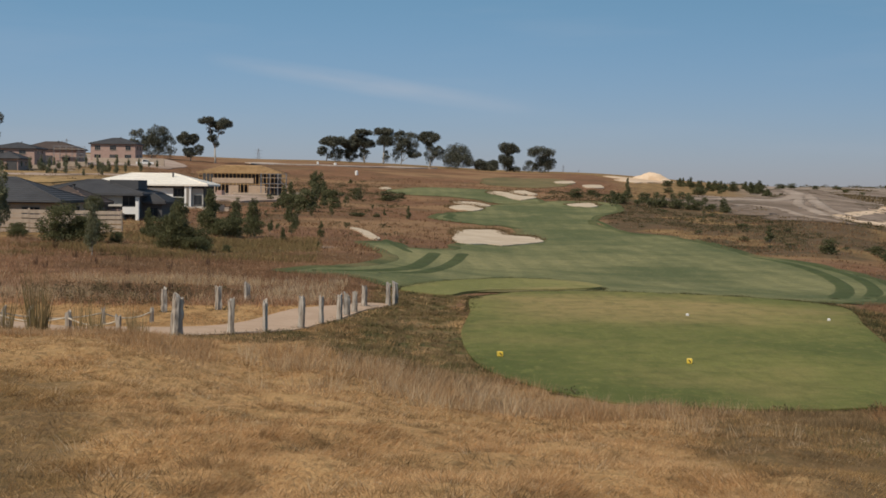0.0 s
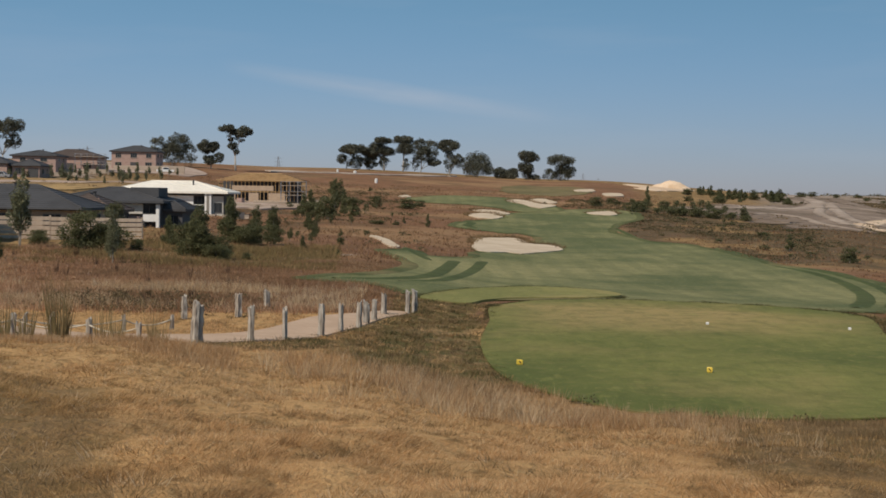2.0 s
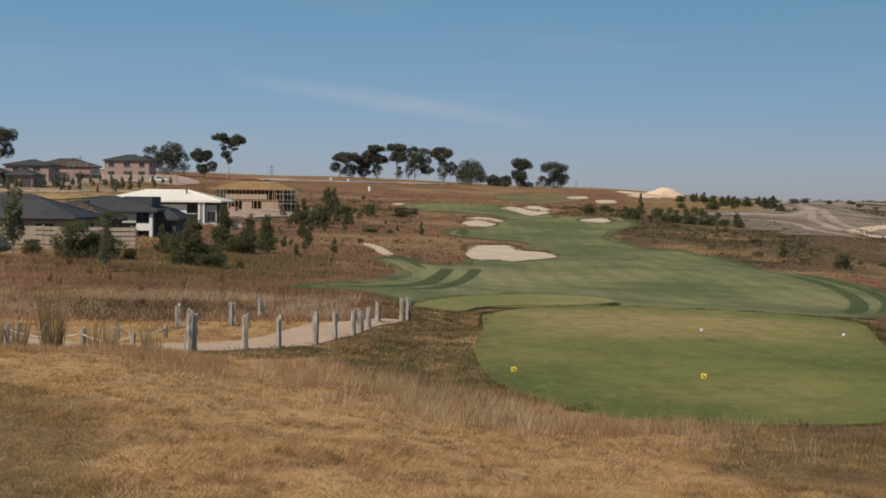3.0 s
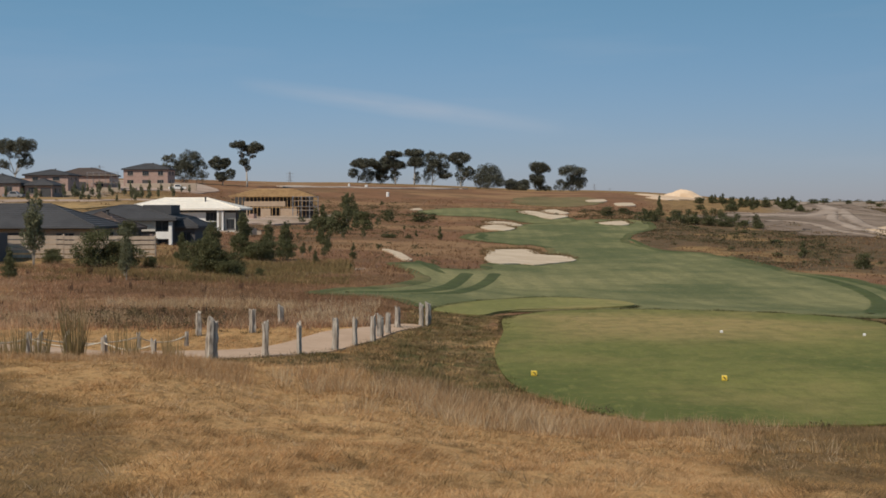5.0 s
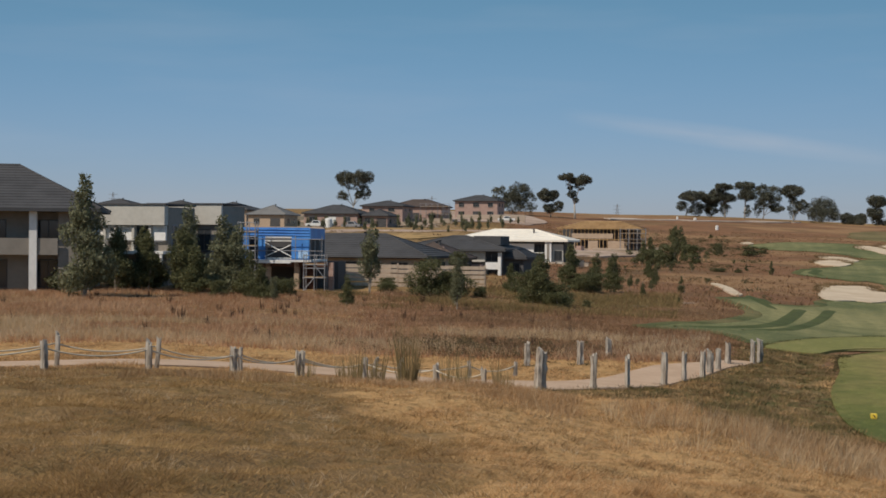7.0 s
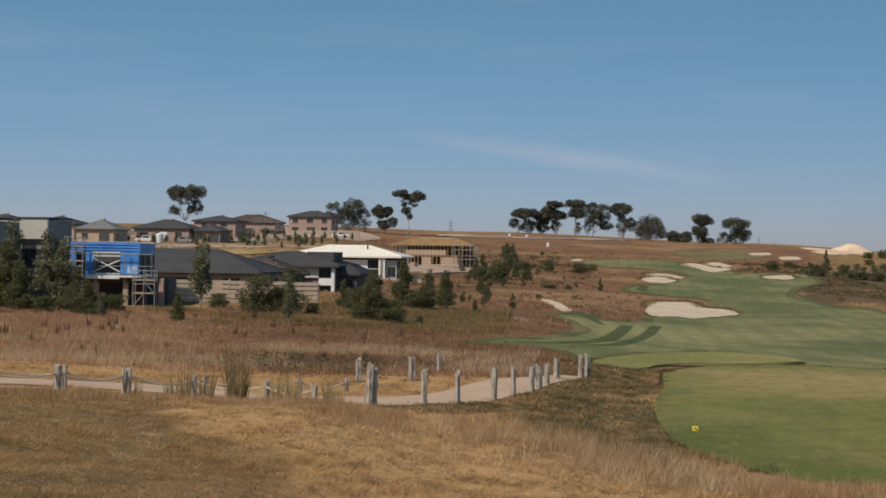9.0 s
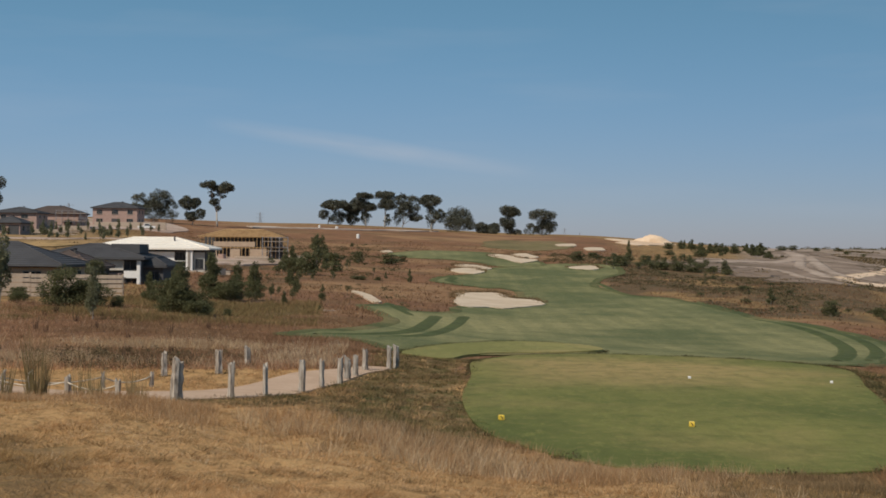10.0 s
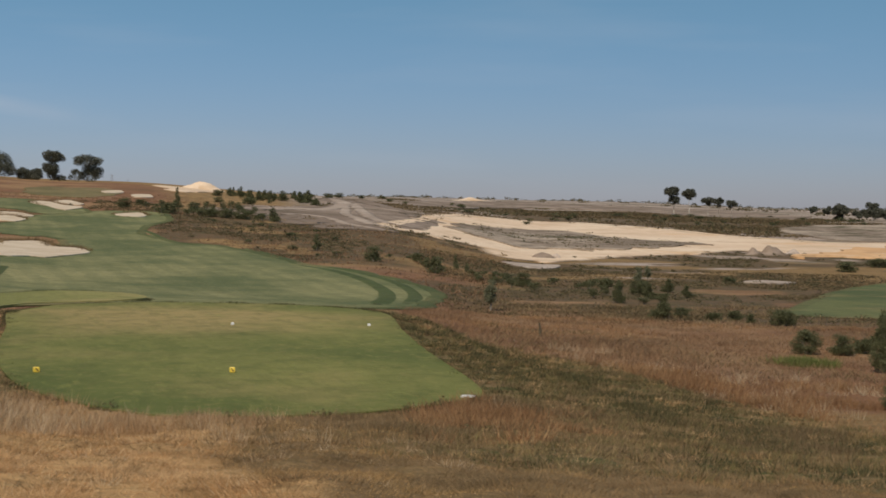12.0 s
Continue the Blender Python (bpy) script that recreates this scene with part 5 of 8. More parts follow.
y = np.array([38.2, 35.7, 35.5, 35.9, 36.8, 37.3, 36.0, 36.2])
scrub("edge_tussocks", "small dark tussocks under the front edge of the tee", x, y, 0.22 + 0.15 * rng.random(8), 0.4 + 0.5 * rng.random(8), 120, 0.06, SCRUB_LEAVES)
for ring in (TEE, FORWARD_TEE):
    c = outline(ring, 130)
    c = c + rng.normal(0, 0.16, c.shape)
    back = ramp(c[:, 1], 56, 70) * (1 if ring is TEE else ramp(9.0 - c[:, 0], 0.5, 3.0) * ramp(c[:, 1] - 79 - 0.3 * c[:, 0], 0.0, 2.0))
    pick = rng.random(len(c)) < (0.35 if ring is TEE else 0.15) + 0.4 * (patchy(c[:, 0], c[:, 1], 0.8) > 0.5) + 0.35 * back
    c, back = c[pick], back[pick]
    grass("fringe_grass", "ragged dark grass along the edge of the tee", c[:, 0], c[:, 1], 0.03 + 0.13 * patchy(c[:, 0], c[:, 1], 0.5, 2.0) ** 2 + (0.06 if ring is TEE else 0.17) * back, 0.22, 0.024, 12, 0.9, EDGE_BLADES)
for rim in BUNKERS[:6]:
    c = outline(rim, 26)
    c = c + rng.normal(0, 0.25, c.shape)
    back = c[:, 1] > c[:, 1].mean()
    grass("rim_grass", "ragged dark grass along the rim of a bunker", c[~back, 0], c[~back, 1], 0.1 + 0.15 * rng.random((~back).sum()), 0.4, 0.06, 8, 0.7, EDGE_BLADES)
    grass("lip_grass", "shaggy brown grass on the lip behind a bunker", c[back, 0], c[back, 1] + 0.5, 0.3 + 0.5 * rng.random(back.sum()), 0.7, 0.09, 14, 0.8, DRAB_BLADES)
# tussocks on the far hills
x, y = sector(15000, 122, 420, -13, 20, 0.7)
keep = clear_of(x, y, 0.5) & (rng.random(len(x)) < 0.2 + 0.8 * patchy(x, y, 9.0, 1.0))
x, y = x[keep], y[keep]
grass("hill_tussocks", "dry tussocks over the far slopes", x, y, 0.15 + 0.4 * patchy(x, y, 7.0, 2.0), 0.8, 0.12, 7, 1.2, RED_BLADES)
x, y = sector(4200, 106, 330, 9, 37, 0.8)
keep = clear_of(x, y, 0.5) & (patchy(x, y, 7.0, 6.0) + rng.normal(0, 0.06, len(x)) > 0.54)
x, y = x[keep], y[keep]
scrub("valley_scrub", "low dark heath on the valley floor", x, y, 0.15 + 0.5 * rng.random(len(x)) ** 2, 0.8 + 1.8 * rng.random(len(x)), 44, 0.0008 * np.hypot(x, y) + 0.04, SCRUB_LEAVES)
x, y = sector(5200, 104, 235, 17, 37, 0.8)
keep = clear_of(x, y, 0.6) & (patchy(x, y, 9.0, 2.0) + rng.normal(0, 0.07, len(x)) > 0.46)
x, y = x[keep], y[keep]
grass("valley_grass", "low drab olive-brown tussocks over the valley floor", x, y, 0.12 + 0.3 * patchy(x, y, 6.0, 3.0), 1.1, 0.0009 * np.hypot(x, y), 13, 1.3, HEATH_BLADES)
x, y = sector(3600, 62, 210, 19, 37, 0.8)
keep = clear_of(x, y, 0.6) & (patchy(x, y, 7.0, 8.0) + rng.normal(0, 0.07, len(x)) > 0.5) & (zones(x, y)[1] < 0.5)
x, y = x[keep], y[keep]
grass("valley_grass", "drab brown tussocks on the slope and the valley floor", x, y, 0.1 + 0.3 * patchy(x, y, 5.0, 3.0), 0.9, 0.0008 * np.hypot(x, y), 15, 1.3, DRAB_BLADES)


x, y = sector(380, 440, 620, 12.5, 34, 1.0)
keep = clear_of(x, y, 0.5) & (patchy(x, y, 30.0, 6.0) + rng.normal(0, 0.1, len(x)) > 0.5)
x, y = x[keep], y[keep]
scrub("far_scrub", "far dark scrub behind the quarry", x, y, 0.3 + 0.9 * rng.random(len(x)) ** 2, 3.0 + 7.0 * rng.random(len(x)), 40, 0.7, SCRUB_LEAVES)
x, y = sector(5200, 420, 640, 15, 36, 1.0)
keep = clear_of(x, y, 1.5) & (patchy(x, y, 34.0, 3.0) + rng.normal(0, 0.06, len(x)) > 0.44)
x, y = x[keep], y[keep]
grass("far_grass", "low olive-brown growth behind the quarry", x, y, 0.3 + 0.5 * patchy(x, y, 20.0, 3.0), 3.6, 0.5, 16, 1.3, HEATH_BLADES)
x, y = sector(420, 640, 1250, 10, 36, 1.0)
keep = clear_of(x, y, 1.0) & (patchy(x, y, 55.0, 4.0) + rng.normal(0, 0.08, len(x)) > 0.5)
x, y = x[keep], y[keep]
scrub("skyline_scrub", "low grey-green scrub along the far skyline", x, y, 0.6 + 1.6 * rng.random(len(x)) ** 2, 3.0 + 6.0 * rng.random(len(x)), 40, 0.9, SCRUB_LEAVES)


# brown heath on the slopes beside the fairway
for count, near, far, west, east, least in ((2600, 185, 350, 4.5, 14, 0.5), (1500, 150, 400, -10, -1.5, 0.62)):
    x, y = sector(count, near, far, west, east, 0.9)
    keep = clear_of(x, y, 1.0) & (patchy(x, y, 6.0, 8.0) + rng.normal(0, 0.08, len(x)) > least)
    x, y = x[keep], y[keep]
    scrub("hill_scrub", "low brown and olive heath on the slope beside the fairway", x, y, 0.12 + 0.5 * rng.random(len(x)) ** 2, 0.8 + 1.8 * rng.random(len(x)), 40, 0.2, SCRUB_LEAVES)
# scrub that grows over the edges of the bare earth
for k, (edge, count) in enumerate(EARTHWORKS):
    c = edge[np.random.default_rng(k).integers(0, len(edge), count)] + rng.normal(0, 1.0, (count, 2)) * (2.2, 4.0)
    c = c[patchy(c[:, 0], c[:, 1], 8.0, 1.0 + k) + rng.normal(0, 0.1, len(c)) > 0.46]
    scrub("verge_scrub", "low brown scrub over the edge of bare earth", c[:, 0], c[:, 1], 0.15 + 0.5 * rng.random(len(c)) ** 2, 2.0 + 3.5 * rng.random(len(c)), 40, 0.4, (SCRUB_LEAVES, DRAB_BLADES)[k % 2])


x, y = rng.normal(138, 13, 320), rng.normal(322, 28, 320)
keep = outside(x, y, EARTHWORKS[2][0]) < -2
x, y = x[keep], y[keep]
scrub("island_scrub", "patchy green scrub on the bare ground between the sand cuttings", x, y, 0.2 + 0.5 * rng.random(len(x)), 2.5 + 5 * rng.random(len(x)), 50, 0.45, SCRUB_LEAVES)


x, y = rng.uniform(-116, -60, 420), rng.uniform(282, 366, 420)
keep = patchy(x, y, 6.0, 3.0) + rng.normal(0, 0.1, 420) > 0.48
x, y = x[keep], y[keep]
scrub("bank_scrub", "dry brown weeds over the banks below the street", x, y, 0.2 + 0.6 * rng.random(len(x)) ** 2, 1.0 + 2.4 * rng.random(len(x)), 30, 0.28, DRAB_BLADES)


def reed_clump(x, y, tall, wide, n, label):
    turn, out = rng.uniform(0, 2 * np.pi, n), wide * np.sqrt(rng.random(n)) * 0.5
    h = tall * rng.uniform(0.25, 1.1, n)
    z = lie(x, y) - 0.03
    fx, fy = x + out * np.cos(turn), y + out * np.sin(turn)
    a = np.stack([fx - 0.012, fy, np.full(n, z)], 1)
    b = np.stack([fx + 0.012, fy, np.full(n, z)], 1)
    sway = 0.24 * h * rng.uniform(0, 1, n)
    c = np.stack([fx + sway * np.cos(turn), fy + sway * np.sin(turn), z + h], 1)
    return tagged(soup("reed_clump", np.stack([a, b, c], 1), REED_BLADES), label, "reeds", "reed clumps")


x, y = rng.normal(-14.5, 2.6, 130), rng.normal(62.5, 2.4, 130)
keep = clear_of(x, y, 0.4) & (y > 57.5)
x, y = x[keep], y[keep]
scrub("dead_weeds", "dark brown weedy clumps behind the gravel path", x, y, 0.2 + 0.4 * rng.random(len(x)), 0.6 + 1.2 * rng.random(len(x)), 60, 0.09, HEATH_BLADES)
for x, y, tall, wide, n in ((-13.6, 42.6, 1.3, 0.4, 40), (-10.2, 40.6, 1.4, 0.35, 30), (-9.7, 40.2, 1.2, 0.5, 46), (-8.6, 39.9, 1.5, 0.16, 26), (-8.4, 39.7, 0.7, 0.6, 60), (-14.8, 41.4, 0.8, 0.6, 30)):
    reed_clump(x, y, tall, wide, n, "thin upright tuft of dark dry rushes")
reed_clump(-11.5, 41.0, 2.1, 0.6, 150, "tall clump of dry olive reeds beside the path")
reed_clump(-12.55, 41.2, 1.25, 0.5, 70, "thin clump of dry reeds beside the path")
reed_clump(-14.3, 44.2, 1.0, 0.9, 120, "sparse dry reeds at the rope fence")


# ---------------------------------------------------------------- shrubs and trees
def leaf_cloud(n, lobes, size, flat=1.0, hollow=0.75):
    """Leaf triangles spread in and on a set of lobes (x, y, z, rx, ry, rz)."""
    lobes = np.array(lobes, float)
    share = lobes[:, 3] * lobes[:, 4] + lobes[:, 3] * lobes[:, 5]
    k = rng.choice(len(lobes), n, p=share / share.sum())
    d = rng.normal(size=(n, 3))
    d /= np.linalg.norm(d, axis=1)[:, None]
    depth = 1 - hollow * rng.random(n) ** 1.5 + rng.normal(0, 0.06, n)
    at = lobes[k, :3] + d * lobes[k, 3:] * depth[:, None]
    u = rng.normal(size=(n, 3)) * (1, 1, flat)
    v = rng.normal(size=(n, 3)) * (1, 1, flat)
    u *= (size * rng.uniform(0.5, 1.3, n) / np.linalg.norm(u, axis=1))[:, None]
    v *= (size * rng.uniform(0.5, 1.3, n) / np.linalg.norm(v, axis=1))[:, None]
    return np.stack([at, at + u, at + v], 1)


def shrub(name, label, category, style, seed, material, fine=True):
    """A shrub one metre high and about 0.7 m wide at its base point, to be scaled when copied."""
    lo = random.Random(seed)
    root = thing(name, label, category, 0, 0, -500)
    lobes = []
    stems = Shape()
    if style == "round":
        for i in range(12):
            a, q = 2.4 * i + lo.uniform(-0.5, 0.5), lo.uniform(0.04, 0.26)
            z = lo.uniform(0.16, 0.84 - 1.1 * q)
            s = lo.uniform(0.12, 0.21)
            lobes.append((q * math.cos(a), q * math.sin(a), z, s, s, s * lo.uniform(0.8, 1.1)))
        for i in range(6):
            a = 1.05 * i + lo.uniform(-0.3, 0.3)
            lobes.append((0.2 * math.cos(a), 0.2 * math.sin(a), lo.uniform(0.1, 0.22), 0.16, 0.16, 0.15))
        n, size = 4200, 0.042
    elif style == "low":
        for i in range(6):
            a, q = 2.4 * i, lo.uniform(0.05, 0.28)
            s = lo.uniform(0.18, 0.28)
            lobes.append((q * math.cos(a), q * math.sin(a), lo.uniform(0.2, 0.68), s, s, s))
        n, size = 620, 0.075
    elif style == "cone":
        for i in range(9):
            z = 0.14 + 0.78 * i / 8
            s = 0.30 * (1.05 - z) ** 0.75 + 0.04
            a = lo.uniform(0, 6.3)
            s *= lo.uniform(0.75, 1.1)
            lobes.append((0.17 * math.cos(a) * (1.05 - z), 0.17 * math.sin(a) * (1.05 - z), z, s, s, 0.12))
        n, size = 3800, 0.046
    else:
        for i in range(11):
            z = lo.uniform(0.3, 0.93)
            a, q = lo.uniform(0, 6.3), lo.uniform(0, 0.22) * (1.2 - z)
            s = lo.uniform(0.10, 0.19)
            lobes.append((q * math.cos(a), q * math.sin(a), z, s, s, s))
        n, size = 2600, 0.046
    for i in range(4):
        l = lobes[lo.randrange(len(lobes))]
        stems.tube([(0, 0, -0.03), (l[0] * 0.3 + 0.01 * i, l[1] * 0.3, l[2] * 0.5), (l[0], l[1], l[2])], [0.022, 0.013, 0.005], 5)
    for x, y, z, r, ry, rz in list(lobes):
        for i in range(3):
            a, e = lo.uniform(0, 6.3), lo.uniform(-0.3, 0.9)
            lobes.append((x + r * 0.75 * math.cos(a), y + r * 0.75 * math.sin(a), z + rz * 0.75 * e, r * 0.45, r * 0.45, rz * 0.45))
    part("trunk", stems, BARK, root)
    n, size = (int(n * 1.8), size * 0.78) if fine else (int(n * 0.42), size * 1.5)
    crown = soup("crown", leaf_cloud(n, lobes, size, 1.0, 0.6), material)
    crown.parent = root
    return root


def shrub_patterns(fine):
    return {
        "round": [shrub("wattle_shrub", "dense dark green rounded wattle shrub", "shrub", "round", s, WATTLE, fine) for s in (1, 2, 3)],
        "cone": [shrub("young_wattle", "dark green young wattle with a pointed crown", "shrub", "cone", s, WATTLE, fine) for s in (4, 5, 6)],
        "low": [shrub("heath_shrub", "small dark olive heath shrub", "shrub", "low", s, WATTLE, fine) for s in (11, 12, 13)],
        "open": [shrub("gum_sapling", "thin grey-green gum sapling with open foliage", "sapling", "open", s, GUM_LEAVES, fine) for s in (7, 8)],
        "tall": [shrub("young_gum", "tall grey-green young gum tree", "tree", "cone", s, GUM_LEAVES, fine) for s in (9, 10)],
    }


SHRUBS, FAR_SHRUBS = shrub_patterns(True), shrub_patterns(False)


def plant(style, rows, group):
    """Rows of x, y, height and width."""
    for i, (x, y, tall, wide) in enumerate(rows):
        kinds = SHRUBS[style] if math.hypot(x, y) < 160 else FAR_SHRUBS[style]
        kind = kinds[i % len(kinds)]
        ob = copy_thing(kind, pose(x, y, lie(x, y) - 0.02, 0, 0, 67 * i % 360) @ Matrix.Diagonal((wide / 0.8, wide / 0.8, tall * 1.06, 1)))
        tagged(ob, group=group)


lots = random.Random(11)
plant("cone", [(-23.7, 266.2, 5.4, 2.8), (-25.3, 297.9, 4.9, 2.8), (-24.5, 183.0, 2.2, 1.4), (-21.8, 204.2, 1.8, 1.3), (-27.5, 250, 3.4, 2.4), (-21.0, 255, 2.6, 2.0), (-29, 275, 3.2, 2.4)], "hill shrubs")
plant("cone", [(-53.5, 106, 4.2, 3.4), (-50.6, 105, 4.0, 3.2), (-47.2, 104, 4.8, 3.4), (-45.2, 102, 3.4, 3.0), (-41.4, 103.4, 3.0, 2.4), (-54.5, 100, 4.4, 3.4)], "garden shrubs")
plant("tall", [(-49.6, 92.8, 7.9, 4.6), (-47.7, 106.3, 6.3, 3.6), (-44.0, 104.5, 5.6, 4.2), (-42.6, 104.0, 5.0, 3.2)], "garden trees")
plant("cone", [(-51.4, 101.1, 4.5, 3.2), (-52.1, 107.4, 4.6, 3.4), (-19.9, 109.2, 3.7, 2.7), (-23.3, 144.7, 4.2, 3.2), (-20.9, 145.9, 3.6, 2.8), (-19.6, 149.9, 3.7, 2.7),
               (-26.0, 127.6, 2.4, 1.6), (-38.8, 99.1, 2.4, 2.3), (-31.3, 96.3, 2.0, 1.3), (-22, 118, 3.0, 2.0), (-60, 86, 4.8, 3.4), (-63, 80, 4.6, 3.0), (-49.6, 103, 4.2, 3.0)], "garden shrubs")
plant("round", [(-29.6, 112.1, 3.6, 3.9), (-27.6, 112.6, 3.2, 3.4), (-20.6, 109.6, 3.2, 3.0), (-18.6, 109, 2.2, 2.6), (-39.4, 99.6, 2.2, 2.4), (-21.5, 143, 2.4, 4.0), (-24.5, 125, 1.6, 2.4), (-22, 122, 1.4, 2.2), (-35.9, 122.6, 1.4, 1.8), (-34.6, 143.4, 3.5, 2.6), (-34.9, 118.2, 1.4, 1.7), (-25.8, 114.1, 1.1, 1.3),
                (-16.8, 112.1, 0.7, 1.0), (-39.5, 106, 2.0, 2.3), (-18.2, 107.5, 1.5, 2.4), (-42.5, 100, 1.5, 2.0)], "garden shrubs")
plant("open", [(-34.9, 113.4, 5.1, 3.2), (-23.5, 96.8, 3.2, 1.7), (-24.5, 100.4, 1.8, 1.2), (-37.0, 97.0, 1.6, 1.2)], "gum saplings")
plant("round", [(-21.6, 230.2, 4.5, 4.1), (-20.8, 272.7, 3.5, 3.4), (-17.1, 286.2, 2.9, 2.8), (-11.2, 287.7, 2.4, 4.7), (-13.4, 225.1, 0.9, 2.8), (-31.1, 346.0, 3.7, 3.4),
                (-8.8, 298.9, 1.6, 2.3), (-13.2, 156.0, 1.3, 0.9), (-24.5, 236, 3.0, 3.4), (-18.5, 246, 2.0, 3.0), (-26.5, 262, 2.6, 3.0), (-10.5, 226, 0.7, 1.4), (-23.0, 290, 2.2, 2.6)], "hill shrubs")
plant("cone", [(-5.5, 225.8, 2.0, 1.1), (-18.6, 181.5, 2.1, 1.1), (-15.8, 142.5, 1.3, 0.8), (-11.1, 128.6, 0.6, 0.5), (-20.0, 168.3, 1.2, 0.8), (-20.6, 195.4, 1.8, 1.1),
               (-24.4, 378.6, 1.0, 1.5), (-17.8, 172, 1.4, 0.8), (-22, 204, 1.9, 1.2), (-9.5, 232, 1.0, 0.7), (-15.0, 178, 1.0, 0.7)], "hill shrubs")
plant("round", [(29.4, 321.5, 2.6, 3.5), (34.6, 338.1, 1.9, 2.7), (37.2, 305.5, 2.8, 4.6), (44.0, 317.9, 2.5, 3.1), (44.5, 300.1, 2.6, 4.7), (47.5, 296.9, 2.6, 3.5),
                (50.8, 295.9, 2.3, 4.0), (56.1, 316.1, 1.6, 2.8), (42, 330, 1.8, 2.6), (62, 400, 1.8, 3.6), (71.4, 406.1, 3.1, 4.5)], "heath shrubs")
plant("cone", [(43.4, 342.5, 4.0, 1.9), (56.2, 291.1, 2.9, 3.0), (92.3, 462.3, 3.1, 4.5), (95.1, 448.9, 3.3, 4.2), (97.4, 434.8, 2.1, 3.4), (88, 470, 2.8, 3.3), (100, 460, 2.4, 3.8),
               (119.1, 547.2, 2.8, 4.5), (92.7, 478.9, 2.0, 2.8), (80, 470, 3.1, 2.5), (84, 478, 2.2, 2.7), (76, 466, 2.7, 3.0), (106, 500, 2.1, 3.3), (112, 520, 2.1, 3.4)], "skyline shrubs")
plant("cone", [(lots.uniform(78, 104), lots.uniform(430, 500), lots.uniform(1.0, 2.8), lots.uniform(1.6, 3.6)) for i in range(26)], "skyline shrubs")
plant("round", [(142.2, 592.4, 2.4, 4.8), (143.8, 518.3, 1.9, 2.9), (145.8, 568.4, 1.8, 3.4), (130, 560, 2.4, 5), (160, 590, 1.8, 4), (70, 455, 2.4, 4.2), (104, 480, 2.4, 5)], "skyline shrubs")
plant("round", [(45.5, 170.5, 2.3, 2.5), (53.9, 179.6, 1.8, 1.9), (49.4, 157.3, 2.3, 2.7), (57.0, 149.3, 1.9, 2.0), (67.7, 151.4, 1.5, 2.1), (63.3, 133.2, 1.8, 2.4),
                (50.4, 98.3, 0.9, 1.8), (51.7, 95.5, 0.9, 1.4), (53.7, 96.0, 0.9, 1.4), (53.2, 92.9, 0.8, 0.9), (54.1, 90.0, 1.7, 2.1), (41.4, 66.4, 1.6, 1.7), (43.0, 65.5, 1.3, 1.6),
                (45.1, 66.5, 1.3, 1.5), (151.1, 220.5, 2.0, 4.4), (133.7, 203.6, 2.1, 4.0), (93.1, 168.8, 1.3, 2.0)], "valley shrubs")
plant("cone", [(44.4, 197.2, 2.1, 1.6), (57.4, 174.8, 1.9, 0.9), (58.0, 172.0, 1.2, 0.7), (54.0, 117.6, 1.9, 1.4), (47.7, 95.8, 1.7, 1.9), (38.7, 55.6, 2.6, 1.4), (40.6, 54.5, 2.0, 1.5),
               (60, 124, 1.5, 1.6), (70, 140, 1.4, 1.6), (66, 128, 1.2, 1.4), (47, 176, 1.3, 1.2), (51.5, 168, 1.2, 1.1)], "valley shrubs")
plant("round", [(29.6, 41.3, 1.0, 1.5), (31.4, 43.6, 1.2, 1.6), (33.6, 46.0, 0.9, 1.8)], "valley shrubs")
plant("open", [(37.2, 104.1, 2.2, 1.9), (76, 160, 2.0, 1.8), (83, 172, 1.8, 1.8)], "valley saplings")
# seeded small heath over the valley and the hillside
plant("low", [(lots.uniform(52, 68), lots.uniform(116, 175), lots.uniform(0.5, 1.2), lots.uniform(0.8, 1.8)) for i in range(34)], "valley shrubs")
plant("low", [(lots.uniform(140, 330), lots.uniform(430, 560), lots.uniform(0.8, 2.0), lots.uniform(2.0, 5.0)) for i in range(46)], "plateau shrubs")
plant("low", [(lots.uniform(38, 56), lots.uniform(175, 290), lots.uniform(0.4, 1.0), lots.uniform(0.8, 1.8)) for i in range(26)], "heath shrubs")
plant("low", [(lots.uniform(-30, -12), lots.uniform(150, 300), lots.uniform(0.5, 1.4), lots.uniform(0.5, 1.0)) for i in range(18)], "hill shrubs")
plant("low", [(lots.uniform(-34, -14), lots.uniform(205, 300), lots.uniform(0.8, 2.0), lots.uniform(1.0, 2.2)) for i in range(13)], "hill shrubs")
plant("low", [(lots.uniform(32, 60), lots.uniform(290, 345), lots.uniform(1.2, 2.6), lots.uniform(1.2, 2.6)) for i in range(22)], "heath shrubs")
plant("open", [(lots.uniform(-118, -72), lots.uniform(318, 356), lots.uniform(1.4, 3.2), lots.uniform(1.2, 2.2)) for i in range(52)], "street trees")
plant("open", [(-97.5 + 1.9 * i + lots.uniform(-0.5, 0.5), 352 + 3.2 * i, lots.uniform(1.8, 3.0), lots.uniform(1.2, 1.9)) for i in range(12)], "street trees")


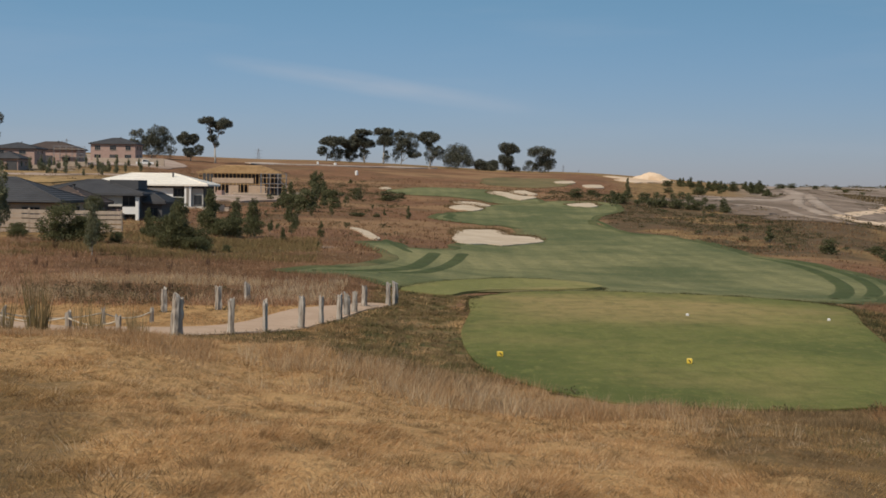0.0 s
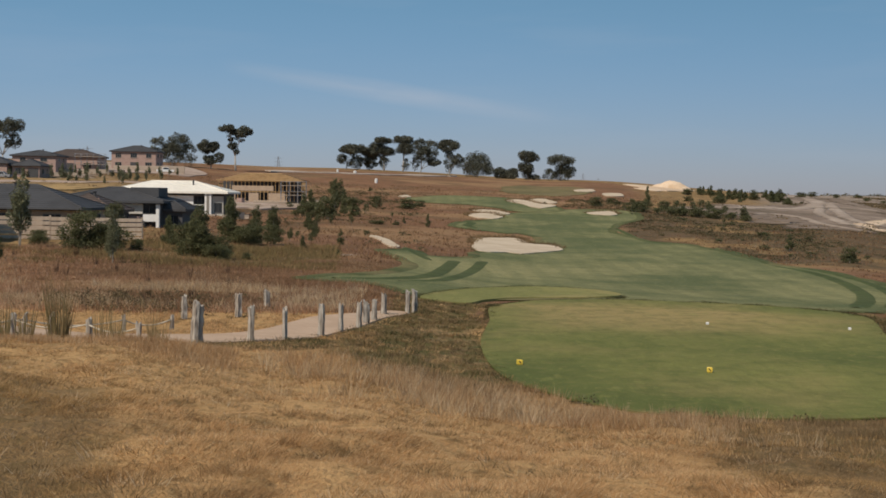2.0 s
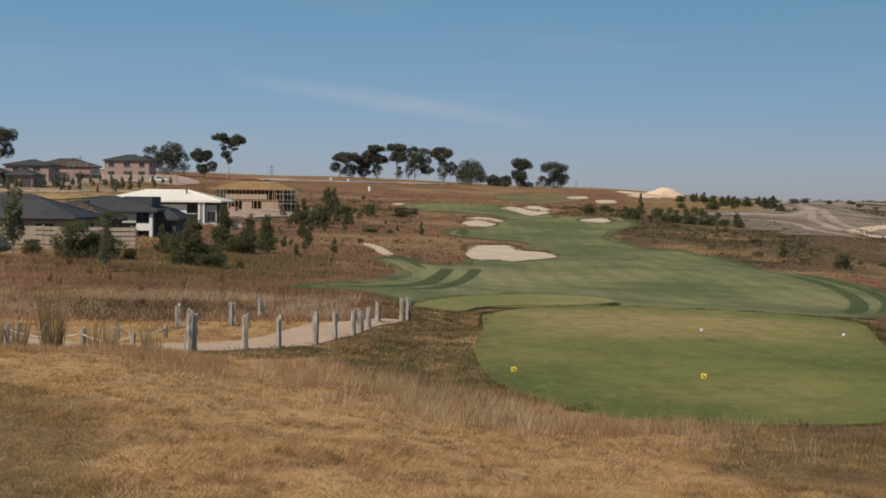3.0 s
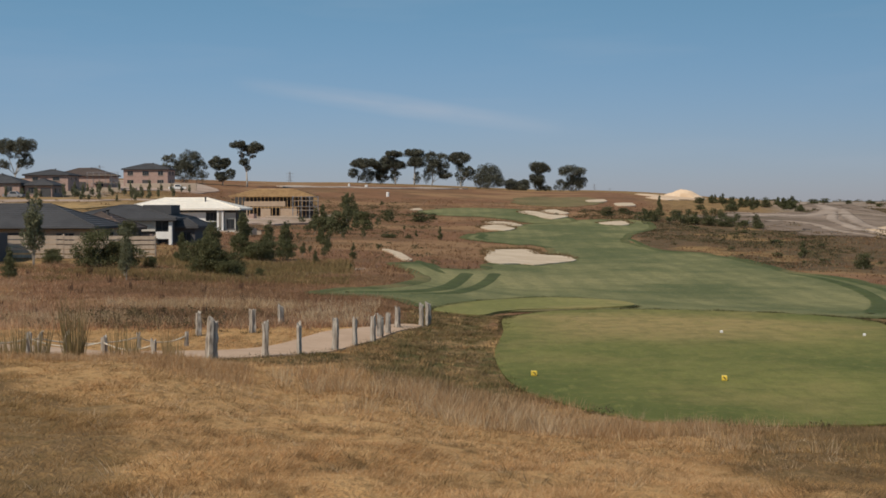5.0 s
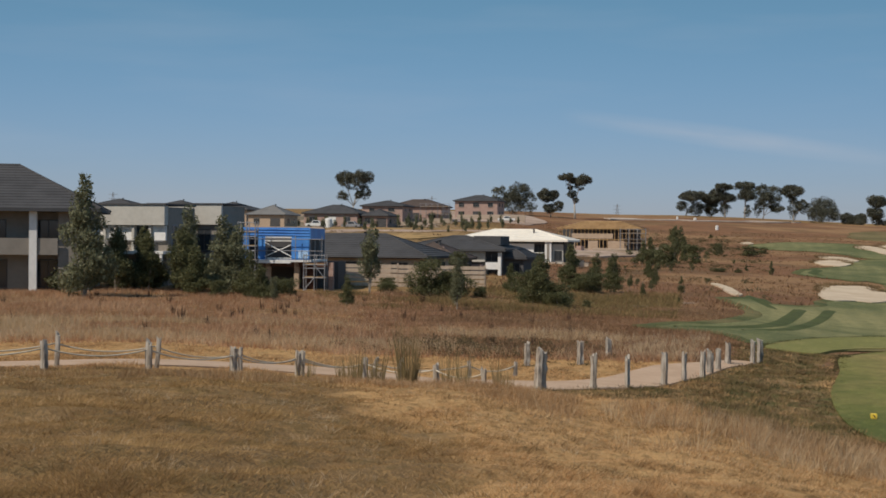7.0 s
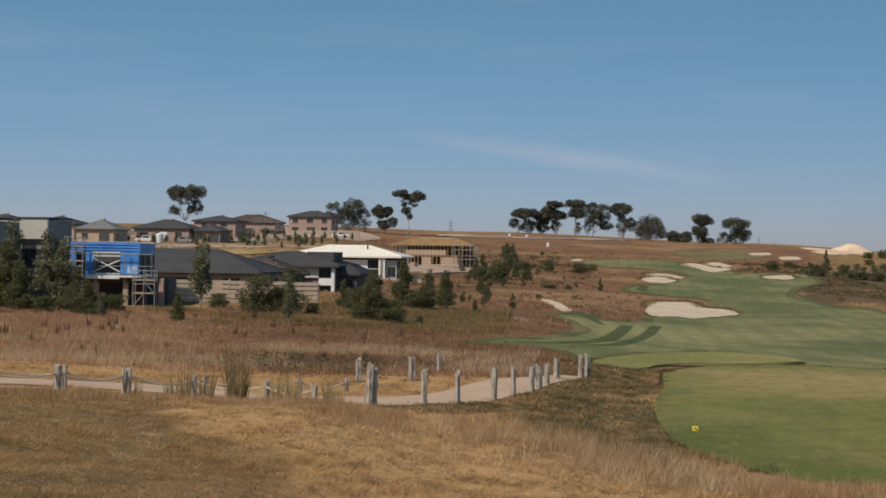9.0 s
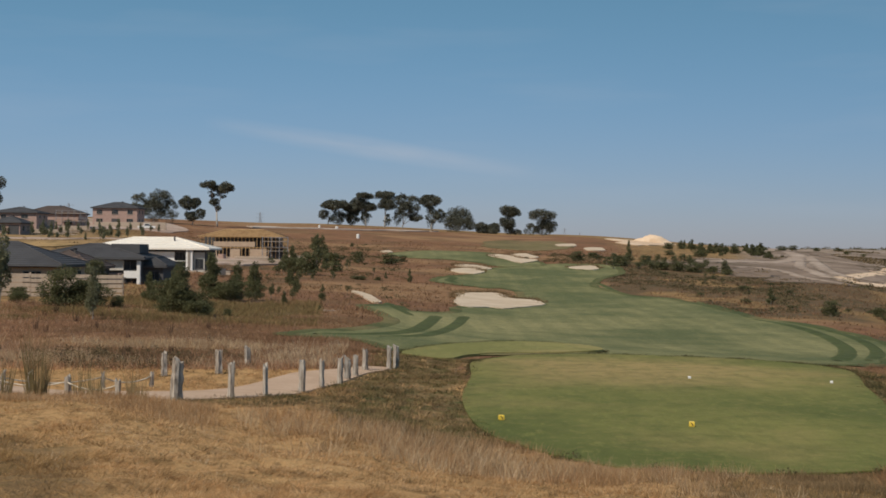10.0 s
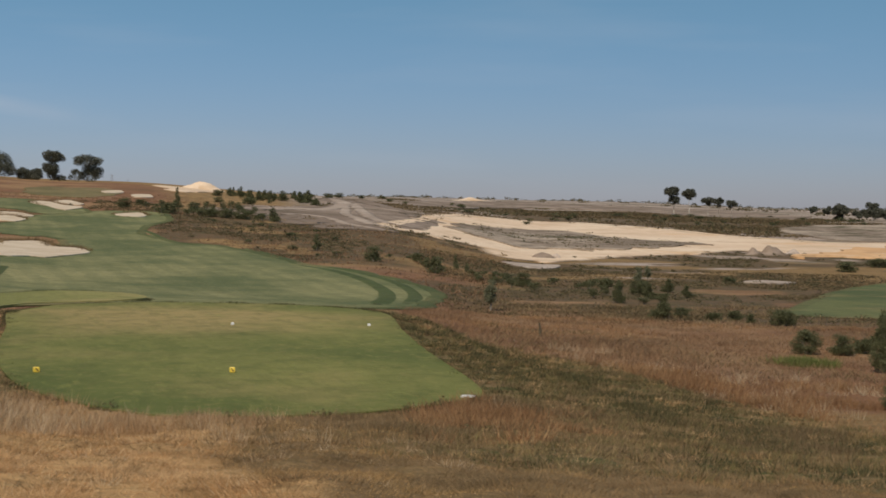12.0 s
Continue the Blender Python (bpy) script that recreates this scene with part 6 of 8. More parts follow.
def gum_tree(label, x, y, style, puffs, seed):
    """A tall gum: a pale forked trunk, limbs, and a crown of billowing clumps (sideways, height, half width, half height)."""
    lo = random.Random(seed)
    root = thing("gum_tree", label, "tree", x, y, lie(x, y) - 0.1, -math.degrees(math.atan2(x, y)), "gum trees on the ridge")
    trunk, lobes, area = Shape(), [], 0.0
    top = max(p[1] for p in puffs)
    thick = 0.016 * top + 0.05
    fork = {"flat": 0.36, "spread": 0.22, "open": 0.25, "dense": 0.15, "low": 0.2}[style] * top
    lean = 0.25 * sum(p[0] for p in puffs) / len(puffs)
    trunk.tube([(0, 0, -0.4), (lean * 0.4, 0.1, fork * 0.5), (lean, 0, fork)], [thick * 1.35, thick, thick * 0.85], 8)
    for u, z, ru, rz in puffs:
        depth = lo.uniform(-0.5, 0.5) * ru
        area += ru * rz * math.pi
        ru, rz = (1.05 * ru, 1.18 * rz) if x < 200 else (0.95 * ru, 0.95 * rz)
        core = 0.85 if x < 200 else 0.55
        z -= 0.14 * rz if z > 0.5 * top else 0.0
        lobes.append((u, depth, z, ru * core, ru * core, rz * core))
        count = 8 + int(2.6 * ru)
        for i in range(count):
            a, e = 2.4 * i + lo.uniform(-0.5, 0.5), lo.uniform(-0.35, 1.0)
            q = math.sqrt(max(0.0, 1 - e * e)) * lo.uniform(0.7, 0.98)
            r = ru * lo.uniform(0.26, 0.44)
            lobes.append((u + ru * q * math.cos(a), depth + ru * q * math.sin(a) * 0.9, z + rz * 0.82 * e, r, r, min(r * 0.85, rz * 0.6)))
        mid = (lean + 0.55 * (u - lean) + lo.uniform(-0.2, 0.2), depth * 0.4, fork + 0.55 * (max(z, fork + 0.3) - fork))
        if z - rz > 0.12 * top:
            for k in range(5):
                f, r = 0.25 + 0.17 * k, ru * lo.uniform(0.2, 0.34)
                lobes.append((mid[0] + f * (u - mid[0]) + lo.uniform(-0.5, 0.5) * ru * (0.3 + f), depth * f + lo.uniform(-0.4, 0.4) * ru, mid[2] + f * (z - mid[2]), r, r, 0.6 * r))
            trunk.tube([(lean, 0, fork * 0.97), mid, (u, depth, z)], [thick * 0.6, thick * 0.42, thick * 0.16], 6)
            for k in (-1, 1):
                trunk.tube([mid, (u + 0.5 * k * ru, depth + lo.uniform(-0.5, 0.5) * ru, z)], [thick * 0.34, thick * 0.12], 5)
    part("trunk", trunk, PALE_BARK, root, smooth=True)
    crown = soup("crown", leaf_cloud(int(min(12500, 700 + 260 * area)), lobes, 0.41, 0.6, 0.45), FAR_LEAVES)
    crown.parent = root
    return root


RIDGE_GUMS = [
    (-43.8, 539.2, "flat", [(2.6, 7.6, 4.3, 1.6), (-1.4, 3.6, 2.0, 1.7), (3.8, 2.6, 2.8, 2.5)]),
    (-35.1, 539.9, "open", [(0.3, 6.9, 2.9, 2.0), (0.2, 3.1, 2.4, 2.7)]),
    (-29.7, 540.2, "flat", [(-0.8, 11.5, 2.7, 1.2), (-3.2, 9.1, 2.3, 1.5), (0.4, 7.7, 2.7, 1.9), (-0.2, 3.6, 1.8, 2.8)]),
    (-22.7, 540.5, "flat", [(-0.1, 12.1, 3.7, 1.2), (1.0, 8.9, 3.0, 2.1), (1.0, 2.8, 1.3, 2.1)]),
    (-16.2, 540.8, "dense", [(-0.3, 10.7, 2.6, 2.3), (3.9, 9.1, 3.0, 3.4), (0.8, 7.0, 3.0, 2.5), (4.9, 4.2, 2.5, 1.8), (-1.9, 3.5, 1.6, 2.5)]),
    (-5.4, 541.0, "open", [(-0.5, 10.9, 3.8, 1.9), (0.0, 5.0, 2.0, 4.3), (3.4, 5.6, 2.1, 2.5)]),
    (5.1, 541.0, "dense", [(0.0, 5.7, 4.8, 3.7), (0.0, 3.1, 5.3, 2.5)]),
    (15.6, 540.8, "low", [(-2.4, 2.2, 2.1, 2.0), (1.7, 1.7, 2.8, 1.7), (3.0, 3.0, 1.3, 1.1)]),
    (23.8, 540.5, "open", [(0.2, 8.6, 3.4, 2.0), (-0.7, 4.2, 2.8, 2.3), (-0.1, 1.6, 2.0, 1.8), (3.1, 0.7, 1.5, 1.2)]),
    (36.0, 539.8, "open", [(0.1, 7.6, 4.0, 1.8), (1.7, 4.4, 3.3, 1.5), (-3.9, 2.1, 2.3, 2.0), (0.8, 1.9, 3.6, 1.8)])]
ESTATE_GUMS = [
    (-138.5, 433.4, "spread", [(-2.5, 10.8, 3.0, 2.2), (1.7, 11.1, 3.8, 2.2), (3.7, 6.9, 1.9, 2.2), (-3.4, 5.4, 1.7, 1.3), (1.7, 5.9, 1.3, 1.1)]),
    (-91.2, 451.9, "dense", [(-4.1, 6.2, 2.6, 3.5), (1.6, 7.3, 3.5, 3.3), (0.0, 3.4, 3.6, 3.0), (5.2, 4.0, 2.3, 3.6)]),
    (-79.4, 454.1, "open", [(-1.6, 7.1, 2.4, 1.9), (1.2, 7.3, 1.4, 1.4), (-0.3, 2.7, 1.8, 1.5), (2.6, 3.5, 1.4, 1.7)]),
    (-71.7, 454.4, "flat", [(-2.6, 13.3, 2.2, 1.1), (1.9, 12.4, 2.8, 1.6), (-1.1, 8.0, 1.4, 1.1), (-1.6, 9.7, 0.8, 0.6), (0.4, 6.0, 0.8, 0.9)])]
EAST_GUMS = [
    (279.2, 556.0, "open", [(-0.9, 10.2, 3.4, 2.1), (0.2, 6.6, 2.4, 1.8)]), (284.9, 553.1, "flat", [(-0.1, 9.5, 2.9, 2.1)]),
    (291.8, 549.5, "open", [(0.0, 6.6, 2.6, 1.9)]), (295.6, 547.4, "low", [(0.1, 6.6, 1.9, 2.0)]), (300.3, 544.9, "low", [(0.0, 5.9, 2.7, 1.2)]),
    (329.1, 528.0, "low", [(0.1, 4.2, 1.9, 1.2)]), (334.0, 524.9, "low", [(0.1, 3.8, 1.9, 2.4)]), (325.8, 504.0, "open", [(0.7, 4.4, 3.3, 2.6), (0.2, 1.4, 2.0, 2.3)]),
    (337.9, 508.0, "open", [(0.0, 2.7, 2.5, 2.5)]), (342.8, 504.8, "open", [(-0.7, 6.2, 2.5, 1.5), (0.2, 2.8, 4.0, 2.7)]), (349.6, 501.5, "dense", [(0.2, 3.2, 4.3, 3.2)])]
GUM_LABELS = {"open": "open-crowned gum tree with billowing dark clumps of leaves", "dense": "dense dark rounded gum tree on the skyline", "flat": "tall flat-topped gum tree with bare pale limbs",
              "spread": "tall spreading gum tree with many bare pale limbs", "low": "low dark bushy gum tree on the skyline"}
for i, (x, y, style, puffs) in enumerate(RIDGE_GUMS + ESTATE_GUMS + EAST_GUMS):
    gum_tree(GUM_LABELS[style], x, y, style, puffs, 100 + i)


# ---------------------------------------------------------------- posts, ropes and tee markers
def bollard(x, y, tall, wide, lean, seed, label, group):
    """A split weathered log with a sawn, cracked head."""
    lo = random.Random(seed)
    s = Shape()
    rings, sides = 9, 11
    shape = [lo.uniform(0.72, 1.2) for k in range(sides)]
    waist = [lo.uniform(0.85, 1.08) for i in range(rings)]
    crown = [lo.uniform(-0.09, 0.07) for k in range(sides)]
    pts, cut, sway = [], lo.uniform(-0.3, 0.3), lo.uniform(-0.03, 0.03)
    for i in range(rings):
        u = i / (rings - 1)
        for k in range(sides):
            a = 2 * math.pi * k / sides
            q = wide / 2 * shape[k] * waist[i] * (1.3 - 0.55 * u + 0.35 * u * u) * lo.uniform(0.93, 1.07)
            z = -0.25 + (tall + 0.25) * u + (cut * 2.5 * q * math.cos(a) + crown[k] if i == rings - 1 else 0)
            pts.append((q * math.cos(a) + lean * tall * u + sway * math.sin(3 * u), q * math.sin(a) * 0.85 + 0.3 * lean * u, z))
    faces = [(i * sides + k, i * sides + (k + 1) % sides, (i + 1) * sides + (k + 1) % sides, (i + 1) * sides + k) for i in range(rings - 1) for k in range(sides)]
    pts.append((lean * tall, 0, tall - 0.06))
    faces += [((rings - 1) * sides + k, (rings - 1) * sides + (k + 1) % sides, rings * sides) for k in range(sides)]
    s.add(pts, faces)
    ob = part("timber_bollard", s, GREY_TIMBER)
    ob.matrix_world = pose(x, y, lie(x, y), 0, 0, lo.uniform(0, 90) if abs(lean) < 0.01 else 0)
    return tagged(ob, label, "bollard", group)


for i, (x, y, tall, wide, lean) in enumerate([
        (-8.1, 43.9, 1.25, 0.35, 0.05), (-6.9, 47.0, 1.15, 0.22, 0.02), (-5.9, 48.1, 1.08, 0.2, 0.0), (-4.9, 49.9, 1.13, 0.22, 0.03), (-4.4, 52.4, 1.01, 0.22, 0.0), (-3.9, 54.3, 0.98, 0.23, 0.02),
        (-3.75, 56.4, 0.9, 0.23, 0.0), (-3.55, 58.1, 0.85, 0.23, 0.03), (-3.3, 61.2, 0.9, 0.23, 0.0), (-2.4, 63.0, 0.97, 0.25, 0.02), (-2.1, 63.6, 0.97, 0.23, 0.0), (-10.9, 56.5, 0.92, 0.24, 0.0), (-9.0, 58.0, 0.92, 0.3, 0.0),
        (-8.4, 62.0, 0.8, 0.25, -0.02)]):
    bollard(x, y, tall, wide, lean, 40 + i, "thick weathered grey log bollard beside the gravel path" if wide > 0.25 else "weathered grey timber bollard beside the gravel path", "path bollards")

feet = np.array([(-8.1, 43.8), (-6.9, 46.9), (-5.9, 48.0), (-4.9, 49.8), (-4.4, 52.3), (-3.9, 54.2), (-3.3, 61.1), (-10.9, 56.4), (-9.0, 57.9), (-8.4, 61.9)])
feet = np.repeat(feet, 7, 0) + rng.normal(0, 0.2, (70, 2))
grass("post_grass", "dark green tufts at the feet of the bollards", feet[:, 0], feet[:, 1], 0.08 + 0.12 * rng.random(70), 0.2, 0.02, 14, 0.7, EDGE_BLADES)
ROPE_POSTS = [(-26.6, 31.6, 0.88), (-23.6, 34.2, 0.86), (-20.8, 36.5, 0.86), (-18.7, 38.7, 0.8), (-17.2, 41.6, 0.76), (-16.1, 44.2, 0.82), (-14.6, 46.8, 0.74), (-12.1, 46.5, 0.68), (-10.1, 44.9, 0.6)]
TWIN_POSTS = [(-27.2, 33.2, 1.0), (-24.3, 36.0, 1.0), (-21.5, 38.4, 1.03), (-19.2, 40.2, 0.93), (-17.4, 42.6, 0.8), (-16.3, 45.2, 0.81), (-14.6, 47.8, 0.7), (-11.9, 50.6, 0.6), (-10.5, 52.0, 0.52)]
for i, (x, y, tall) in enumerate(ROPE_POSTS):
    bollard(x, y, tall, 0.2, (0.0, 0.05, -0.02, 0.03)[i % 4], 70 + i, "short grey timber post that holds the ropes", "rope fence posts")
for i, (x, y, tall) in enumerate(TWIN_POSTS):
    bollard(x, y, tall, 0.14, (0.12, 0.0, 0.06)[i % 3], 90 + i, "thin leaning grey timber post that holds the ropes", "rope fence posts")


def rope(a, b, ha, hb, sag, label):
    p, q = Vector((a[0], a[1], lie(a[0], a[1]) + ha)), Vector((b[0], b[1], lie(b[0], b[1]) + hb))
    pts = [p.lerp(q, s) - Vector((0, 0, sag * 4 * s * (1 - s))) for s in np.linspace(0, 1, 11)]
    return tagged(part("rope", Shape().tube(pts, 0.025, 6), ROPE, smooth=True), label, "rope", "fence ropes")


for line_posts, name in ((ROPE_POSTS, "pale sagging rope between short timber posts"), (TWIN_POSTS, "pale thin rope between leaning timber posts")):
    for a, b in zip(line_posts, line_posts[1:]):
        rope(a, b, a[2] * 0.72, b[2] * 0.72, 0.2, name)


def tee_marker(x, y, paint, mark, label, turn, size=0.085):
    root = thing("tee_marker", label, "marker", x, y, TEE_LEVEL + 0.05, turn, "tee markers")
    s, w, h = Shape(), size, size * 1.9
    rounds = [(w * 0.86, 0.0), (w, 0.02), (w, h - 0.025), (w * 0.84, h)]
    pts = [(q * cx, q * cy, z) for q, z in rounds for cx, cy in ((-1, -1), (1, -1), (1, 1), (-1, 1))]
    s.add(pts, [(i * 4 + k, i * 4 + (k + 1) % 4, i * 4 + 4 + (k + 1) % 4, i * 4 + 4 + k) for i in range(3) for k in range(4)] + [(12, 13, 14, 15), (3, 2, 1, 0)])
    part("block", s, paint, root)
    if mark is not None:
        t = Shape().add([(-0.05, -w - 0.004, 0.125), (-0.02, -w - 0.004, 0.14), (0.055, -w - 0.004, 0.05), (0.025, -w - 0.004, 0.035)], [(3, 2, 1, 0)])
        t.add([(p[0], p[1] + 0.012, p[2]) for p in t.v[:4]], [(0, 1, 2, 3)])
        part("mark", t, mark, root, "dark slanted stripe")


tee_marker(1.87, 46.5, YELLOW_PAINT, DARK_MARK, "yellow block tee marker with a dark slanted stripe", 10)
tee_marker(7.76, 45.2, YELLOW_PAINT, DARK_MARK, "yellow block tee marker with a dark slanted stripe", -8)
tee_marker(10.6, 62.5, WHITE_PAINT, None, "white block tee marker on the turf", 5, 0.055)
tee_marker(16.3, 60.9, WHITE_PAINT, None, "white block tee marker on the turf", -5, 0.055)
board = thing("tee_plate", "flat pale concrete plate lying at the corner of the tee", "plate", 13.2, 38.1, TEE_LEVEL + 0.05, -25)
part("slab", Shape().box(-0.2, 0.2, -0.14, 0.14, 0.0, 0.03).box(-0.18, 0.18, -0.12, 0.12, 0.03, 0.042), WHITE_PAINT, board)
part("foot", Shape().box(-0.15, 0.15, -0.10, 0.10, -0.06, 0.0), CONCRETE, board)
snag = thing("dead_stump", "short broken pale stump beside the rope fence", "stump", -13.2, 46.2, lie(-13.2, 46.2))
part("stem", Shape().tube([(0, 0, -0.2), (0.02, 0, 0.4), (0.0, 0.02, 0.62)], [0.12, 0.1, 0.12], 8), GREY_TIMBER, snag)
part("broken_top", Shape().tube([(0.0, 0.02, 0.62), (0.05, 0.02, 0.74), (0.11, 0.0, 0.86)], [0.12, 0.1, 0.03], 7), ROPE, snag, "pale splintered top")
stick = thing("dead_stump", "short dark dead stump standing in the red grass", "stump", 28.4, 71.4, lie(28.4, 71.4))
part("stem", Shape().tube([(0, 0, -0.1), (0.02, 0, 0.35), (-0.03, 0.02, 0.8)], [0.1, 0.08, 0.04], 7), DARK_MARK, stick)


# ---------------------------------------------------------------- houses of the estate
def hip_roof(root, x0, x1, y0, y1, z, rise, material, courses=10, over=0.5, name="roof"):
    """A hipped roof in overlapping courses, with a fascia and a soffit."""
    x0, x1, y0, y1 = x0 - over, x1 + over, y0 - over, y1 + over
    half = min(x1 - x0, y1 - y0) / 2
    s = Shape()

    def ring(u, lift):
        i = half * u * 0.999
        h = z + 0.22 + rise * u + lift
        return [(x0 + i, y0 + i, h), (x1 - i, y0 + i, h), (x1 - i, y1 - i, h), (x0 + i, y1 - i, h)]

    sides = [(k, (k + 1) % 4, 4 + (k + 1) % 4, 4 + k) for k in range(4)]
    levels = [[(x0, y0, z), (x1, y0, z), (x1, y1, z), (x0, y1, z)], ring(0, 0.0)]
    for c in range(courses):
        levels += [ring(c / courses, 0.045), ring((c + 1) / courses, 0.0)]
    s.add([p for level in levels for p in level],
          [tuple(4 * i + q for q in side) for i in range(len(levels) - 1) for side in sides] + [(3, 2, 1, 0)])
    roof = part(name, s, material, root)
    long_x = (x1 - x0) >= (y1 - y0)
    a = (x0 + half, (y0 + y1) / 2) if long_x else ((x0 + x1) / 2, y0 + half)
    b = (x1 - half, (y0 + y1) / 2) if long_x else ((x0 + x1) / 2, y1 - half)
    top = z + 0.22 + rise
    cap = Shape().tube([(a[0], a[1], top), (b[0] + 0.02, b[1] + 0.02, top)], 0.13, 6)
    for cx, cy, e in ((x0, y0, a), (x1, y0, b if long_x else a), (x1, y1, b), (x0, y1, a if long_x else b)):
        cap.tube([(cx, cy, z + 0.26), (e[0], e[1], top)], 0.1, 5)
    part("ridge_cap", cap, material, roof)
    return roof


def walls(root, x0, x1, y0, y1, z0, z1, material, name="wall"):
    return part(name, Shape().box(x0, x1, y0, y1, z0, z1), material, root)


def window(root, side, at, u0, u1, z0, z1, surround=WHITE_PAINT, bars=1):
    """A window in the front (side "f", at = y) or the flank (side "r", at = x)."""
    def lay(shape, a, b, c, d, out, depth):
        if side == "f":
            shape.box(a, b, at - out, at - out + depth, c, d)
        else:
            shape.box(at + out - depth, at + out, a, b, c, d)
    w = 0.07
    f = Shape()
    loops = []
    for g, out in ((0, -0.04), (0, 0.06), (w, 0.06), (w, -0.04)):
        loops += [((u, at - out, z) if side == "f" else (at + out, u, z)) for u, z in ((u0 + g, z0 + g), (u1 - g, z0 + g), (u1 - g, z1 - g), (u0 + g, z1 - g))]
    f.add(loops, [(4 * i + k, 4 * i + (k + 1) % 4, 4 * ((i + 1) % 4) + (k + 1) % 4, 4 * ((i + 1) % 4) + k) for i in range(4) for k in range(4)])
    win = part("window", f, surround, root)
    for i in range(bars):
        m = u0 + (u1 - u0) * (i + 1) / (bars + 1)
        mullion = Shape()
        lay(mullion, m - 0.03, m + 0.03, z0 + w, z1 - w, 0.05, 0.08)
        part("mullion", mullion, surround, win)
    p = Shape()
    lay(p, u0 + w * 0.5, u1 - w * 0.5, z0 + w * 0.5, z1 - w * 0.5, 0.02, 0.03)
    part("pane", p, GLASS, win)
    s = Shape()
    lay(s, u0 - 0.05, u1 + 0.05, z0 - 0.08, z0 - 0.005, 0.12, 0.13)
    part("sill", s, surround, win)


def doorway(root, y, u0, u1, z0, z1, material):
    d = part("door", Shape().box(u0, u1, y - 0.05, y - 0.01, z0, z1), material, root)
    rails = Shape()
    for k in range(4):
        z = z0 + (z1 - z0) * (k + 0.5) / 4
        rails.box(u0 + 0.1, u1 - 0.1, y - 0.07, y - 0.05, z - 0.16, z + 0.16)
    part("door_panel", rails, material, d)


def bar(root, name, a, b, radius, material=STEEL):
    return part(name, Shape().tube([a, b], radius, 6), material, root)


def scaffold(label, x, y, z, turn, width, depth, bays, lifts, step):
    root = thing("scaffold", label, "scaffold", x, y, z, turn, "scaffolds")
    for i in range(bays + 1):
        u = -width / 2 + width * i / bays
        for v in (0, -depth):
            bar(root, "upright", (u, v, -0.5), (u, v, lifts * step + 0.9), 0.045)
        for k in range(1, lifts + 1):
            bar(root, "transom", (u, 0.1, k * step), (u, -depth - 0.1, k * step), 0.04)
    for k in range(1, lifts + 1):
        for v in (0, -depth):
            bar(root, "ledger", (-width / 2 - 0.1, v, k * step), (width / 2 + 0.1, v, k * step), 0.04)
        bar(root, "guard_rail", (-width / 2, -depth, k * step + 0.8), (width / 2, -depth, k * step + 0.8), 0.04)
        part("plank", Shape().box(-width / 2, width / 2, -depth + 0.05, -0.05, k * step + 0.045, k * step + 0.10), RAW_TIMBER, root)
    bar(root, "brace", (-width / 2, -depth - 0.05, 0.0), (-width / 2 + width / bays, -depth - 0.05, step), 0.035)
    bar(root, "brace", (width / 2, -depth - 0.05, step), (width / 2 - width / bays, -depth - 0.05, 2 * step if lifts > 1 else 0.1), 0.035)
    return root


def hip_house(label, x, y, turn, w, d, tall, rise, wall_mat, roof_mat, storeys=1, courses=9, lower=None, seed=0, door=True):
    """A brick or rendered house under a hipped roof; its front is at local y = 0."""
    lo = random.Random(seed)
    root = thing("house", label, "house", x, y, lie(x, y), turn, "estate houses")
    walls(root, -w / 2, w / 2, 0, d, -1.2, tall, wall_mat)
    hip_roof(root, -w / 2, w / 2, 0, d, tall, rise, roof_mat, courses)
    floor_h = tall / storeys
    for s in range(storeys):
        n = max(2, int(w / 4))
        for i in range(n):
            u = -w / 2 + w * (i + 0.5) / n + lo.uniform(-0.3, 0.3)
            if s == 0 and i == n // 2 and door:
                doorway(root, 0, u - 1.2, u + 1.2, 0.0, min(2.2, floor_h * 0.85), DARK_RENDER_AND_SHADE if lo.random() < 0.5 else WHITE_PAINT)
            else:
                hw = lo.uniform(0.7, 1.1)
                window(root, "f", 0, u - hw, u + hw, s * floor_h + 0.9, s * floor_h + min(2.25, floor_h - 0.35), GREY_RENDER, lo.choice((1, 2)))
        for i in range(2):
            v = d * (0.3 + 0.4 * i)
            window(root, "r", w / 2, v - 0.7, v + 0.7, s * floor_h + 1.0, s * floor_h + min(2.2, floor_h - 0.35), GREY_RENDER)
    part("roof_vent", Shape().tube([(w * 0.1, d * 0.42, tall + rise * 0.8), (w * 0.1, d * 0.42, tall + rise + 0.3), (w * 0.1, d * 0.42, tall + rise + 0.45)], [0.14, 0.14, 0.26], 8), DARK_RENDER_AND_SHADE, root)
    part("gutter", Shape().tube([(-w / 2 - 0.55, -0.56, tall + 0.12), (w / 2 + 0.55, -0.56, tall + 0.12)], 0.07, 6), DARK_RENDER_AND_SHADE, root)
    return root


# the dark two-storey house nearest the camera
left = thing("house", "dark grey two-storey house with a charcoal tiled roof and white pillars", "house", -58.7, 96.4, lie(-58.7, 96.4), 24, "estate houses")
walls(left, -9.5, 6.8, 1.6, 12, -1.2, 6.0, GREY_RENDER)
walls(left, 4.4, 6.8, 0.6, 1.6, -1.2, 6.0, GREY_RENDER, "bay")
hip_roof(left, -9.5, 6.8, 0.3, 12, 6.0, 3.5, ROOF_TILE, 16, 0.8)
for u in (2.6, -2.2, -7.0):
    part("pillar", Shape().box(u - 0.28, u + 0.28, 0.1, 0.65, -1.0, 6.0), WHITE_RENDER, left, "white square pillar")
walls(left, -9.2, 4.4, 0.2, 1.6, 2.75, 3.05, GREY_RENDER, "balcony_floor")
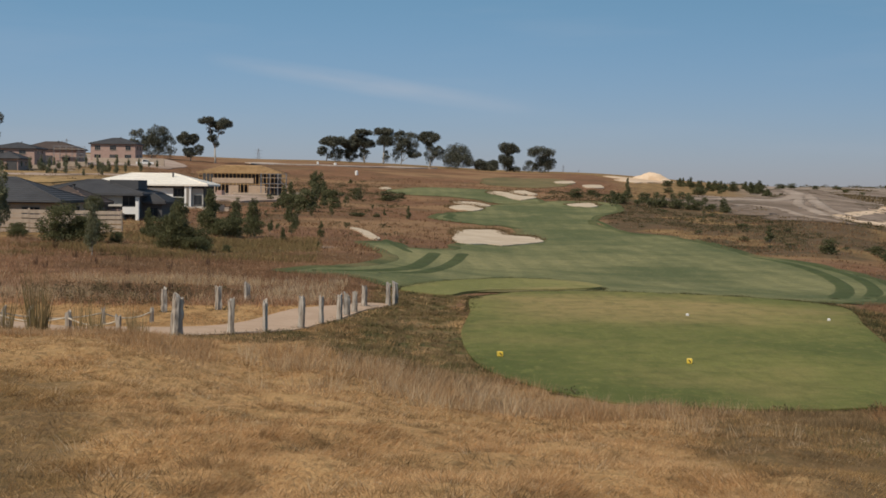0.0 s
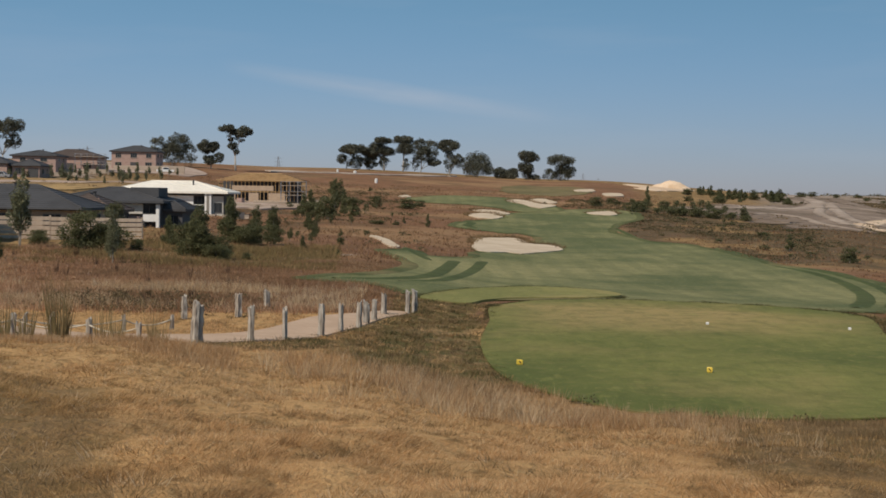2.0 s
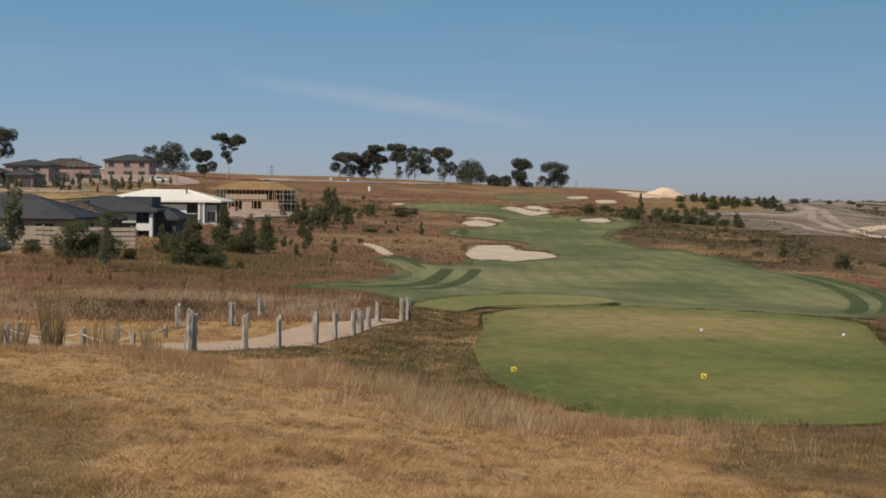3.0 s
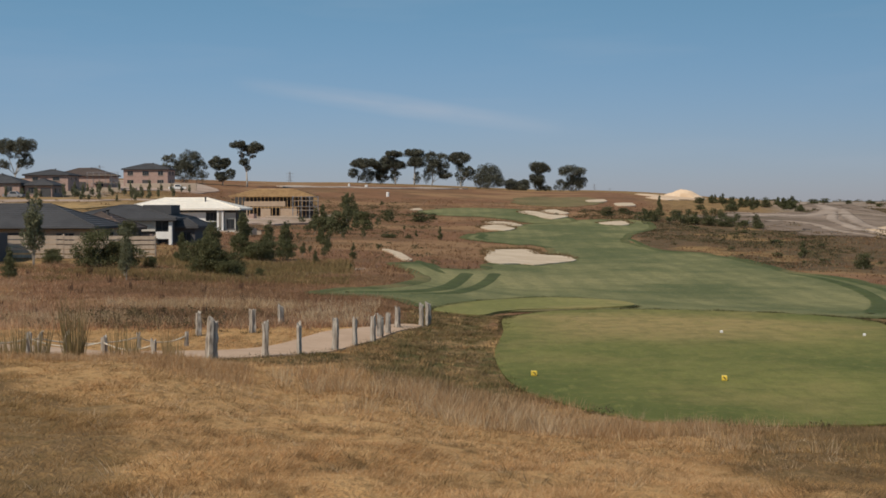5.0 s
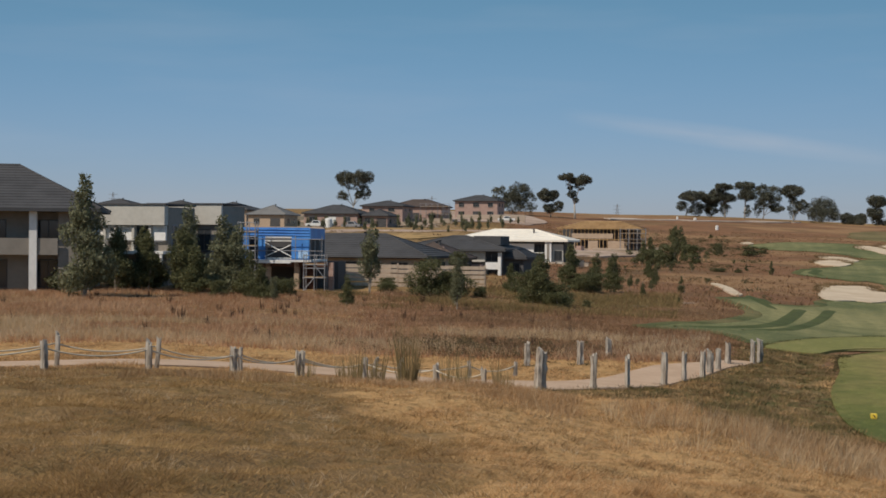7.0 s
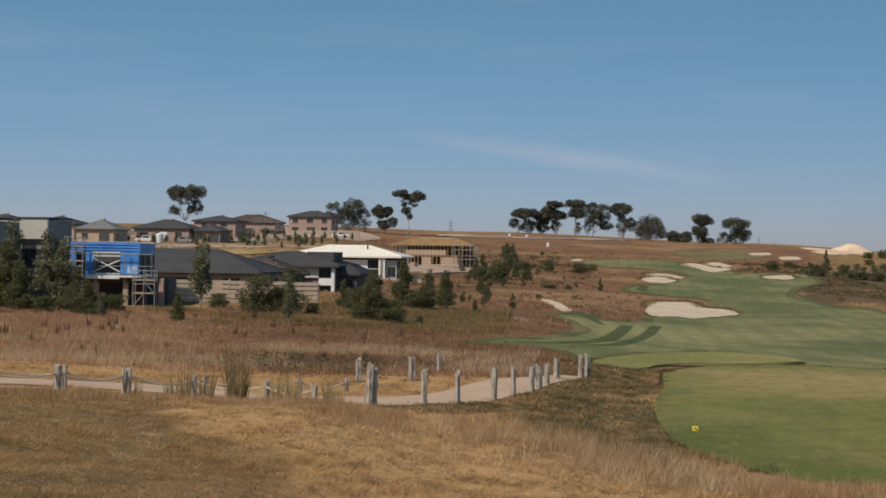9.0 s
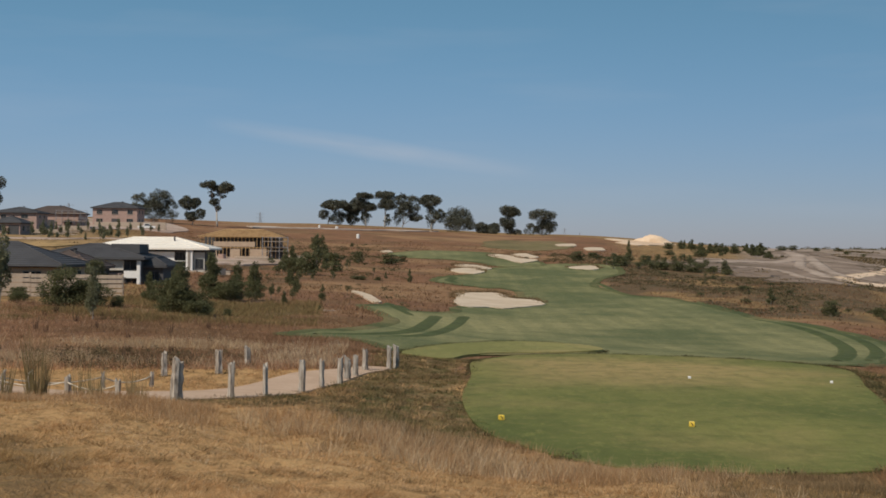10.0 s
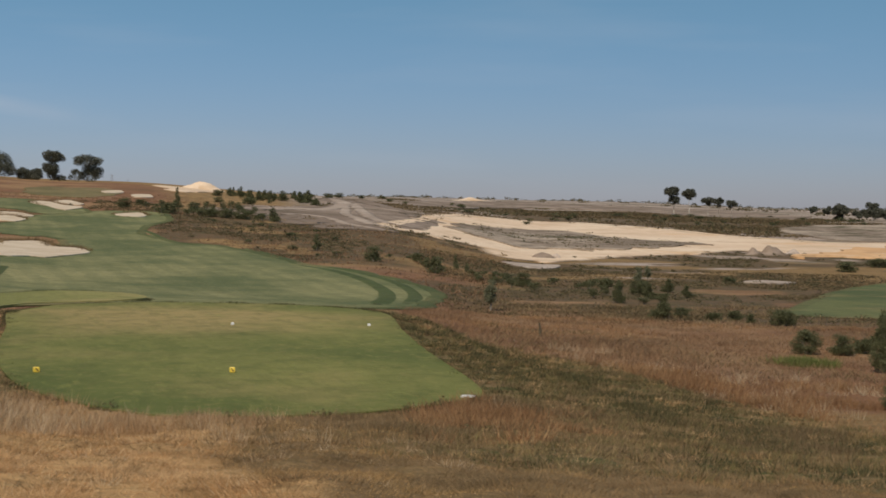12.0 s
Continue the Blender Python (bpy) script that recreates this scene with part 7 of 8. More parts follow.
part("balcony_rail", Shape().box(-9.2, 4.4, 0.22, 0.3, 3.05, 4.0), GREY_RENDER, left)
for u in (3.7, -0.2, -4.8):
    window(left, "f", 1.6, u - 0.9, u + 0.7, 3.5, 5.4, DARK_RENDER_AND_SHADE)
    window(left, "f", 1.6, u - 1.0, u + 0.8, 0.2, 2.4, DARK_RENDER_AND_SHADE)
window(left, "r", 6.8, 4.0, 5.6, 3.6, 5.2)
window(left, "r", 6.8, 8.0, 9.6, 3.6, 5.2)

# the flat-roofed house of two boxes
box = thing("flat_roof_house", "pale and grey rendered flat-roofed two-storey house", "house", -52.9, 113.2, lie(-53, 113.5), 0, "estate houses")
walls(box, -11.5, 0, 0.6, 6.0, -1.2, 6.7, GREY_RENDER)
part("parapet", Shape().box(-11.6, -0.05, -0.15, 0.6, 5.15, 6.85), PALE_RENDER, box, "broad pale parapet band")
part("parapet_cap", Shape().box(-11.7, 0.1, -0.25, 6.1, 6.86, 6.98), DARK_RENDER_AND_SHADE, box)
for u0, u1 in ((-11.2, -9.9), (-9.6, -8.3), (-7.0, -5.9), (-5.6, -4.85), (-4.55, -3.2), (-1.35, -0.15)):
    part("white_panel", Shape().box(u0, u1, 0.3, 0.6, 3.85, 5.1), WHITE_RENDER, box)
for u in (-7.65, -5.72, -4.7, -3.05, -1.5):
    part("post", Shape().box(u - 0.11, u + 0.11, 0.05, 0.6, 2.95, 5.14), PALE_RENDER, box)
window(box, "f", 0.6, -2.9, -1.65, 3.3, 4.9, DARK_RENDER_AND_SHADE)
walls(box, -11.5, 0.2, -0.9, 0.6, 2.7, 2.95, WHITE_RENDER, "balcony_floor")
for u in (-11.2, -7.5, -3.8, -0.05):
    part("post", Shape().box(u - 0.1, u + 0.1, -0.85, -0.65, -1.0, 2.7), WHITE_RENDER, box)
for u in (-9.2, -5.6, -1.8):
    window(box, "f", 0.6, u - 1.2, u + 1.2, 0.1, 2.4, DARK_RENDER_AND_SHADE, 2)
for k in range(3):
    window(box, "r", 0.0, 1.2 + 1.5 * k, 2.1 + 1.5 * k, 2.6, 5.2, STEEL, 0)
part("rail", Shape().box(-11.5, 0.2, -0.9, -0.85, 3.75, 3.82), STEEL, box)
walls(box, -5.2, 1.9, 8.0, 13, -1.2, 7.0, GREY_RENDER, "rear_wall")
part("rear_parapet", Shape().box(-5.3, 1.85, 7.6, 8.0, 5.3, 7.1), PALE_RENDER, box)
part("rear_parapet_cap", Shape().box(-5.4, 2.0, 7.5, 13.1, 7.11, 7.22), DARK_RENDER_AND_SHADE, box)
window(box, "f", 8.0, -0.6, 0.7, 2.9, 4.9, DARK_RENDER_AND_SHADE)
window(box, "f", 8.0, -3.0, -1.7, 2.9, 4.9, DARK_RENDER_AND_SHADE)

# the house under construction, wrapped in blue
blue = thing("unfinished_house", "unfinished house with bright blue building wrap upstairs", "house", -44.3, 117.3, lie(-43.2, 117.2), 8, "building sites")
base = 2.35
part("slab", Shape().box(-3.2, 2.95, -0.5, 7.2, base, base + 0.16), WHITE_PAINT, blue, "white edge of the upper floor")
part("slab_sheet", Shape().box(-1.9, 1.2, -0.56, -0.5, base - 0.12, base + 0.13), WHITE_PAINT, blue, "torn white sheet along the floor edge")
part("header_beam", Shape().box(-3.1, 4.6, 0.0, 0.3, base - 0.42, base - 0.02), TIMBER_STAIN, blue, "dark red-brown timber beam")
# the shade of the open ground floor is put into this dark wall
walls(blue, -3.2, 4.7, 3.0, 6.8, -1.2, base, DARK_RENDER_AND_SHADE, "rear_wall")
for u, m in ((-3.2, TAN_BRICK), (-0.9, TAN_BRICK), (1.6, TAN_BRICK), (4.6, RED_BRICK)):
    part("pier", Shape().box(u - 0.2, u + 0.2, 0, 0.5, -1.2, base - 0.02), m, blue)
part("garage_wall", Shape().box(1.9, 2.9, 0.9, 1.1, -1.2, base), TIMBER_STAIN, blue)
for name, u0, u1, z0, z1 in (("wrap_head", -3.1, 2.7, 4.5, 5.3), ("wrap_panel", -3.1, -2.55, 2.55, 4.5), ("wrap_panel", -1.75, -1.15, 2.55, 4.5), ("wrap_panel", 1.15, 2.7, 2.55, 4.5)):
    part(name, Shape().box(u0, u1, 0.0, 0.1, z0, z1), BLUE_WRAP, blue)
for k, z in enumerate((4.62, 4.86, 5.1)):
    part("wrap_fold", Shape().tube([(-3.1, -0.02, z), (-0.4, -0.05, z + 0.03), (2.7, -0.02, z - 0.02)], 0.035, 5), BLUE_WRAP, blue)
# sunlit part of the wrap, painted as a paler patch
part("wrap_patch", Shape().box(1.75, 2.6, -0.03, -0.005, 2.6, 3.35), SUNLIT_WRAP, blue, "pale sunlit sheet of wrap")
part("wrap_flank", Shape().box(2.7, 2.8, 0.0, 6.6, 4.3, 5.25), BLUE_WRAP, blue)
# dark sheet for the unlit inside seen between the flank posts
part("flank_stud_wall", Shape().box(2.62, 2.68, 0.1, 6.5, 2.55, 4.3), DARK_RENDER_AND_SHADE, blue)
for v in (0.1, 2.2, 4.4, 6.4):
    part("flank_post", Shape().box(2.7, 2.8, v, v + 0.14, 2.55, 4.3), STEEL, blue)
part("wrap_flank", Shape().box(-3.1, -3.0, 0.1, 6.6, 2.55, 5.25), BLUE_WRAP, blue)
part("wrap_back", Shape().box(-3.0, 2.7, 6.5, 6.6, 2.55, 5.25), BLUE_WRAP, blue)
# dark sheet in place of the shaded room behind the upper opening
part("inner_wall", Shape().box(-2.9, 2.6, 1.2, 1.3, 2.55, 5.0), DARK_RENDER_AND_SHADE, blue)
for z in (2.6, 4.1, 4.4):
    part("rail", Shape().box(-1.15, 1.15, 0.0, 0.1, z, z + 0.1), WHITE_PAINT, blue)
bar(blue, "brace", (-1.15, -0.06, 4.0), (1.15, -0.06, 2.8), 0.05, WHITE_PAINT)
bar(blue, "brace", (-1.15, -0.12, 2.8), (1.15, -0.12, 3.8), 0.045, WHITE_PAINT)
for z in (3.3, 4.3):
    bar(blue, "guard_rail", (-3.0, -0.45, z), (4.0, -0.45, z), 0.035)
for u in (-2.9, -0.9, 1.6, 3.9):
    bar(blue, "upright", (u, -0.45, 2.4), (u, -0.45, 4.6), 0.035)
scaffold("grey steel scaffold tower beside a blue-wrapped house", -40.75, 117.1, lie(-40.75, 117.1), 8, 1.8, 1.0, 2, 2, 1.1)
scaffold("pale steel scaffold with plank decks beside a blue-wrapped house", -46.5, 116.1, lie(-46.5, 116.1), 8, 1.5, 0.9, 2, 4, 1.2)

hip_house("low single-storey house with a wide charcoal tiled roof", -46.0, 137.5, 0, 18.6, 11, 2.2, 2.2, TAN_BRICK, ROOF_TILE, 1, 12, seed=1)

bare_roof = hip_house("low house with stacks of tiles on its half-laid brown roof", -39.8, 150.0, 0, 6.4, 8, 1.7, 1.7, DARK_RENDER_AND_SHADE, ROOF_BROWN, 1, 8, seed=21, door=False)
stacks = random.Random(9)
pile = Shape().box(-0.15, 0.15, -0.1, 0.1, 0.0, 0.1).box(-0.13, 0.14, -0.09, 0.1, 0.1, 0.16).mesh("tile_stack")
pile.materials.append(RED_BRICK)
for k in range(6):
    q = (k + 0.6) / 6.6
    for i in range(17):
        u = -3.5 + 7.0 * (i + 0.5 + stacks.uniform(-0.3, 0.3)) / 17
        if abs(u) < 3.6 - 3.6 * q + 0.2:
            ob = new("tile_stack", pile)
            ob.parent = bare_roof
            ob.matrix_local = pose(u, -0.5 + 4.1 * q, 1.97 + 1.5 * q, 0, 0, stacks.uniform(-12, 12))

two = thing("house", "two-storey house with charcoal hipped roofs and a white lower wall", "house", -38.0, 161.0, lie(-38.0, 161.0), 0, "estate houses")
walls(two, -8.0, 4.2, 0.0, 10, -1.5, 2.5, DARK_RENDER_AND_SHADE)
hip_roof(two, -8.0, 4.2, -0.4, 10, 2.5, 1.5, ROOF_TILE, 12, 0.6)
walls(two, 4.2, 6.4, 1.5, 9, -1.5, 1.6, DARK_RENDER_AND_SHADE, "wing")
hip_roof(two, 4.2, 6.4, 1.5, 9, 1.6, 0.9, ROOF_TILE, 9, 0.5, "wing_roof")
part("roof_block", Shape().box(0.2, 3.4, 3.0, 8.0, 3.2, 4.25), ROOF_TILE, two, "low dark upper roof")
part("white_wall", Shape().box(2.4, 4.1, -0.5, -0.02, 0.45, 1.25), WHITE_RENDER, two)
part("white_pier", Shape().box(3.85, 4.2, -0.55, -0.03, -1.4, 2.4), WHITE_RENDER, two)
part("pale_wall", Shape().box(-3.6, 2.3, -0.3, -0.02, 1.3, 2.45), PALE_RENDER, two)
part("patio_wall", Shape().box(-2.2, 1.6, -1.5, -1.35, -1.3, 0.35), FENCE_WOOD, two)
part("canopy", Shape().box(-2.4, 2.6, -1.7, -0.52, 0.4, 0.55), FENCE_WOOD, two)
for u in (-2.3, 0.2, 2.5):
    part("canopy_post", Shape().box(u - 0.06, u + 0.06, -1.68, -1.56, -1.4, 0.4), WHITE_PAINT, two)
window(two, "f", 0.0, 2.2, 3.8, 1.35, 2.4, DARK_RENDER_AND_SHADE, 1)
window(two, "f", -0.3, -3.0, -1.2, 1.4, 2.3, DARK_RENDER_AND_SHADE, 1)
window(two, "f", 0.0, 1.8, 3.7, -1.2, 0.35, DARK_RENDER_AND_SHADE, 2)
window(two, "f", 1.5, 4.8, 6.0, 0.1, 1.2, DARK_RENDER_AND_SHADE, 1)

white = thing("house", "long house with a bright cream roof and white end wall", "house", -46.0, 226.0, lie(-46.0, 226.0), 0, "estate houses")
walls(white, -9.2, 8.6, 0.0, 10, -2.0, 3.1, DARK_RENDER_AND_SHADE)
hip_roof(white, -9.2, 8.6, -0.4, 10.4, 3.1, 1.7, WHITE_ROOF, 6, 0.8)
part("white_wall", Shape().box(-0.4, 3.8, -0.25, -0.02, -1.6, 2.75), WHITE_RENDER, white)
window(white, "f", 0.0, 3.9, 5.6, -0.6, 2.7, DARK_RENDER_AND_SHADE, 2)
for z in (0.4, 1.3):
    part("balcony_bar", Shape().box(3.9, 5.6, -0.4, -0.34, z, z + 0.08), WHITE_PAINT, white)
part("pier", Shape().box(5.7, 6.7, -0.9, -0.02, -1.6, 3.35), WHITE_RENDER, white)
part("pier_panel", Shape().box(6.0, 6.4, -0.96, -0.9, 0.2, 2.9), GREY_RENDER, white)
part("pale_wall", Shape().box(6.8, 8.5, -0.2, -0.02, -1.6, 2.7), PALE_RENDER, white)
window(white, "f", -0.2, 7.1, 8.3, 0.2, 1.7, DARK_RENDER_AND_SHADE, 1)
part("flue", Shape().tube([(3.2, 3.0, 4.0), (3.2, 3.0, 5.2)], 0.14, 8), DARK_RENDER_AND_SHADE, white)
part("deck", Shape().box(1.0, 7.6, -2.2, -0.9, -0.35, -0.1), CONCRETE, white)


def timber_house(label, x, y, w, d, tall, rise, seed):
    """A bare pine house frame: plates, studs, rafters and battens."""
    root = thing("timber_house_frame", label, "house", x, y, lie(x, y), 0, "building sites")
    # shade in the gaps between the studs, put in as a dark sheet
    walls(root, -w / 2 + 0.4, w / 2 - 0.4, d * 0.3, d * 0.34, -1.0, tall, DARK_RENDER_AND_SHADE, "inner_wall")
    part("floor_slab", Shape().box(-w / 2, w / 2, 0, d, -1.2, 0.1), CONCRETE, root)
    for z in (0.1, tall * 0.5, tall - 0.12):
        part("plate", Shape().box(-w / 2, w / 2, -0.02, 0.12, z, z + 0.14), RAW_TIMBER, root)
        part("plate", Shape().box(w / 2 - 0.12, w / 2 + 0.02, 0.12, d, z, z + 0.14), RAW_TIMBER, root)
    n = int(w / 0.75)
    for i in range(n + 1):
        u = -w / 2 + w * i / n
        part("stud", Shape().box(u - 0.06, u + 0.06, 0.0, 0.1, 0.1, tall), RAW_TIMBER, root)
    for i in range(8):
        v = d * (i + 0.5) / 8
        part("stud", Shape().box(w / 2 - 0.1, w / 2, v - 0.06, v + 0.06, 0.1, tall), RAW_TIMBER, root)
    for u0, u1 in ((-w * 0.46, -w * 0.3), (-w * 0.14, -w * 0.02), (w * 0.1, w * 0.3)):
        part("sheeting", Shape().box(u0, u1, -0.06, -0.03, tall * 0.06, tall * 0.46), TAN_BRICK, root)
    part("upper_sheeting", Shape().box(-w * 0.34, w * 0.16, -0.06, -0.03, tall * 0.56, tall * 0.78), TAN_BRICK, root)
    x0, x1, y0, y1, half = -w / 2 - 0.5, w / 2 + 0.5, -0.5, d + 0.5, (d + 1) / 2
    m = int((x1 - x0) / 0.8)
    for i in range(m + 1):
        u = x0 + (x1 - x0) * i / m
        reach = min(1.0, (u - x0) / half, (x1 - u) / half)
        if reach > 0.06:
            part("rafter", Shape().tube([(u, y0, tall), (u, y0 + half * reach, tall + rise * reach)], 0.06, 4), RAW_TIMBER, root)
    for k in range(7):
        q = k / 7
        bar(root, "batten", (x0 + half * q, y0 + half * q, tall + rise * q + 0.08), (x1 - half * q, y0 + half * q, tall + rise * q + 0.08), 0.1, RAW_TIMBER)
        bar(root, "batten", (x1 - half * q, y0 + half * q, tall + rise * q + 0.08), (x1 - half * q, y1 - half * q, tall + rise * q + 0.08), 0.08, RAW_TIMBER)
    bar(root, "ridge", (x0 + half, y0 + half, tall + rise), (x1 - half, y0 + half, tall + rise), 0.12, RAW_TIMBER)
    deck = Shape()
    inner = [(x0 + 0.4, y0 + 0.4, tall - 0.05), (x1 - 0.4, y0 + 0.4, tall - 0.05), (x1 - half, y0 + half, tall + rise - 0.2), (x0 + half, y0 + half, tall + rise - 0.2)]
    deck.add(inner + [(p[0], p[1], p[2] - 0.06) for p in inner], [(0, 1, 2, 3), (7, 6, 5, 4), (0, 4, 5, 1), (1, 5, 6, 2), (2, 6, 7, 3), (3, 7, 4, 0)])
    part("roof_sheet", deck, RAW_TIMBER, root)
    return root


timber_house("bare pine frame of a two-storey house under construction", -40.4, 287.5, 16.5, 9, 4.5, 1.5, 1)
scaffold("grey steel scaffold on a timber house frame", -33.6, 286.6, lie(-33.6, 286.6), 0, 5.0, 1.0, 3, 2, 1.9)
def timber_stack(x, y, w, rows):
    root = thing("timber_stack", "pale stack of sawn timber on a building site", "timber stack", x, y, lie(x, y), 4 * rows, "timber stacks")
    for k in range(rows):
        for i in range(3):
            part("plank", Shape().box(-w / 2 + 0.1 * ((k + i) % 2), w / 2, 0.55 * i, 0.55 * i + 0.5, 0.02 + 0.3 * k, 0.3 + 0.3 * k), CONCRETE if k % 2 else FENCE_WOOD, root)


for x, y, w, rows in ((-29.0, 284, 3.0, 4), (-37.5, 281, 6.5, 3), (-31.5, 279, 5.0, 2), (-44, 280, 4.0, 2), (-40, 268, 5, 2)):
    timber_stack(x, y, w, rows)

hip_house("two-storey red brick house with a dark hipped roof", -93.6, 409.7, 0, 12.6, 10, 5.0, 1.7, RED_BRICK, ROOF_TILE, 2, 7, seed=3)
hip_house("single-storey tan brick house with a grey hipped roof", -120.8, 312.5, 0, 8.8, 9, 2.9, 2.2, TAN_BRICK, ROOF_GREY, 1, 7, seed=4)
hip_house("long single-storey brick house with a charcoal hipped roof", -112.6, 334.2, 0, 13.6, 11, 2.9, 2.1, RED_BRICK, ROOF_TILE, 1, 7, seed=5)
hip_house("low brick garage with a charcoal hipped roof", -101.8, 335.5, 0, 6.4, 9, 2.7, 1.5, RED_BRICK, ROOF_TILE, 1, 6, seed=6)
hip_house("brown brick house with a dark hipped roof", -106.4, 357.4, 0, 10.8, 10, 4.3, 1.4, RED_BRICK, ROOF_TILE, 2, 7, seed=7)
hip_house("house with a half-tiled brown roof among scaffolds", -103.4, 379.0, 0, 14.5, 10, 3.7, 2.0, RED_BRICK, ROOF_BROWN, 1, 7, seed=8)
hip_house("distant house with a charcoal hipped roof", -135.0, 322.0, 0, 11, 11, 3.2, 1.9, TAN_BRICK, ROOF_TILE, 1, 7, seed=10)
hip_house("distant house with a charcoal hipped roof", -147.0, 318.0, 0, 11, 11, 3.2, 1.9, TAN_BRICK, ROOF_TILE, 1, 7, seed=11)
hip_house("distant house with a charcoal hipped roof", -160.0, 312.0, 0, 12, 11, 3.2, 1.9, RED_BRICK, ROOF_TILE, 1, 7, seed=12)
hip_house("distant house with a charcoal hipped roof", -174.0, 305.0, 0, 12, 11, 3.2, 1.9, TAN_BRICK, ROOF_TILE, 1, 7, seed=13)
scaffold("grey steel scaffold before a half-tiled house", -97.5, 377.6, lie(-97.5, 377.6), 0, 8.0, 1.0, 5, 2, 2.0)


def board_fence(label, a, b, tall):
    """A fence of level boards between posts."""
    p, q = Vector((*a, 0)), Vector((*b, 0))
    long = (q - p).length
    root = thing("board_fence", label, "fence", a[0], a[1], lie(*a), math.degrees(math.atan2(q.y - p.y, q.x - p.x)), "fences")
    drop, bays = lie(*b) - lie(*a), int(long / 2.4)
    board = Shape().box(0.0, long / bays - 0.05, -0.03, 0.03, 0.0, tall / 5 - 0.1).mesh("board")
    board.materials.append(FENCE_WOOD)
    for i in range(bays):
        for k in range(5):
            ob = new("board", board)
            ob.parent = root
            ob.location = (i * long / bays + 0.03, 0.012 * ((i + k) % 3), drop * i / bays + tall * k / 5 + 0.03)
    for i in range(bays + 1):
        u = i * long / bays
        part("post", Shape().box(u - 0.07, u + 0.07, 0.05, 0.18, -0.6 + drop * i / bays, tall + 0.08 + drop * i / bays), FENCE_WOOD, root)


board_fence("pale timber board fence along the back gardens", (-47.0, 125.2), (-29.0, 130.5), 2.1)


def block_wall(label, x, y, w, tall):
    root = thing("retaining_wall", label, "wall", x, y, lie(x, y), 0, "retaining walls")
    rows = 3
    block = Shape().box(-0.68, 0.68, 0, 0.4, 0.015, tall / rows - 0.015).mesh("block")
    block.materials.append(CONCRETE)
    part("backing", Shape().box(-w / 2, w / 2, 0.05, 0.6, -0.8, tall - 0.05), CONCRETE, root)
    for r in range(rows):
        for i in range(int(w / 1.4)):
            ob = new("block", block)
            ob.parent = root
            ob.location = (-w / 2 + 0.7 + 1.4 * i + (0.35 if r % 2 else 0), 0, tall * r / rows)


block_wall("pale stepped retaining wall below the houses", -88, 404, 20, 1.6)
block_wall("pale retaining wall along the new street", -98, 366, 16, 1.2)
block_wall("pale retaining wall along the new street", -114, 312, 14, 0.7)
block_wall("pale retaining wall along the new street", -101, 349, 15, 0.9)


def brick_pallet(x, y, turn, material):
    root = thing("brick_pallet", "stacked pallet of bricks on a building site", "pallet", x, y, lie(x, y), turn, "brick pallets")
    part("pallet", Shape().box(-0.6, 0.6, -0.6, -0.4, 0, 0.14).box(-0.6, 0.6, -0.1, 0.1, 0, 0.14).box(-0.6, 0.6, 0.4, 0.6, 0, 0.14), RAW_TIMBER, root)
    for k in range(4):
        part("course", Shape().box(-0.58 + 0.03 * (k % 2), 0.58, -0.58, 0.58 - 0.03 * (k % 2), 0.145 + 0.25 * k, 0.38 + 0.25 * k), material, root)


def site_ute(x, y, turn, paint, label):
    """A small utility truck parked at the houses."""
    root = thing("utility_truck", label, "vehicle", x, y, lie(x, y), turn, "parked trucks")
    body = Shape().box(-2.4, 2.4, -0.85, 0.85, 0.35, 0.95)
    body.add([(-0.9, -0.8, 0.95), (1.3, -0.8, 0.95), (1.3, 0.8, 0.95), (-0.9, 0.8, 0.95), (-0.6, -0.65, 1.6), (0.7, -0.65, 1.6), (0.7, 0.65, 1.6), (-0.6, 0.65, 1.6)],
             [(4, 5, 6, 7), (0, 1, 5, 4), (1, 2, 6, 5), (2, 3, 7, 6), (3, 0, 4, 7)])
    part("body", body, paint, root)
    part("side_glass", Shape().add([(-0.7, -0.81, 1.02), (1.05, -0.81, 1.02), (0.65, -0.70, 1.5), (-0.52, -0.70, 1.5)], [(0, 1, 2, 3)]), GLASS, root)
    for sx in (-1.5, 1.5):
        for sy in (-0.8, 0.8):
            part("wheel", Shape().tube([(sx, sy - 0.1, 0.33), (sx, sy + 0.1, 0.33)], 0.33, 12), DARK_RENDER_AND_SHADE, root)


for i, (x, y) in enumerate(((-36, 158), (-41.5, 157), (-33.5, 216), (-43, 279), (-29.5, 283), (-47.5, 282), (-100, 374), (-108, 372), (-104, 352), (-96, 358), (-88, 372), (-109, 346))):
    brick_pallet(x, y, 23 * i, (RED_BRICK, TAN_BRICK, CONCRETE)[i % 3])
timber_stack(-42, 156.5, 4.5, 3)
timber_stack(-46.5, 157.5, 3.5, 2)
timber_stack(-34.5, 219, 4.0, 2)
site_ute(-113.5, 326.0, 8, WHITE_PAINT, "white utility truck parked before the houses")
site_ute(-105.5, 329.0, -5, STEEL, "silver utility truck parked before the houses")
site_ute(-83, 402, 15, WHITE_PAINT, "white utility truck parked beside a brick house")

# a pale mound of sand on the skyline
gx, gy = np.meshgrid(np.linspace(-1, 1, 33), np.linspace(-1, 1, 21))
HEAP_FACES = [(r * 33 + k, r * 33 + k + 1, r * 33 + k + 34, r * 33 + k + 33) for r in range(20) for k in range(32)]


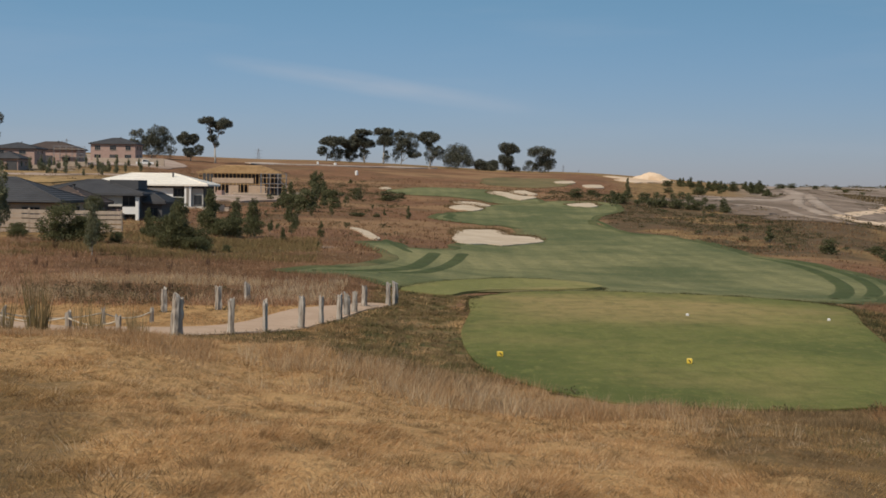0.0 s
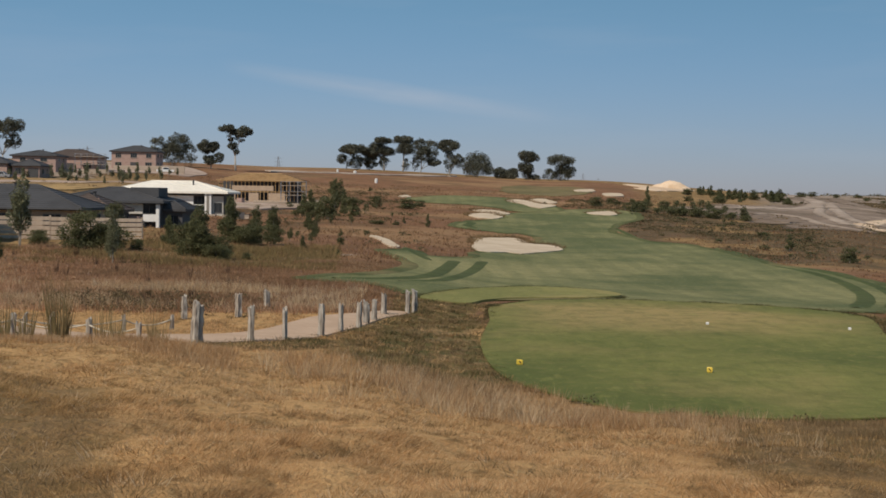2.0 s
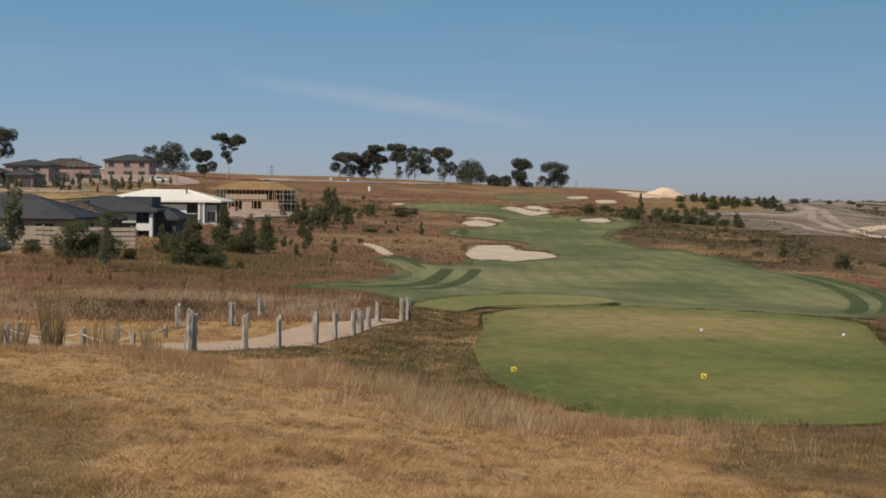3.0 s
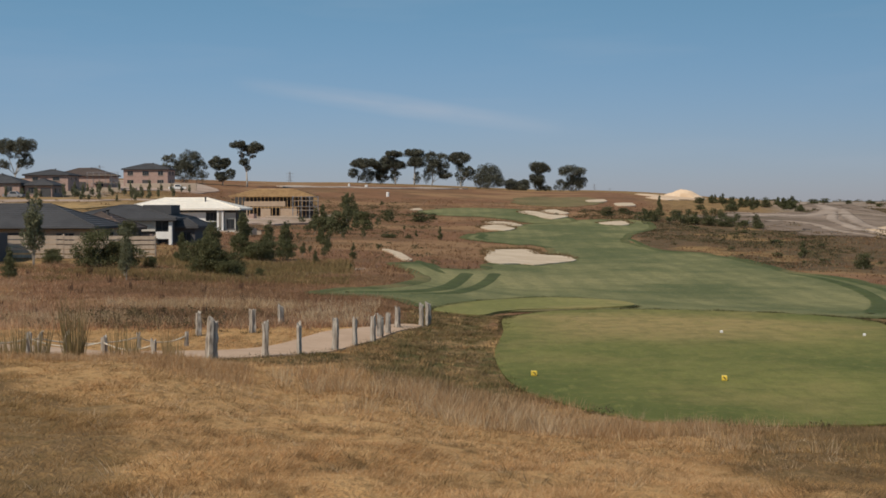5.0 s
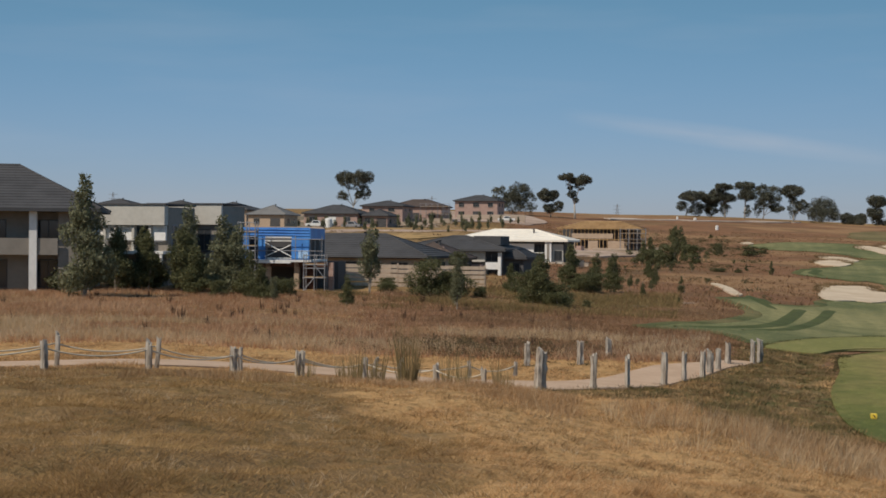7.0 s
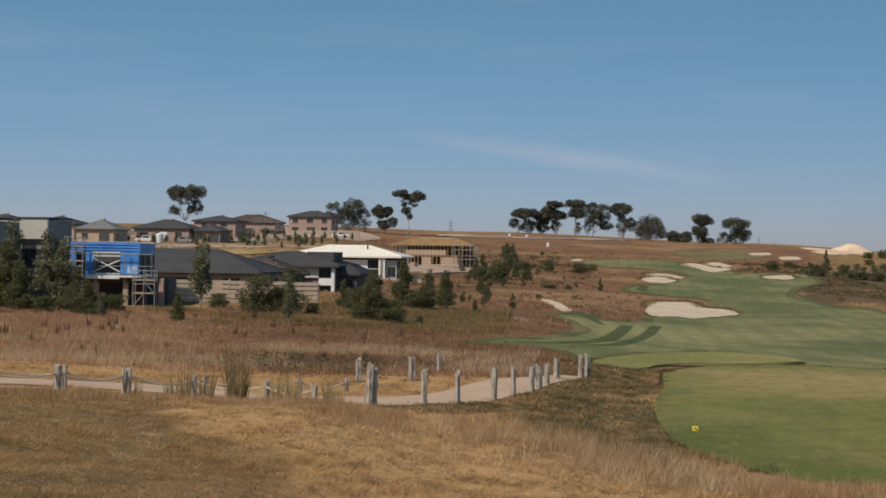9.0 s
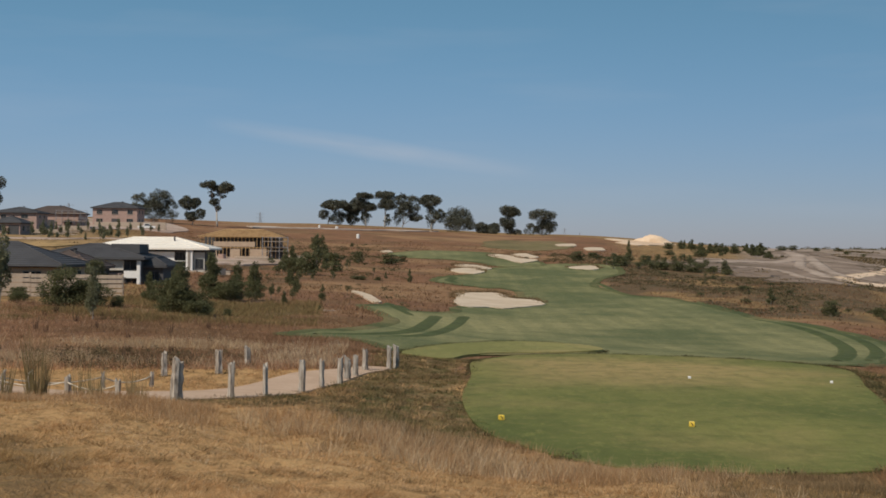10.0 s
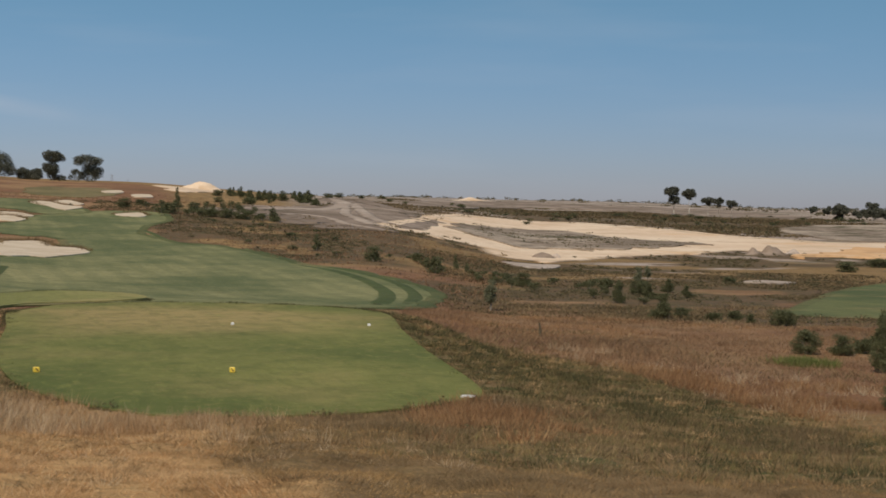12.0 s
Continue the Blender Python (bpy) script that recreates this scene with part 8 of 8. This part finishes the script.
def earth_mound(x, y, wide, tall, seed, material, label):
    """A low tipped mound of two or three loads, its foot sunk into the ground."""
    lo = random.Random(seed)
    z = 0
    for k in range(3):
        z = z + lo.uniform(0.5, 1.0) * np.exp(-((gx - lo.uniform(-0.5, 0.5)) / lo.uniform(0.22, 0.4)) ** 2 - ((gy - lo.uniform(-0.3, 0.3)) / 0.4) ** 2)
    z = tall * z / z.max() * (0.95 + 0.06 * np.sin(9 * gx + 5 * gy)) - 0.4 * np.maximum(np.abs(gx), np.abs(gy)) ** 4
    ob = part("earth_mound", Shape().add(np.column_stack([wide / 2 * gx.ravel(), wide / 3 * gy.ravel(), z.ravel()]), HEAP_FACES), material, smooth=True)
    ob.matrix_world = pose(x, y, lie(x, y) + 0.2, 0, 0, lo.uniform(-20, 20))
    tagged(ob, label, "mound", "earth mounds")


earth_mound(96.5, 243.5, 6.5, 1.2, 1, GREY_DIRT, "grey mound of earth on the quarry sand")
earth_mound(99.5, 246.5, 4.5, 0.8, 2, TRACK_DIRT, "pale mound of earth on the quarry sand")
earth_mound(158.5, 268, 9.0, 1.9, 3, GREY_DIRT, "grey mound of earth on the quarry sand")
earth_mound(153.5, 267, 6.0, 1.4, 4, GREY_DIRT, "grey mound of earth on the quarry sand")
earth_mound(163, 270, 6.0, 1.0, 5, TRACK_DIRT, "pale mound of earth on the quarry sand")
earth_mound(249, 746, 26.0, 1.6, 6, QUARRY_SAND, "distant pale mound of sand on the plain")
hx, hy = 9.0 * gx, 6.0 * gy
hz = 2.5 * np.exp(-((hx - 1.6) / 3.6) ** 4 - (hy / 2.6) ** 2) + 1.3 * np.exp(-((hx + 3.4) / 2.6) ** 2 - ((hy - 0.6) / 2.4) ** 2) + 0.9 * np.exp(-((hx - 6.0) / 2.0) ** 2 - ((hy + 0.8) / 2.2) ** 2)
hz = hz * (0.96 + 0.07 * np.sin(1.3 * hx + 0.9 * hy) + 0.03 * np.sin(3.1 * hx - 2.2 * hy)) - 0.9 * np.maximum(np.abs(gx), np.abs(gy)) ** 4
mound = Shape().add(np.column_stack([hx.ravel(), hy.ravel(), hz.ravel()]), HEAP_FACES)
heap = part("sand_heap", mound, QUARRY_SAND, smooth=True)
heap.matrix_world = pose(72.4, 515.1, lie(72.4, 515.1) + 0.15)
tagged(heap, "pale heap of sand on the skyline", "sand heap")


def tank(x, y, r, h, label):
    root = thing("water_tank", label, "tank", x, y, lie(x, y), 0, "site tanks")
    s = Shape()
    s.tube([(0, 0, -0.3), (0, 0, h * 0.9), (0, 0, h)], [r, r, r * 0.7], 14)
    part("drum", s, WHITE_PAINT, root)
    part("lid", Shape().tube([(0, 0, h), (0, 0, h + 0.08)], r * 0.3, 10), WHITE_PAINT, root)


tank(-25.9, 429.2, 0.45, 1.3, "small white upright tank on the hill")
tank(-42.5, 488, 0.35, 1.0, "small white marker drum beside the hilltop track")
tank(-36.5, 486, 0.5, 0.9, "small white marker drum beside the hilltop track")
tank(-115.2, 414.4, 0.8, 2.4, "small white upright tank by the houses")
tank(-110.5, 326.5, 0.9, 2.2, "white upright tank in front of a house")


def pylon(x, y, tall):
    """A lattice pylon far behind the ridge."""
    root = thing("power_pylon", "distant grey lattice power pylon", "pylon", x, y, lie(x, y), 20, "power pylons")
    w = tall * 0.09
    for sx in (-1, 1):
        for sy in (-1, 1):
            bar(root, "leg", (sx * w, sy * w, -2), (sx * w * 0.12, sy * w * 0.12, tall), tall * 0.004)
    for k in range(6):
        z0, z1 = tall * k / 6, tall * (k + 1) / 6
        q0, q1 = w * (1 - 0.88 * k / 6), w * (1 - 0.88 * (k + 1) / 6)
        bar(root, "lacing", (-q0, -q0, z0), (q1, -q1, z1), tall * 0.0028)
        bar(root, "lacing", (q0, -q0, z0), (-q1, -q1, z1), tall * 0.0028)
    for z in (0.72, 0.83, 0.94):
        bar(root, "cross_arm", (-tall * 0.13, 0, tall * z), (tall * 0.13, 0, tall * z), tall * 0.004)


for turn, far, tall in ((-7.3, 2400, 52), (-14.6, 2600, 66), (-30.2, 2400, 80), (-27.0, 2600, 66), (4.7, 2600, 34), (5.3, 2700, 28), (-13.4, 3000, 60)):
    pylon(far * math.sin(radians(turn)), far * math.cos(radians(turn)), tall)

# the patterns for the shrubs are no longer wanted
for pattern in [p for kinds in (*SHRUBS.values(), *FAR_SHRUBS.values()) for p in kinds]:
    for ob in (*pattern.children_recursive, pattern):
        bpy.data.objects.remove(ob)
